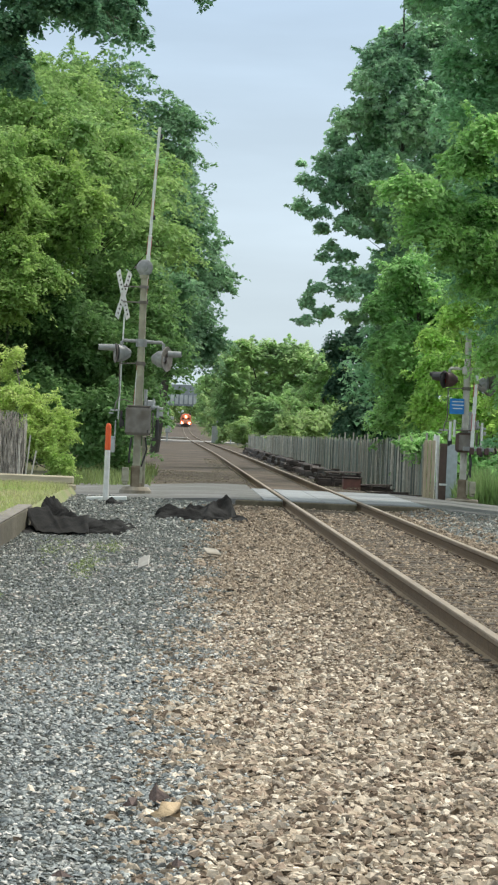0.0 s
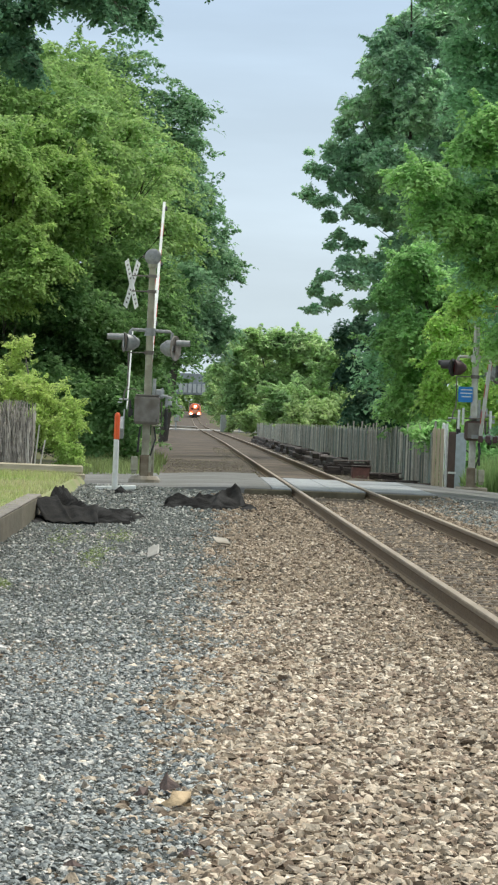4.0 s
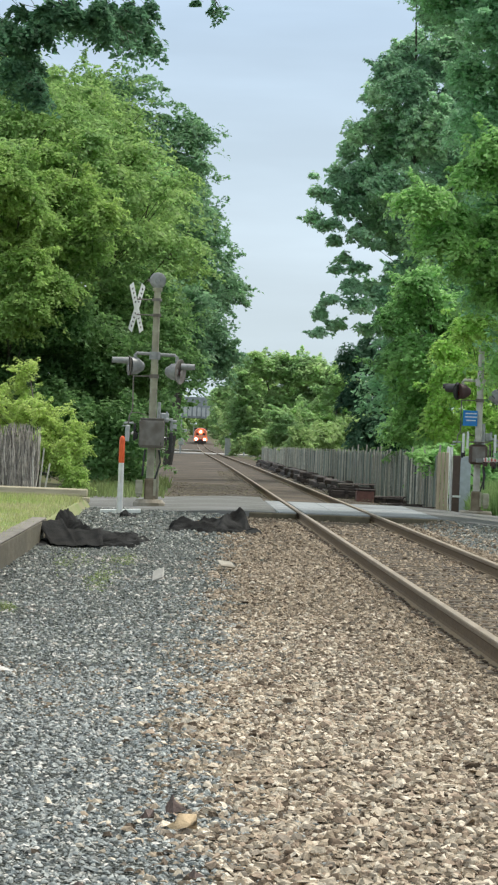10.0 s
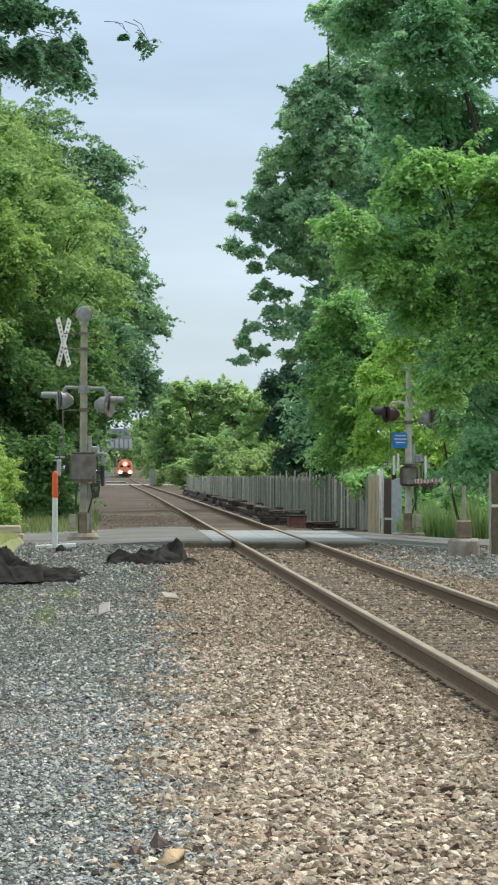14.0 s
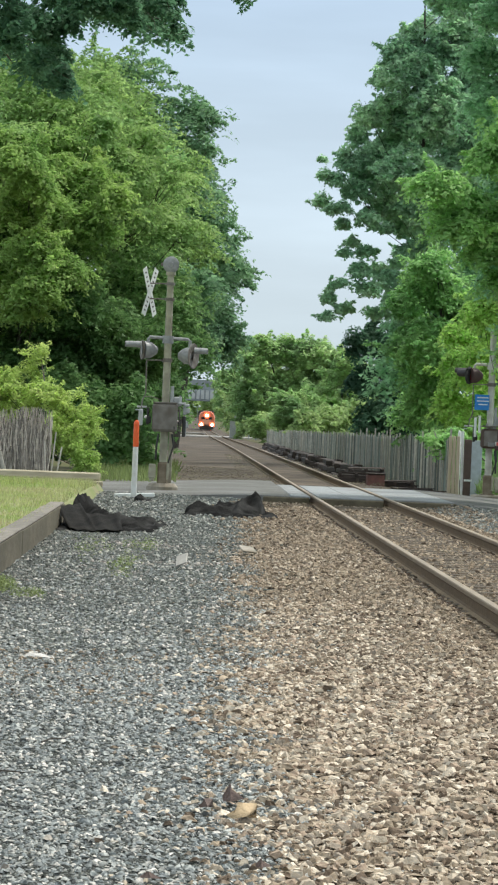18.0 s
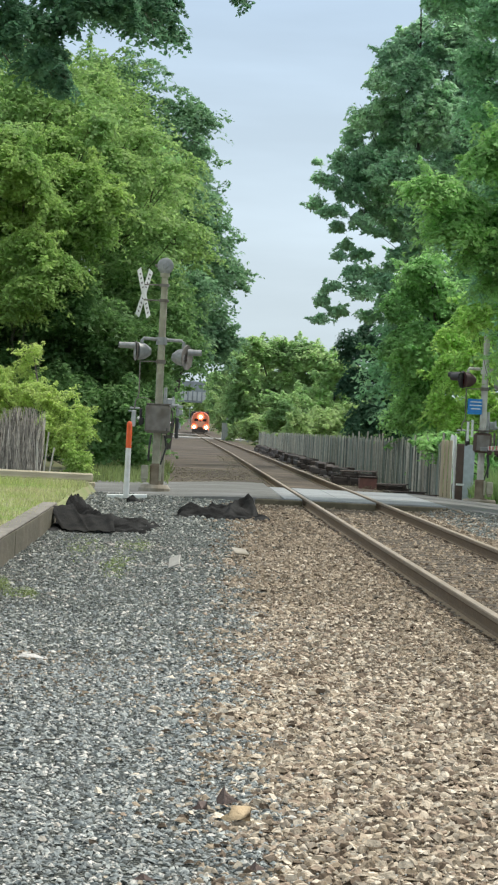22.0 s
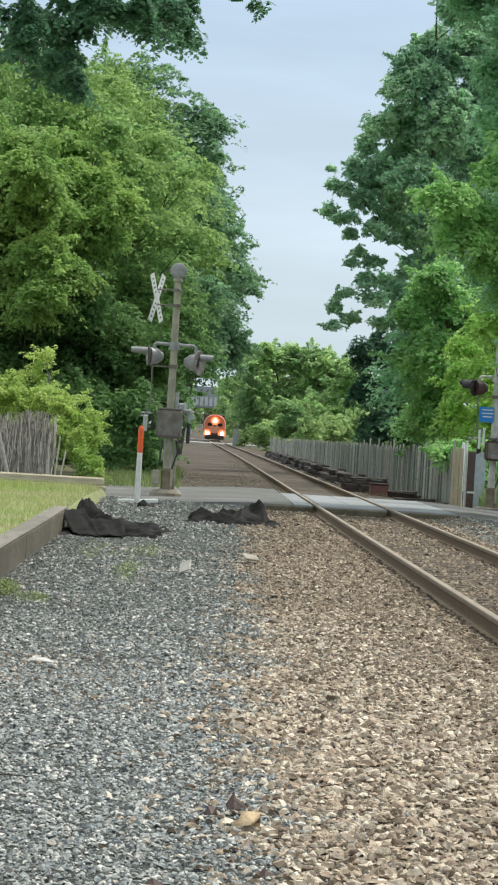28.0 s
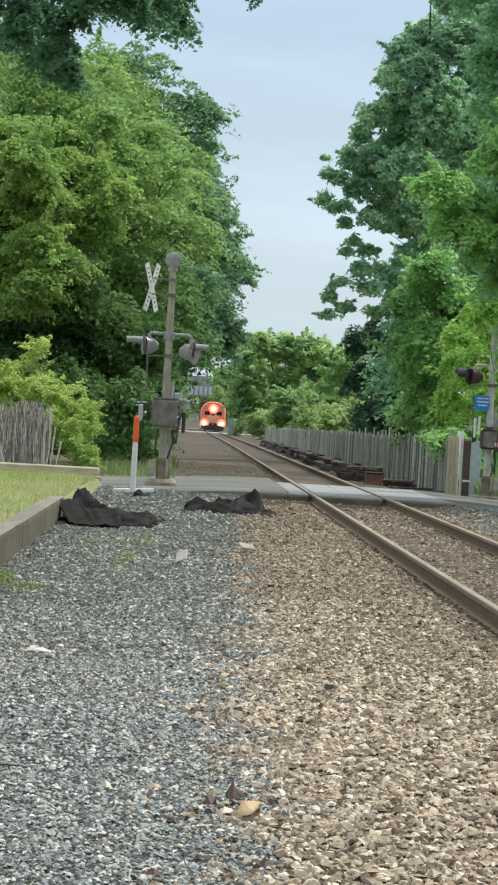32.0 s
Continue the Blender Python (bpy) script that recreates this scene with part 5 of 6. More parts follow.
    woods = leaf_cloud("far_woods", None, M_LEAF_FAR, bank, 1000, 60, 2.2, 1.0, 57)
    tagged(woods, "distant green woods behind the road bridge", "woods", kind="stuff")
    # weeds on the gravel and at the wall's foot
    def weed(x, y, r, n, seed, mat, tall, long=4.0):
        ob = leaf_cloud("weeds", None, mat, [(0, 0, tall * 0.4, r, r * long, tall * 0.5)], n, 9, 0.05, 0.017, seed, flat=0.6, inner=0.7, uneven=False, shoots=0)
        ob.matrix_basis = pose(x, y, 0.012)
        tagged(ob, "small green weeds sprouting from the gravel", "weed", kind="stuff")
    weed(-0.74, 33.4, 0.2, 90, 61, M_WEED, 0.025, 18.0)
    weed(-0.62, 39.0, 0.3, 70, 62, M_WEED, 0.025, 9.0)
    weed(-1.2, 38.0, 0.3, 55, 63, M_WEED, 0.025, 14.0)
    weed(-1.66, 27.6, 0.14, 150, 64, M_WEED, 0.14)
    weed(-1.4, 27.2, 0.16, 50, 65, M_WEED, 0.04)


build_trees()


# ---- level crossing signals ----
def build_signal(m, mirror, label, blue_sign=False, paint=None):
    """A crossing mast: base, pole, bell, crossbuck, lamps on a cross arm, gate mechanism. Its road side is +y."""
    paint = paint or M_POLE
    hood = M_BLACK if blue_sign else M_ALU
    sig = thing("crossing_signal", m, label, "crossing signal", "crossing signals")
    part("foundation", Shape().lathe([(0.0, -0.3), (0.35, -0.3), (0.33, 0.1), (0.27, 0.17), (0.0, 0.17)] if not blue_sign else [(0.0, -0.3), (0.4, -0.3), (0.39, 0.12), (0.36, 0.15), (0.0, 0.15)], 14), M_CONCRETE, sig, "stained concrete foundation")
    part("junction_base", Shape().box((0, 0, 0.38), (0.22, 0.22, 0.46), 0.03).box((0, 0, 0.16), (0.32, 0.32, 0.03), 0.01), M_JUNCTION, sig, "rust-stained junction base")
    part("pole", Shape().tube([(0, 0, 0.1), (0, 0, 2.9), (0, 0, 4.55)], [0.082, 0.077, 0.068], 14), paint, sig, smooth=True)
    bell = part("bell", Shape().lathe([(0.0, -0.06), (0.09, -0.06), (0.155, -0.03), (0.172, 0.0), (0.172, 0.03), (0.15, 0.045), (0.06, 0.05), (0.05, 0.065), (0.0, 0.07)], 22, pose(0, -0.02, 4.72, 90, 0, 0)), M_ALU, sig, "round grey alarm bell", smooth=True)
    part("striker", Shape().box((-0.17, 0.0, 4.72), (0.09, 0.05, 0.06), 0.01), M_CABINET, sig)
    part("collar", Shape().lathe([(0.08, 4.5), (0.1, 4.5), (0.1, 4.57), (0.0, 4.58)], 14), M_POLE, sig)
    # crossbuck, facing across the picture
    cross = thing_part("crossbuck", sig)
    for side in (-1, 1):
        turned = pose(0, 0, 0, side * 64, 0, 0)
        blade = part("blade", Shape().box((side * 0.004, 0, 0), (0.006, 1.08, 0.17), 0.002, turned), M_WHITE, cross, "white crossbuck blade with black letters")
        for k in (-0.43, -0.33, -0.23, -0.13, 0.14, 0.24, 0.34, 0.44):
            part("letter_bar", Shape().box((side * 0.004, k, 0), (0.0085, 0.034, 0.055), 0.001, turned), M_LETTER, blade)
    cross.matrix_basis = pose(-0.42 * mirror, 0.0, 4.14, 0, 0, -30 * mirror)
    for z in (4.0, 4.32):
        part("sign_bracket", Shape().tube([(0, 0, z), (-0.42 * mirror, 0, z)], 0.016, 6).tube([(0, 0, z - 0.03), (0, 0, z + 0.03)], 0.1, 12), M_CABINET, sig)
    # lamps on a cross arm
    part("cross_arm", Shape().tube([(-0.41, 0, 3.0), (-0.41, 0, 3.16), (-0.38, 0, 3.2), (0.42, 0, 3.18), (0.46, 0, 3.15), (0.46, 0, 2.95)], 0.034, 8)
         .tube([(0, 0, 3.08), (0, 0, 3.24)], 0.115, 12), M_MASTPAINT if blue_sign else M_ALU, sig, smooth=True)
    for x, tall in ((-0.5, 2.93), (0.51, 2.84)):
        lamp = thing_part("signal_lamp", sig)
        lamp.matrix_basis = pose(x, 0.0, tall, 0, 0, 0)
        outw = -1 if x < 0 else 1
        tilt = pose(0, 0, 0, 0, 90 * outw, 0)
        part("background_disc", Shape().lathe([(0.0, 0.0), (0.15, 0.0), (0.2 if x < 0 else 0.255, 0.02), (0.21 if x < 0 else 0.265, 0.01), (0.15, -0.02), (0.0, -0.02)], 24, pose(0.02 * outw, 0, 0, 0, 0, ((12 if x < 0 else 26) if not blue_sign else -34) * -outw) @ tilt), M_BLACK if blue_sign and x < 0 else M_CABINET, lamp)
        part("housing", Shape().lathe([(0.0, -0.3), (0.08, -0.285), (0.165, -0.16), (0.185, 0.0), (0.0, 0.02)], 18, pose(0, 0, 0, 0, 0, -20 * outw) @ tilt), M_DARKRED if blue_sign and x < 0 else M_ALU, lamp, smooth=True)
        part("visor", Shape().lathe([(0.07, 0.02), (0.06, 0.36 if x < 0 else 0.3), (0.055, 0.36 if x < 0 else 0.3), (0.064, 0.02)], 18, pose(0.03 * outw, 0, 0.11, 0, 0, (-8 if not blue_sign else 30) * outw) @ tilt), hood, lamp, smooth=True)
        if blue_sign and x < 0:
            part("second_visor", Shape().lathe([(0.1, 0.02), (0.09, 0.3), (0.084, 0.3), (0.094, 0.02)], 18, pose(-0.06, -0.12, 0.06, 0, 0, -48) @ tilt), hood, lamp, "black hood turned to the side", smooth=True)
        part("lens", Shape().lathe([(0.0, 0.035), (0.1, 0.025)], 18, (pose(0, 0, 0, 0, 0, 40) if blue_sign else pose(0, 0, 0)) @ tilt), M_REDLENS, lamp, "dark red lens")
    part("lamp_stay", Shape().tube([(-0.42, 0, 2.72), (-0.1, 0, 2.73), (0, 0, 2.73)], 0.014, 6).tube([(0, 0, 2.69), (0, 0, 2.77)], 0.1, 12), M_CABINET, sig)
    part("conduit", Shape().tube([(-0.43, 0.0, 2.74), (-0.42, 0, 2.05), (-0.44, 0.02, 1.97), (-0.48, 0.02, 1.9), (-0.5, 0.02, 1.72)], 0.014, 6).tube([(-0.46, 0, 1.95), (-0.3, 0, 1.97), (-0.1, 0, 1.9)], 0.008, 5), M_CABINET, sig)
    # gate mechanism
    mech = part("mechanism_case", Shape().box((0.0, -0.12, 1.47 if blue_sign else 1.54), (0.53, 0.36, 0.6) if not blue_sign else (0.42, 0.3, 0.46), 0.05), M_CABINET if not blue_sign else M_BROWNBOX, sig, "weathered gate mechanism case")
    part("lid", Shape().box((0.0, -0.12, 1.755 if blue_sign else 1.845), (0.5, 0.34, 0.03) if not blue_sign else (0.44, 0.32, 0.03), 0.012), M_CABINET, mech)
    part("seam", Shape().box((0.0, -0.295, 1.47 if blue_sign else 1.53), (0.5, 0.022, 0.48) if not blue_sign else (0.3, 0.03, 0.36), 0.02), M_CABINET, mech)
    part("hinge", Shape().tube([(0.2, -0.3, 1.3), (0.2, -0.3, 1.36)], 0.014, 6), M_BLACK, mech)
    part("conduit_box", Shape().box((-0.22 * mirror, -0.1, 0.42), (0.15, 0.16, 0.3), 0.02).box((-0.22 * mirror, -0.1, 0.25), (0.1, 0.1, 0.08), 0.015), M_POLE, sig)
    part("flexible_conduit", Shape().tube([(-0.12 * mirror, -0.15, 1.2), (-0.15 * mirror, -0.16, 0.95), (-0.16 * mirror, -0.12, 0.66)], 0.022, 7), M_BLACK, sig)
    for x in (-0.24, 0.24):
        part("u_bolt", Shape().tube([(x * 0.35, -0.1, 1.76), (x * 0.35, -0.1, 1.82)], 0.02, 6), M_GALV, sig)
    part("short_pipe", Shape().tube([(0.13, 0.14, 1.7), (0.13, 0.14, 2.2)], 0.036, 10).box((0.25, 0.2, 1.88), (0.18, 0.16, 0.2), 0.02), M_GALV, sig, "pale short pipe behind the pole")
    if not blue_sign:
        part("rear_post", Shape().box((0.14, 0.3, 0.68), (0.085, 0.085, 1.1), 0.012), M_POLE, sig)
    part("side_strut", Shape().box((-0.49, 0.1, 1.745), (0.2, 0.05, 0.04), 0.006).box((-0.57, 0.1, 1.68), (0.1, 0.04, 0.03), 0.006), M_GALV, sig)
    part("pivot_plate", Shape().box((-0.36, 0.08, 1.56), (0.05, 0.2, 0.36), 0.012).box((-0.34, 0.0, 1.48), (0.1, 0.06, 0.14), 0.01), M_BLACK, sig)
    part("arm_clamp", Shape().box((0.4, 0.12, 1.74), (0.06, 0.1, 0.26), 0.01).box((0.44, 0.1, 1.81), (0.13, 0.1, 0.06), 0.01).box((0.46, 0.1, 1.7), (0.1, 0.08, 0.1), 0.012), M_GALV, sig)
    part("arm_bracket", Shape().box((0.34, 0.0, 1.84), (0.14, 0.08, 0.05), 0.01).box((0.3, 0.02, 1.92), (0.04, 0.05, 0.18), 0.008), M_GALV, sig)
    part("guard_plate", Shape().box((0.3, 0.16, 1.5), (0.03, 0.3, 0.44), 0.01), M_CABINET, sig)
    part("base_clamp", Shape().box((0.1, -0.13, 0.42), (0.05, 0.04, 0.34), 0.008), M_POLE, sig)
    part("cable", Shape().tube([(0.16, 0.05, 1.2), (0.2, 0.1, 0.95), (0.1, 0.16, 0.6), (0.1, 0.2, 0.3)], 0.018, 6), M_BLACK, sig)
    part("counterweight", Shape().box((0.4, 0.05, 1.37), (0.075, 0.3, 0.44), 0.02), M_BLACK, sig, "dark counterweight plates")
    if blue_sign:
        sign = part("emergency_sign", Shape().box((-0.22, -0.12, 2.31), (0.34, 0.012, 0.36), 0.004), M_BLUE, sig, "blue notice plate with unreadable white lines")
        for z, w in ((2.42, 0.26), (2.34, 0.28), (2.26, 0.22)):
            part("text_bar", Shape().box((-0.2, -0.128, z), (w, 0.003, 0.025), 0.001), M_WHITE, sign)
    if blue_sign:
        for x, z0, z1 in ((-0.36, 1.5, 1.95), (0.38, 1.4, 1.95), (-0.26, 1.6, 2.0)):
            part("guard_rod", Shape().tube([(x, -0.2, z0), (x, -0.2, z1)], 0.03, 8), M_WHITE, sig, "white guard rod")
        part("weight_arm", Shape().box((0.3, -0.34, 1.33), (0.72, 0.05, 0.1), 0.01), M_ALU, sig)
        for k in range(3):
            part("weight_plate", Shape().box((0.15 + k * 0.17, -0.38, 1.28), (0.11, 0.06, 0.16), 0.02), M_DARKRED, sig)
    return sig


def thing_part(name, parent):
    ob = new(name)
    ob.parent = parent
    ob.empty_display_size = 0.1
    return ob


def build_gate_arm(sig, length):
    """The striped boom, pivoting on the mast; at rest it stands along +z."""
    arm = new("gate_arm", Shape().box((0, 0, length * 0.32), (0.085, 0.1, length * 0.64), 0.012).mesh("gate_arm", M_WHITE))
    arm.parent = sig
    arm["label"] = "long white gate arm with red stripes"
    part("arm_tip", Shape().box((0, 0, length * 0.82), (0.06, 0.07, length * 0.36), 0.01), M_WHITE, arm)
    for k in range(int(length / 0.8)):
        thick = 0.088 if k < 5 else 0.063
        part("red_stripe", Shape().box((0, 0, 0.6 + k * 0.8), (thick, 0.09 if k < 5 else 0.06, 0.4), 0.001), M_RED, arm)
    for z in (length * 0.42, length * 0.7, length * 0.97):
        part("arm_lamp", Shape().box((0.05, 0, z), (0.05, 0.06, 0.1), 0.01), M_BLACK, arm)
    return arm


LEFT_SIGNAL = build_signal(pose(-0.685, 68.1, 0.04), 1, "grey railway crossing mast with lamps, bell and white crossbuck")
LEFT_ARM = build_gate_arm(LEFT_SIGNAL, 6.28)


def build_walk_arm(sig):
    """The short boom over the footway, with a pale weight below its pivot."""
    arm = new("walkway_arm", Shape().box((0, 0, 1.12), (0.032, 0.05, 2.2), 0.008).mesh("walkway_arm", M_WHITE))
    arm.parent = sig
    arm["label"] = "short thin white footway arm"
    part("weight", Shape().box((-0.08, 0, -0.5), (0.09, 0.34, 0.34), 0.015).box((-0.05, 0, -0.2), (0.03, 0.06, 0.4), 0.008), M_GALV, arm, "pale grey counterweight")
    return arm


WALK_ARM = build_walk_arm(LEFT_SIGNAL)
RIGHT_SIGNAL = build_signal(pose(6.85, 76.5, -0.06), -1, "pale crossing mast with gate and blue plate under leaves", True, M_MASTPAINT)
RIGHT_ARM = build_gate_arm(RIGHT_SIGNAL, 6.0)


def build_left_side():
    post = thing("marker_post", pose(-1.15, 61.2, 0.06), "white marker post with an orange top band", "marker post")
    part("tube", Shape().lathe([(0.0, 0), (0.056, 0), (0.05, 0.95), (0.0, 0.95)], 16), M_BOLLARD, post, smooth=True)
    part("band", Shape().lathe([(0.053, 0.94), (0.052, 1.37), (0.045, 1.41), (0.026, 1.437), (0.0, 1.443)], 16), M_ORANGE, post, "orange reflective band", smooth=True)
    bar = tagged(part("stop_bar", Shape().box((0, 0, 0), (0.76, 0.4, 0.07), 0.008, pose(-1.145, 61.7, 0.085, 0, -3, 0)), M_WHITE), "white painted slab flat on the gravel", "slab")
    # timber edging wall
    wall = thing("edging_wall", pose(0, 0, 0), "low weathered timber wall holding up the lawn", "retaining wall", kind="structure")
    rng = random.Random(8)
    y = -12.0
    while y < 43:
        long = rng.uniform(5.5, 8.0)
        dz = rng.uniform(-0.006, 0.006)
        dx = rng.uniform(-0.008, 0.008)
        part("timber", Shape().box((-1.93 + dx * 0.4, y + long / 2, 0.093 + dz * 0.4), (0.17, long - 0.001, 0.372), 0.002), M_TIMBER, wall)
        part("cap_timber", Shape().box((-1.955 + dx * 0.4, y + long / 2, 0.294 + dz * 0.4), (0.2, long - 0.008, 0.024), 0.01), M_TIMBER_TOP, wall)
        y += long
    # lawn
    xs = [-60, -30, -15] + steps(-10, -2.05, 0.55) + [-1.96, -1.84]
    ys = steps(-20, 66.4, 0.8)
    lawn = grid_sheet(xs, ys, lambda x, y: (-0.03 if y < 44 else bed_z(-1.84, y) - 0.02) if x > -1.9 else 0.19 * (y > 44) if x > -2 else 0.25 + 0.02 * flat_noise(x, y, 1.2) - 0.1 * max(0, (y - 60) / 6) - (0.35 if x < -50 or y > 66 else 0))
    tagged(part("lawn", lawn, M_LAWN), "sunlit yellow-green mown grass", "lawn", kind="structure")
    rs = np.random.default_rng(4)
    n = 45000
    p = np.stack([rs.uniform(-7.5, -1.93, n), 22 + 44 * rs.random(n) ** 1.0, np.full(n, 0.24)], 1)
    p[:, 2] -= 0.1 * np.clip((p[:, 1] - 60) / 6, 0, None)
    tall = rs.uniform(0.04, 0.1, n) * (1 + 0.8 * (p[:, 1] > 58))
    tilt = rs.normal(0, 0.03, (n, 2))
    turn = rs.uniform(0, np.pi, n)
    w = np.stack([np.cos(turn), np.sin(turn), 0 * turn], 1) * 0.008
    tip = p + np.stack([tilt[:, 0], tilt[:, 1], tall], 1)
    blades = np.stack([p - w, p + w, tip], 1).reshape(-1, 3)
    tagged(new("grass", mesh_of_arrays("grass", blades, np.arange(n * 3).reshape(-1, 3), M_GRASS)), "short yellow-green grass blades on the lawn", "grass", kind="stuff")
    beam = thing("barrier_beam", pose(-5.75, 69.2, 0.08), "long pale weathered beam lying along the road", "beam")
    part("beam_lower", Shape().box((0, 0, 0.04), (7.6, 0.24, 0.12), 0.02), M_BEAM, beam)
    part("beam_upper", Shape().box((0.0, 0.03, 0.19), (7.5, 0.2, 0.17), 0.03), M_BEAM, beam)


def cloth_heap(name, m, wide, deep, ridges, seed, label, folds=1.0, lie=0.03):
    """Crumpled cloth: a sheet hung over ridges (x0, y0, z0, x1, y1, z1, half-width), with soft folds and a ragged rim."""
    nx, ny = 76, 44
    s = Shape()
    for j in range(ny + 1):
        for i in range(nx + 1):
            u, v = i / nx * 2 - 1, j / ny * 2 - 1
            x, y = u * wide / 2, v * deep / 2
            z = lie
            for x0, y0, z0, x1, y1, z1, w in ridges:
                dx, dy = x1 - x0, (y1 - y0) * 0.3
                k = min(max(((x - x0) * dx + (y - y0) * 0.3 * dy) / (dx * dx + dy * dy), 0.0), 1.0)
                d = math.hypot(x - x0 - k * dx, (y - y0) * 0.3 - k * dy) / w
                z = max(z, (z0 + (z1 - z0) * k) * max(0.0, 1 - d) ** 0.85)
            q = Vector((x * 3.0 * folds + y * 0.55, y * 0.6 * folds - x * 0.8, seed))
            crease = 1 - abs(noise.noise(q)) * 2.2
            crease2 = 1 - abs(noise.noise(q * 2.3 + Vector((5, 1, 2)))) * 2.0
            z += (0.1 * crease + 0.05 * crease2 - 0.07) * (0.3 + min(0.4, z * 2.0))
            rim = max(abs(u), abs(v)) + 0.3 * noise.noise(Vector((u * 2.1, v * 2.1, seed * 3))) + 0.12 * noise.noise(Vector((u * 6, v * 6, seed)))
            fall = 1 - smooth(0.7, 0.84, rim)
            s.v.append((x, y, max(z, 0.015) * fall - 0.06 * (1 - fall)))
    for j in range(ny):
        for i in range(nx):
            a = j * (nx + 1) + i
            s.f.append((a, a + 1, a + nx + 2, a + nx + 1))
    ob = part(name, s, M_TARP)
    ob.matrix_basis = m
    ob.data.shade_smooth()
    return tagged(ob, label, "cloth")


def cloth_flap(parent, corners, folds, sag, label):
    """A hanging piece of sheet between two upper and two lower corners, with long folds and a turned thickness."""
    a, b, c, d = (Vector(q) for q in corners)
    s, nx, ny = Shape(), 26, 18
    for lift in (0.0, -0.012):
        for j in range(ny + 1):
            for i in range(nx + 1):
                u, v = i / nx, j / ny
                ragged = 0.05 * noise.noise(Vector((u * 3, v * 3, sag * 40))) * (0.2 + v)
                p = a.lerp(b, u).lerp(d.lerp(c, u), v + ragged)
                wave = sum(h * math.exp(-((u - at0 - slant * v) / w) ** 2) for at0, slant, h, w in folds)
                z = p.z - sag * math.sin(math.pi * v) + wave * (0.4 + 0.6 * math.sin(math.pi * min(1.0, v * 0.9 + 0.1))) + 0.008 * noise.noise(Vector((u * 7, v * 2.5, sag * 90)))
                s.v.append((p.x, p.y, max(z, 0.028) + lift))
    n = (nx + 1) * (ny + 1)
    for j in range(ny):
        for i in range(nx):
            k = j * (nx + 1) + i
            s.f.append((k, k + 1, k + nx + 2, k + nx + 1))
            s.f.append((n + k, n + k + nx + 1, n + k + nx + 2, n + k + 1))
    flap = part("flap", s, M_TARP_GREY, parent, label)
    flap.matrix_parent_inverse = parent.matrix_basis.inverted()
    flap.data.shade_smooth()


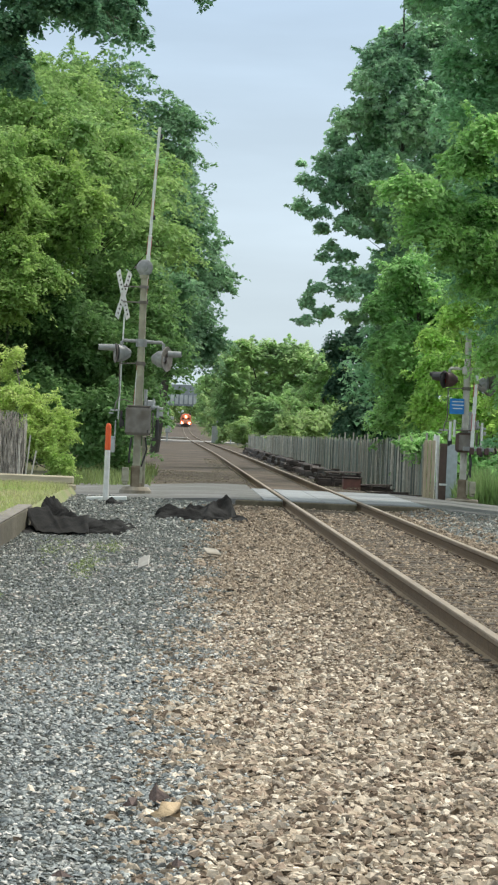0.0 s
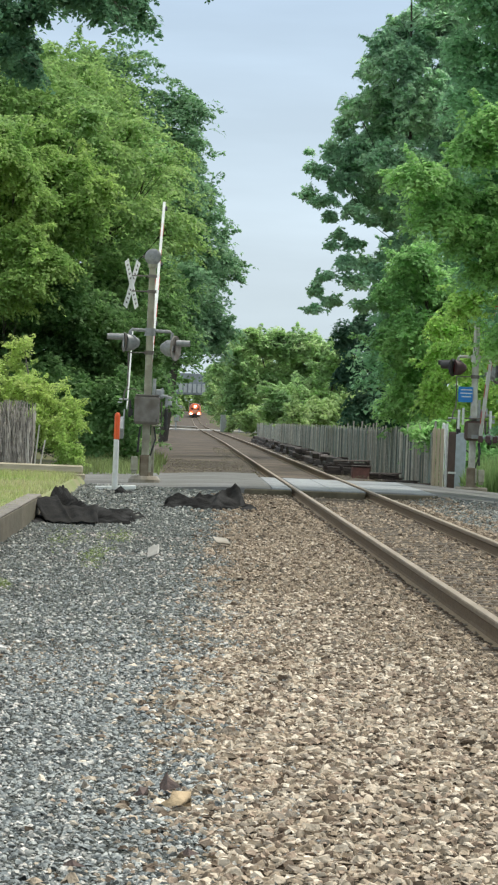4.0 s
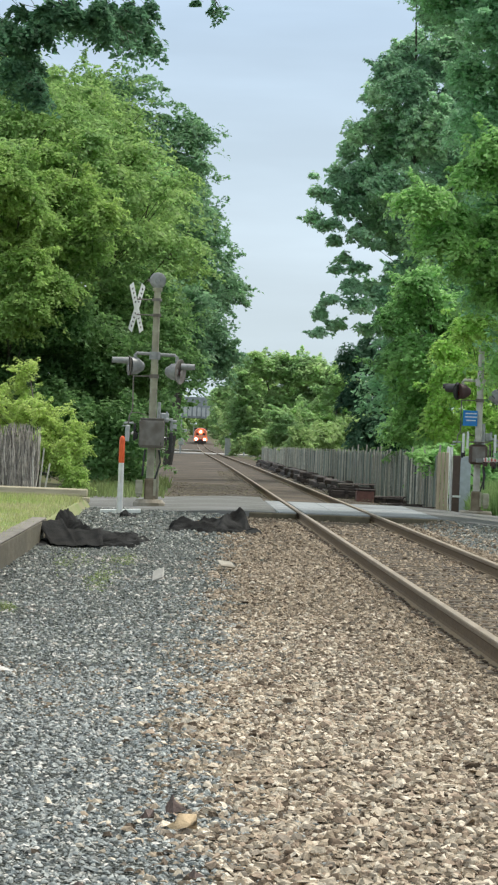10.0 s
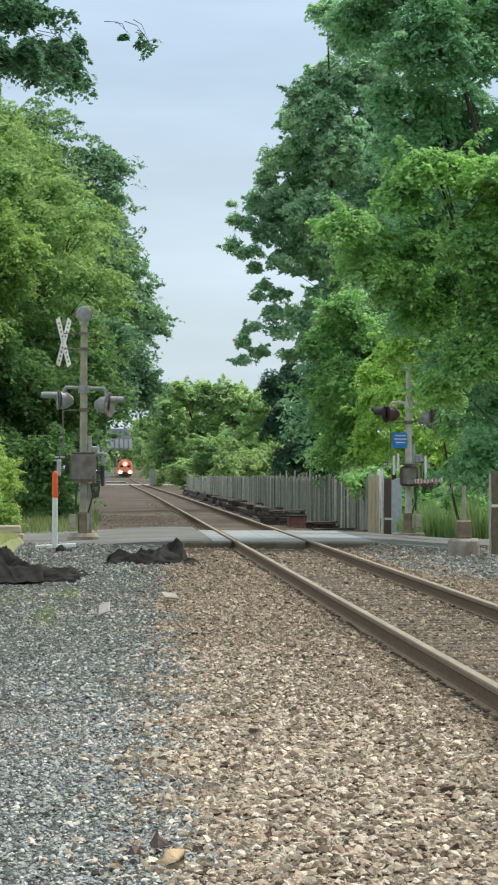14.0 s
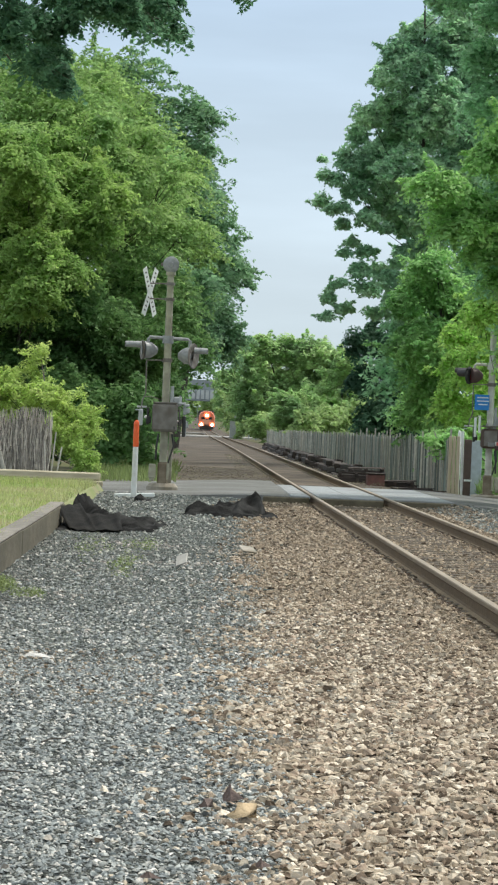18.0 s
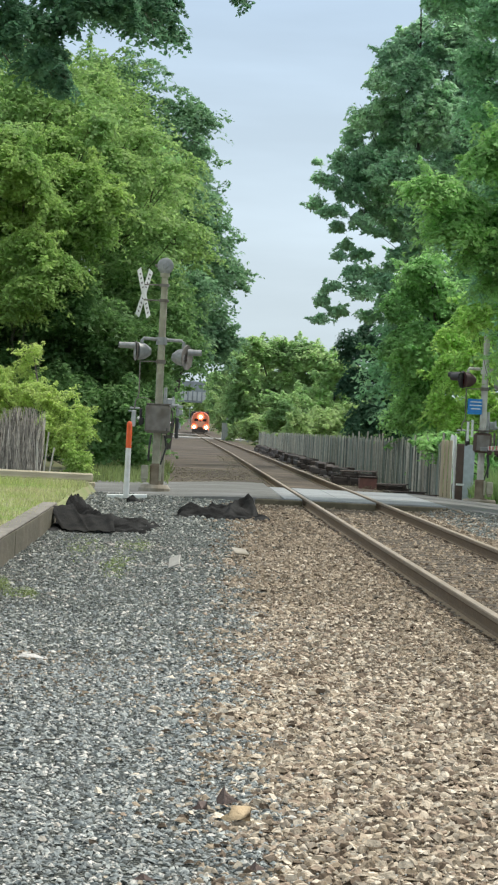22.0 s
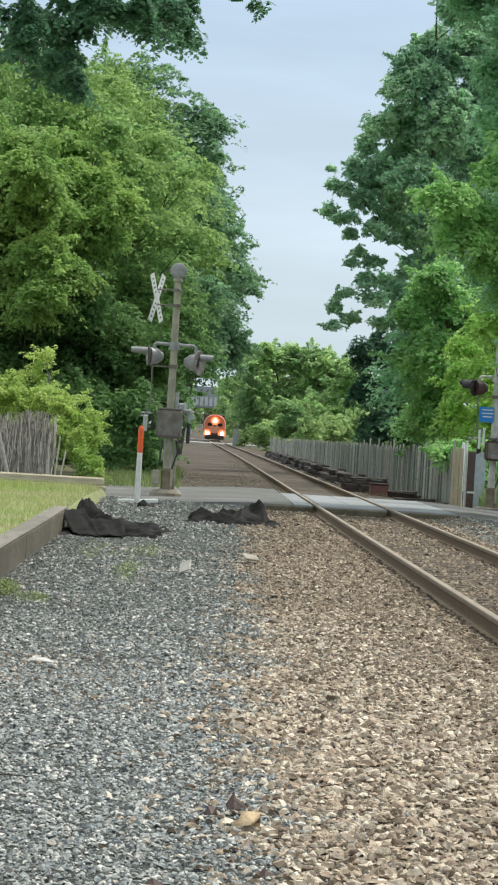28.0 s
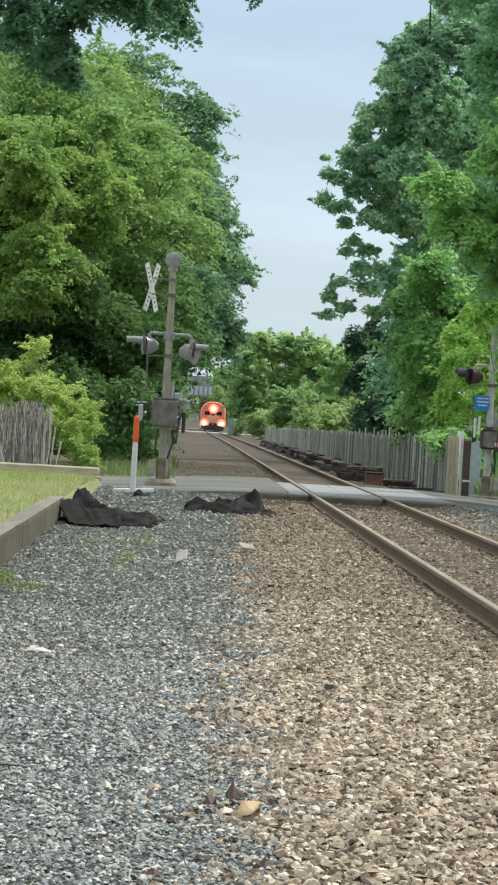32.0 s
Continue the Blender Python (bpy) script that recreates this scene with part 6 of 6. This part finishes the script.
def build_litter():
    cloth_heap("ground_cloth", pose(0.58, 53.8, 0.02), 1.72, 3.4, [(-0.62, 0.0, 0.19, 0.0, 0.2, 0.17, 0.3), (0.0, 0.2, 0.17, 0.26, 0.0, 0.2, 0.28), (0.27, 0.3, 0.33, 0.47, 0.2, 0.35, 0.17), (0.47, 0.2, 0.33, 0.68, -0.5, 0.12, 0.17), (0.27, 0.3, 0.32, 0.12, -0.6, 0.18, 0.16)], 1.3, "crumpled black fabric heap with a raised peak on gravel")
    heap = cloth_heap("ground_cloth", pose(-1.2, 46.9, 0.0), 1.75, 8.0, [(-0.6, -0.9, 0.27, -0.48, 0.7, 0.42, 0.2), (-0.48, 0.7, 0.42, -0.3, 1.4, 0.3, 0.16), (-0.4, 0.4, 0.28, -0.05, -0.8, 0.17, 0.17), (0.05, -1.3, 0.17, 0.26, -1.7, 0.22, 0.14), (0.26, -1.7, 0.22, 0.44, -2.1, 0.08, 0.13), (0.38, -0.9, 0.1, 0.68, -0.4, 0.09, 0.09)], 4.1, "crumpled black fabric sheets draped off the timber wall", folds=1.3)
    cloth_flap(heap, [(-1.9, 44.6, 0.285), (-1.62, 45.6, 0.3), (-1.28, 42.7, 0.035), (-1.66, 43.1, 0.035)], [(0.06, 0.0, 0.03, 0.07), (0.95, 0.0, 0.035, 0.06), (0.5, 0.1, 0.012, 0.12)], 0.02, "smooth grey-black sheet hanging off the wall")
    cloth_flap(heap, [(-1.55, 45.2, 0.17), (-1.05, 44.9, 0.19), (-0.96, 42.9, 0.035), (-1.36, 42.9, 0.035)], [(0.9, 0.05, 0.05, 0.1), (0.35, 0.1, 0.03, 0.12), (0.05, 0.0, 0.03, 0.08)], 0.03, "folded grey-black sheet on the gravel")
    cloth_heap("cloth_scrap", pose(-0.95, 59.4, 0.04), 0.36, 0.9, [(-0.06, 0, 0.11, 0.08, 0, 0.06, 0.14)], 7.7, "small black fabric scrap on the gravel")
    for x, y, w, d, turn, label in ((-0.14, 33.6, 0.13, 0.16, -22, "pale flat broken board on the gravel"), (0.58, 37.2, 0.17, 0.35, 8, "tan flat stone slab on the ballast")):
        ob = part("flat_slab", Shape().box((0, 0, 0.03), (w, d, 0.02), 0.006, pose(0, 0, 0.05 if x < 0 else 0.04, 42 if x < 0 else 8, -22 if x < 0 else 6, turn)), M_PAPER if x < 0 else M_CONCRETE)
        ob.matrix_basis = pose(x, y, 0.01)
        tagged(ob, label, "slab")
    shapes, faces = stone_shapes(4, 77)
    for k, (x, y, r, mat, label) in enumerate(((0.125, 12.74, 0.06, M_DARKROCK, "dark pointed stone among the gravel"), (0.165, 12.15, 0.062, M_TANROCK, "rounded ochre stone among the gravel"),
                                (-0.985, 19.78, 0.075, M_WHITEROCK, "flat whitish stone on the gravel"), (-0.175, 10.37, 0.036, M_DARKROCK, "small dark reddish stone on the gravel"), (0.2, 10.8, 0.032, M_DARKROCK, "small dark reddish stone at the ballast edge"),
                                (0.02, 12.4, 0.035, M_DARKROCK, "small dark reddish stone beside an ochre one"))):
        v = shapes[k % 4] * r * np.array([(0.9, 0.9, 1.0), (1.25, 0.9, 0.75), (1.4, 0.9, 0.24), (1.1, 1.0, 0.8)][min(k, 3)])
        v[:, 2] += r * (0.45 if k < 3 else 0.8)
        ob = new("stone", mesh_of_arrays("stone", v, faces, mat, smooth=(k == 1)))
        ob.matrix_basis = pose(x, y, 0.012)
        tagged(ob, label, "stone", "odd stones")


def build_twigs():
    for x, y, turn, long in ((-0.81, 13.2, -30, 0.22), (-0.66, 14.6, 40, 0.14), (0.55, 27.5, 70, 0.4), (0.9, 33.0, 100, 0.5), (0.2, 41.0, 80, 0.45)):
        ob = part("twig", Shape().tube([(-long / 2, 0, 0.03), (-long * 0.1, 0.02, 0.04), (long / 2, 0, 0.045)], [0.005, 0.004, 0.002], 5), M_BARK)
        ob.matrix_basis = pose(x, y, 0.012, 0, 0, turn)
        tagged(ob, "thin dark dry twig on the gravel", "twig", "dry twigs")


def build_vine_fence():
    fence = thing("old_fence", pose(-4.3, 78.5, 0.0), "old chain-link fence matted with dead grey vines", "fence")
    rng = random.Random(3)
    for x, lean in ((-0.95, 4), (-0.1, 0), (0.72, 5)):
        part("post", Shape().tube([(x, 0, -0.1), (x + 0.02 * lean, 0, 1.42)], 0.03, 8), M_POST, fence)
    vines = Shape()
    for _ in range(1200):
        x = rng.uniform(-2.4, 0.78)
        h = rng.uniform(0.5, 1.0) * (1.62 + 0.12 * math.sin(x * 2.3 + 1))
        low = rng.uniform(0, 0.6) * h
        y = rng.uniform(-0.08, 0.08)
        vines.tube([(x, y, low), (x + rng.uniform(-0.07, 0.07), y + rng.uniform(-0.04, 0.04), (h + low) * 0.5), (x + rng.uniform(-0.12, 0.12), y, h)], [0.013, 0.011, 0.005], 4, caps=False)
    part("dead_vines", vines, M_VINE, fence)
    lean = tagged(part("leaning_pole", Shape().tube([(-0.3, 0, 1.5), (0.1, 0, 0.1)], 0.05, 8).tube([(0.1, 0, 0.12), (0.13, 0, 0.02)], 0.05, 8), M_POST), "pale pole leaning against the old fence", "pole")
    lean.matrix_basis = pose(-4.62, 77.9, 0.0)
    for x, h in ((-3.55, 0.9), (-3.42, 1.15), (-3.3, 0.8), (-5.35, 0.7)):
        ob = tagged(part("stake", Shape().tube([(0, 0, 0), (0.05, 0, h)], 0.018, 6), M_POST), "thin pale stake by the old fence", "stake", "stakes by the old fence")
        ob.matrix_basis = pose(x, 77.6, 0.0, 0, rng.uniform(-6, 14), 0)


def build_right_fence():
    fence = thing("slatted_fence", pose(0, 0, 0), "long grey slatted chain-link fence along the railway", "fence")
    rng = random.Random(6)
    y = 84.0
    slat_meshes = {}
    while y < 290:
        top = 1.42 - 0.0012 * (y - 84)
        tall = top + rng.choice((0.0, 0.02, 0.05, 0.12, 0.2) if y < 130 else (0, 0.03))
        part("post", Shape().tube([(6.5, y, -0.2), (6.5 + rng.uniform(-0.02, 0.06), y, tall)], 0.028, 7), M_POST, fence)
        part("panel", Shape().box((6.56, y + 1.25, (top - 0.26) / 2), (0.02, 2.44, top + 0.02), 0.005), M_MESH, fence)
        count = 11 if y < 104 else 8 if y < 150 else 5 if y < 220 else 0
        for k in range(count):
            wide, mat = rng.choice((0.04, 0.06, 0.1, 0.16)), rng.choice((M_SLAT, M_POST, M_MESH, M_SLAT_DARK) if y < 94 else (M_MESH, M_MESH, M_SLAT_DARK, M_SLAT, M_POST) if y < 125 else (M_MESH, M_MESH, M_SLAT_DARK, M_SLAT))
            if (wide, mat.name) not in slat_meshes:
                slat_meshes[wide, mat.name] = Shape().box((0, 0, 0), (0.012, wide, 1.5), 0.003).mesh("slat", mat)
            slat = part("slat", slat_meshes[wide, mat.name], None, fence)
            lean = rng.gauss(0, 2.5) - (5 if 86 < y < 97 else 0)
            slat.matrix_basis = pose(6.53 - 0.004 * (k % 3), y + 0.12 + k * 2.4 / count + rng.uniform(-0.06, 0.06), (top - 0.2) / 2 + rng.uniform(-0.06, 0.05 if y > 100 else 0.1), lean, 0, 0) @ Matrix.Diagonal((1, 1, (top + 0.1) / 1.5, 1))
        y += 2.5
    # gate end by the road
    gate = thing("fence_gate", pose(6.75, 81.0, -0.1), "pale board gate with white posts beside the road", "gate")
    for k in range(3):
        part("board", Shape().box((-0.41 + k * 0.09, 0.5 - k * 0.1, 0.78), (0.085, 0.03, 1.5), 0.006), M_TAN, gate)
    part("gate_post", Shape().tube([(-0.12, 0, 0), (-0.16, 0, 1.66)], 0.04, 10), M_WHITE, gate)
    part("brown_panel", Shape().box((-0.02, -0.1, 0.75), (0.18, 0.12, 1.42), 0.01), M_BROWNBOX, gate, "dark brown panel with white stripe")
    part("white_stripe", Shape().box((0.0, -0.165, 0.45), (0.2, 0.006, 0.05), 0.002), M_WHITE, gate)
    part("sheet", Shape().box((0.2, -0.15, 0.74), (0.26, 0.03, 1.42), 0.006), M_SLATE, gate, "blue-grey sheet panel")
    part("capped_post", Shape().lathe([(0.0, 0), (0.04, 0), (0.04, 1.62), (0.03, 1.66), (0.0, 1.68)], 14, pose(-0.2, 0.4, 0)), M_WHITE, gate, "white capped post", smooth=True)
    stump = thing("cut_post", pose(6.25, 58.8, -0.06), "short grey post on a round concrete base", "post")
    part("base", Shape().lathe([(0.0, -0.1), (0.29, -0.1), (0.285, 0.32), (0.25, 0.37), (0.0, 0.37)], 18), M_CONCRETE, stump)
    part("box", Shape().box((0, 0, 0.53), (0.27, 0.26, 0.34), 0.03), M_JUNCTION, stump)
    part("pole", Shape().tube([(0, 0, 0.6), (0, 0, 1.32)], 0.038, 10), M_POLE, stump)
    board = thing("trail_board", pose(6.84, 58.6, -0.02), "narrow brown board with pale post and white stripe", "sign board")
    part("side_post", Shape().tube([(-0.14, 0, 0), (-0.14, 0, 1.5)], 0.022, 8), M_POST, board)
    part("plate", Shape().box((0.06, 0, 0.8), (0.34, 0.04, 1.5), 0.008), M_TIMBER, board)
    part("white_stripe", Shape().box((0.06, -0.024, 0.92), (0.34, 0.006, 0.05), 0.002), M_WHITE, board)


def build_tie_piles():
    rng = random.Random(9)
    for x, y, rows, turn in ((6.0, 79.6, 1, 3), (5.8, 82.5, 1, -2), (5.75, 86.0, 1, 4), (5.5, 89.2, 2, -4), (4.6, 92.0, 3, -5), (4.95, 94.6, 4, 3), (5.0, 97.2, 3, 4)):
        pile = thing("pallet_stack", pose(x, y, -0.1, 0, 0, turn), "stack of dark broken wooden pallets and ties beside the track", "pallet stack", "stacks of dark timber")
        z = 0.0
        for r in range(rows):
            slip, swing = rng.uniform(-0.06, 0.06), rng.uniform(-5, 5)
            m = pose(slip, 0, z, rng.uniform(-1.5, 1.5), rng.uniform(-2, 2), swing)
            for k in (-1, 0, 1):
                part("stringer", Shape().box((k * 0.46, 0, 0.05), (0.09, 1.2, 0.1), 0.012, m), M_OLDTIE, pile)
            for k in range(5):
                if rng.random() < 0.9:
                    part("deck_board", Shape().box((rng.uniform(-0.03, 0.03), -0.5 + k * 0.25, 0.112), (1.06, 0.14, 0.024), 0.006, m), M_OLDTIE, pile)
            z += 0.128
        part("rubble", Shape().box((0, 0, z * 0.42), (1.0, 1.1, z * 0.84), 0.05, pose(0, 0, 0, 1, 1, 3)), M_OLDTIE, pile, "dark broken timber filling")
    y = 100.0
    while y < 215:
        pile = thing("tie_pile", pose(4.95 + rng.uniform(-0.1, 0.1), y, -0.12, 0, 0, rng.uniform(-3, 3)), "low untidy pile of dark old railway ties", "tie pile", "piles of old ties")
        for r in range(3):
            for k in range(3 - r + rng.choice((0, 1))):
                part("tie", Shape().box((0, 0, 0), (0.23, rng.uniform(2.0, 2.7), 0.17), 0.02, pose(-0.42 + k * 0.28 + r * 0.12 + rng.uniform(-0.04, 0.04), rng.uniform(-0.4, 0.4), 0.09 + r * 0.165, rng.uniform(-1.5, 1.5), rng.uniform(-5, 5), rng.uniform(-5, 5))), M_OLDTIE, pile)
        y += rng.uniform(2.4, 3.6) * (1 if y < 150 else 1.6)
    crate = thing("rusty_bin", pose(4.88, 88.2, -0.08), "faded red-brown box among dark pallets", "box")
    part("body", Shape().box((0, 0, 0.19), (0.46, 0.8, 0.38), 0.02), material("faded_red_paint", (0.17, 0.075, 0.06), (0.115, 0.055, 0.045), scale=9.0, bump=0.2), crate)
    part("rim", Shape().box((0, 0, 0.41), (0.49, 0.84, 0.03), 0.008), M_OLDTIE, crate)


def build_far_end():
    s = Shape().box((3.0, 366, 0.06), (60, 7, 0.2), 0.05)
    tagged(part("far_road", s, M_FARWHITE), "pale road over the far level crossing", "road", kind="structure")
    far = thing("far_signal", pose(-0.9, 352, 0.0), "small silver crossing mast far down the track", "crossing signal", "crossing signals")
    part("pole", Shape().tube([(0, 0, 0), (0, 0, 3.6)], 0.09, 8), M_GALV, far)
    part("case", Shape().box((0.05, 0, 1.3), (0.6, 0.5, 0.7), 0.05), M_GALV, far)
    part("lamp_bar", Shape().box((0, 0, 2.5), (1.3, 0.25, 0.35), 0.05), M_GALV, far)
    part("crossbuck", Shape().box((0, 0, 3.2), (0.1, 1.1, 0.2), 0.02, pose(0, 0, 0)), M_WHITE, far)
    far2 = copy_thing(far, pose(-1.85, 358, 0.0))
    house = thing("relay_cabinet", pose(4.15, 346, 0.0), "dull grey relay cabinet beside the track", "cabinet")
    part("body", Shape().box((0, 0, 0.95), (0.66, 1.2, 1.9), 0.04), M_GALV, house)
    part("roof", Shape().box((0, 0, 1.945), (0.84, 1.35, 0.09), 0.03), M_GALV, house)
    part("vent", Shape().tube([(0.2, 0, 1.95), (0.2, 0, 2.4)], 0.09, 8), M_GALV, house)
    for x, y, h in ((5.75, 340, 1.1), (6.3, 330, 3.0), (1.0, 900, 6)):
        ob = tagged(part("thin_post", Shape().tube([(0, 0, 0), (0, 0, h)], 0.07, 8), M_GALV), "thin pale post beside the far track", "post", "far posts")
        ob.matrix_basis = pose(x, y, 0.0)
    low = thing("low_wall", pose(-3.2, 378, 0.0), "low pale wall beyond the far crossing", "wall")
    part("face", Shape().box((0, 0, 0.15), (9, 0.4, 0.4), 0.05), M_CONCRETE, low)
    part("coping", Shape().box((0, 0, 0.38), (9.2, 0.5, 0.08), 0.03), M_FARWHITE, low)
    bridge = thing("overpass", pose(3.0, 950, 0.0), "pale grey road bridge crossing over the railway", "bridge")
    part("deck", Shape().box((0, 0, 8.2), (80, 9, 0.5), 0.1), M_BRIDGE, bridge)
    for k in range(60):
        part("girder_panel", Shape().box((-39.2 + k * 1.33, -4.6, 9.8), (0.95, 0.2, 2.6), 0.05), M_BRIDGE_PALE, bridge)
    part("girder_web", Shape().box((0, -4.4, 9.8), (80, 0.15, 2.7), 0.05), M_BRIDGE, bridge)
    part("screen", Shape().box((0, -4.4, 12.6), (80, 0.1, 3.0), 0.03), M_BRIDGE, bridge, "grey screen fence above the girder")
    for x in (-12, 12):
        part("pier", Shape().box((x, 0, 4.0), (1.6, 7, 8.0), 0.2), M_CONCRETE, bridge)


# ---- train ----
def build_train():
    loco = thing("locomotive", pose(track_x(878), 878, 0.184 + track_z(878)), "orange diesel locomotive coming head-on with lit lamps", "locomotive")
    half = [(1.42, 0.95), (1.46, 1.2), (1.46, 2.35), (1.38, 2.7), (1.14, 3.1), (0.74, 3.36), (0.3, 3.46)]
    outline = half + [(-x, z) for x, z in reversed(half)]
    body = Shape()
    n = len(outline)
    stations = [(0.0, 0.90, 0.97), (0.35, 0.97, 1.0), (0.9, 1.0, 1.0), (17.0, 1.0, 1.0)]
    for y, sx, sz in stations:
        body.v += [(x * sx, y, 0.95 + (z - 0.95) * sz) for x, z in outline]
    for i in range(len(stations) - 1):
        for j in range(n):
            a, b = i * n + j, i * n + (j + 1) % n
            body.f.append((a, b, b + n, a + n))
    body.f += [tuple(range(n))[::-1], tuple(range(3 * n, 4 * n))]
    part("body", body, M_LOCO, loco)
    part("nose_panel", Shape().box((0, -0.03, 1.45), (1.5, 0.06, 0.9), 0.03), M_LOCO_PALE, loco)
    for x in (-0.68, 0.68):
        part("windscreen", Shape().box((x, -0.035, 2.12), (0.62, 0.06, 0.42), 0.05), M_GLASS_DARK, loco, "dark cab window")
    part("centre_window", Shape().box((0, -0.035, 2.0), (0.26, 0.06, 0.26), 0.04), M_GLASS_DARK, loco)
    part("pilot", Shape().box((0, -0.02, 0.45), (2.6, 0.2, 0.6), 0.06), M_LOCO_DARK, loco, "sooty pilot plate")
    part("coupler", Shape().box((0, -0.45, 0.75), (0.3, 0.6, 0.3), 0.06), M_LOCO_DARK, loco)
    part("underframe", Shape().box((0, 8.8, 0.78), (2.5, 16.2, 0.5), 0.05), M_LOCO_DARK, loco)
    for y in (2.8, 14.0):
        truck = part("truck", Shape().box((0, y, 0.55), (2.3, 3.4, 0.5), 0.08), M_LOCO_DARK, loco)
        for dy in (-1.1, 1.1):
            for x in (-0.75, 0.75):
                part("wheel", Shape().lathe([(0.0, -0.06), (0.46, -0.06), (0.46, 0.06), (0.0, 0.06)], 18, pose(x, y + dy, 0.462, 0, 90, 0)), M_LOCO_DARK, truck)
    for x, z, r, name in ((0, 2.64, 0.24, "headlight"), (-0.98, 0.95, 0.22, "ditch_light"), (0.98, 0.95, 0.22, "ditch_light")):
        lamp = part(name, Shape().lathe([(0.0, 0.06), (r, 0.06), (r * 0.95, 0.0), (0.0, 0.0)], 18, pose(x, -0.09, z, 90, 0, 0)), M_LIGHT, loco, "bright lit lamp")
        # ring added round each lamp to show its glow, no real fitting
        part("bowl", Shape().lathe([(r * 1.02, 0.05), (r * 2.3, 0.03), (r * 2.3, 0.0), (r, 0.0)], 18, pose(x, -0.06, z, 90, 0, 0)), M_HALO, lamp)
    for z in (0.95, 1.15):
        part("handrail", Shape().tube([(-1.2, -0.25, z + 0.1), (1.2, -0.25, z + 0.1)], 0.025, 6), M_LOCO_PALE, loco)
    for k in range(3):
        car = thing_part("wagon", loco)
        car["label"] = "dark following freight wagon"
        part("wagon_body", Shape().box((0, 26.0 + k * 15, 2.3), (2.9, 13.6, 2.6), 0.1), M_LOCO_DARK, car)
    return loco


build_left_side()
build_litter()
build_twigs()
build_vine_fence()
build_right_fence()
build_tie_piles()
build_far_end()
LOCO = build_train()


# ---- what moves ----
def motions():
    walk(LOCO, [(t, pose(track_x(878 - 15.6 * t), 878 - 15.6 * t, 0.184 + track_z(878 - 15.6 * t))) for t in range(0, 33, 2)])
    fall = [(0, 0), (0.8, 1.5), (1.4, 4), (2, 10), (3, 26), (3.5, 34), (4.5, 47), (5.5, 58.5), (6, 63.5), (7, 73.4), (8, 80), (8.6, 84.5), (9.2, 88), (9.8, 89.5), (32, 89.5)]
    walk(LEFT_ARM, [(t, pose(-0.1 + 0.17 * a / 90, 0.3, 1.4, -a, 2.6 - 2.6 * a / 90, -1.7 * a / 90)) for t, a in fall])
    walk(WALK_ARM, [(t, pose(-0.42, 0.12, 1.53, -a, 1.0, 0)) for t, a in fall])
    walk(RIGHT_ARM, [(t, pose(0.15, -0.3, 1.35, a, 1.5 - a / 60, 0)) for t, a in fall])


motions()
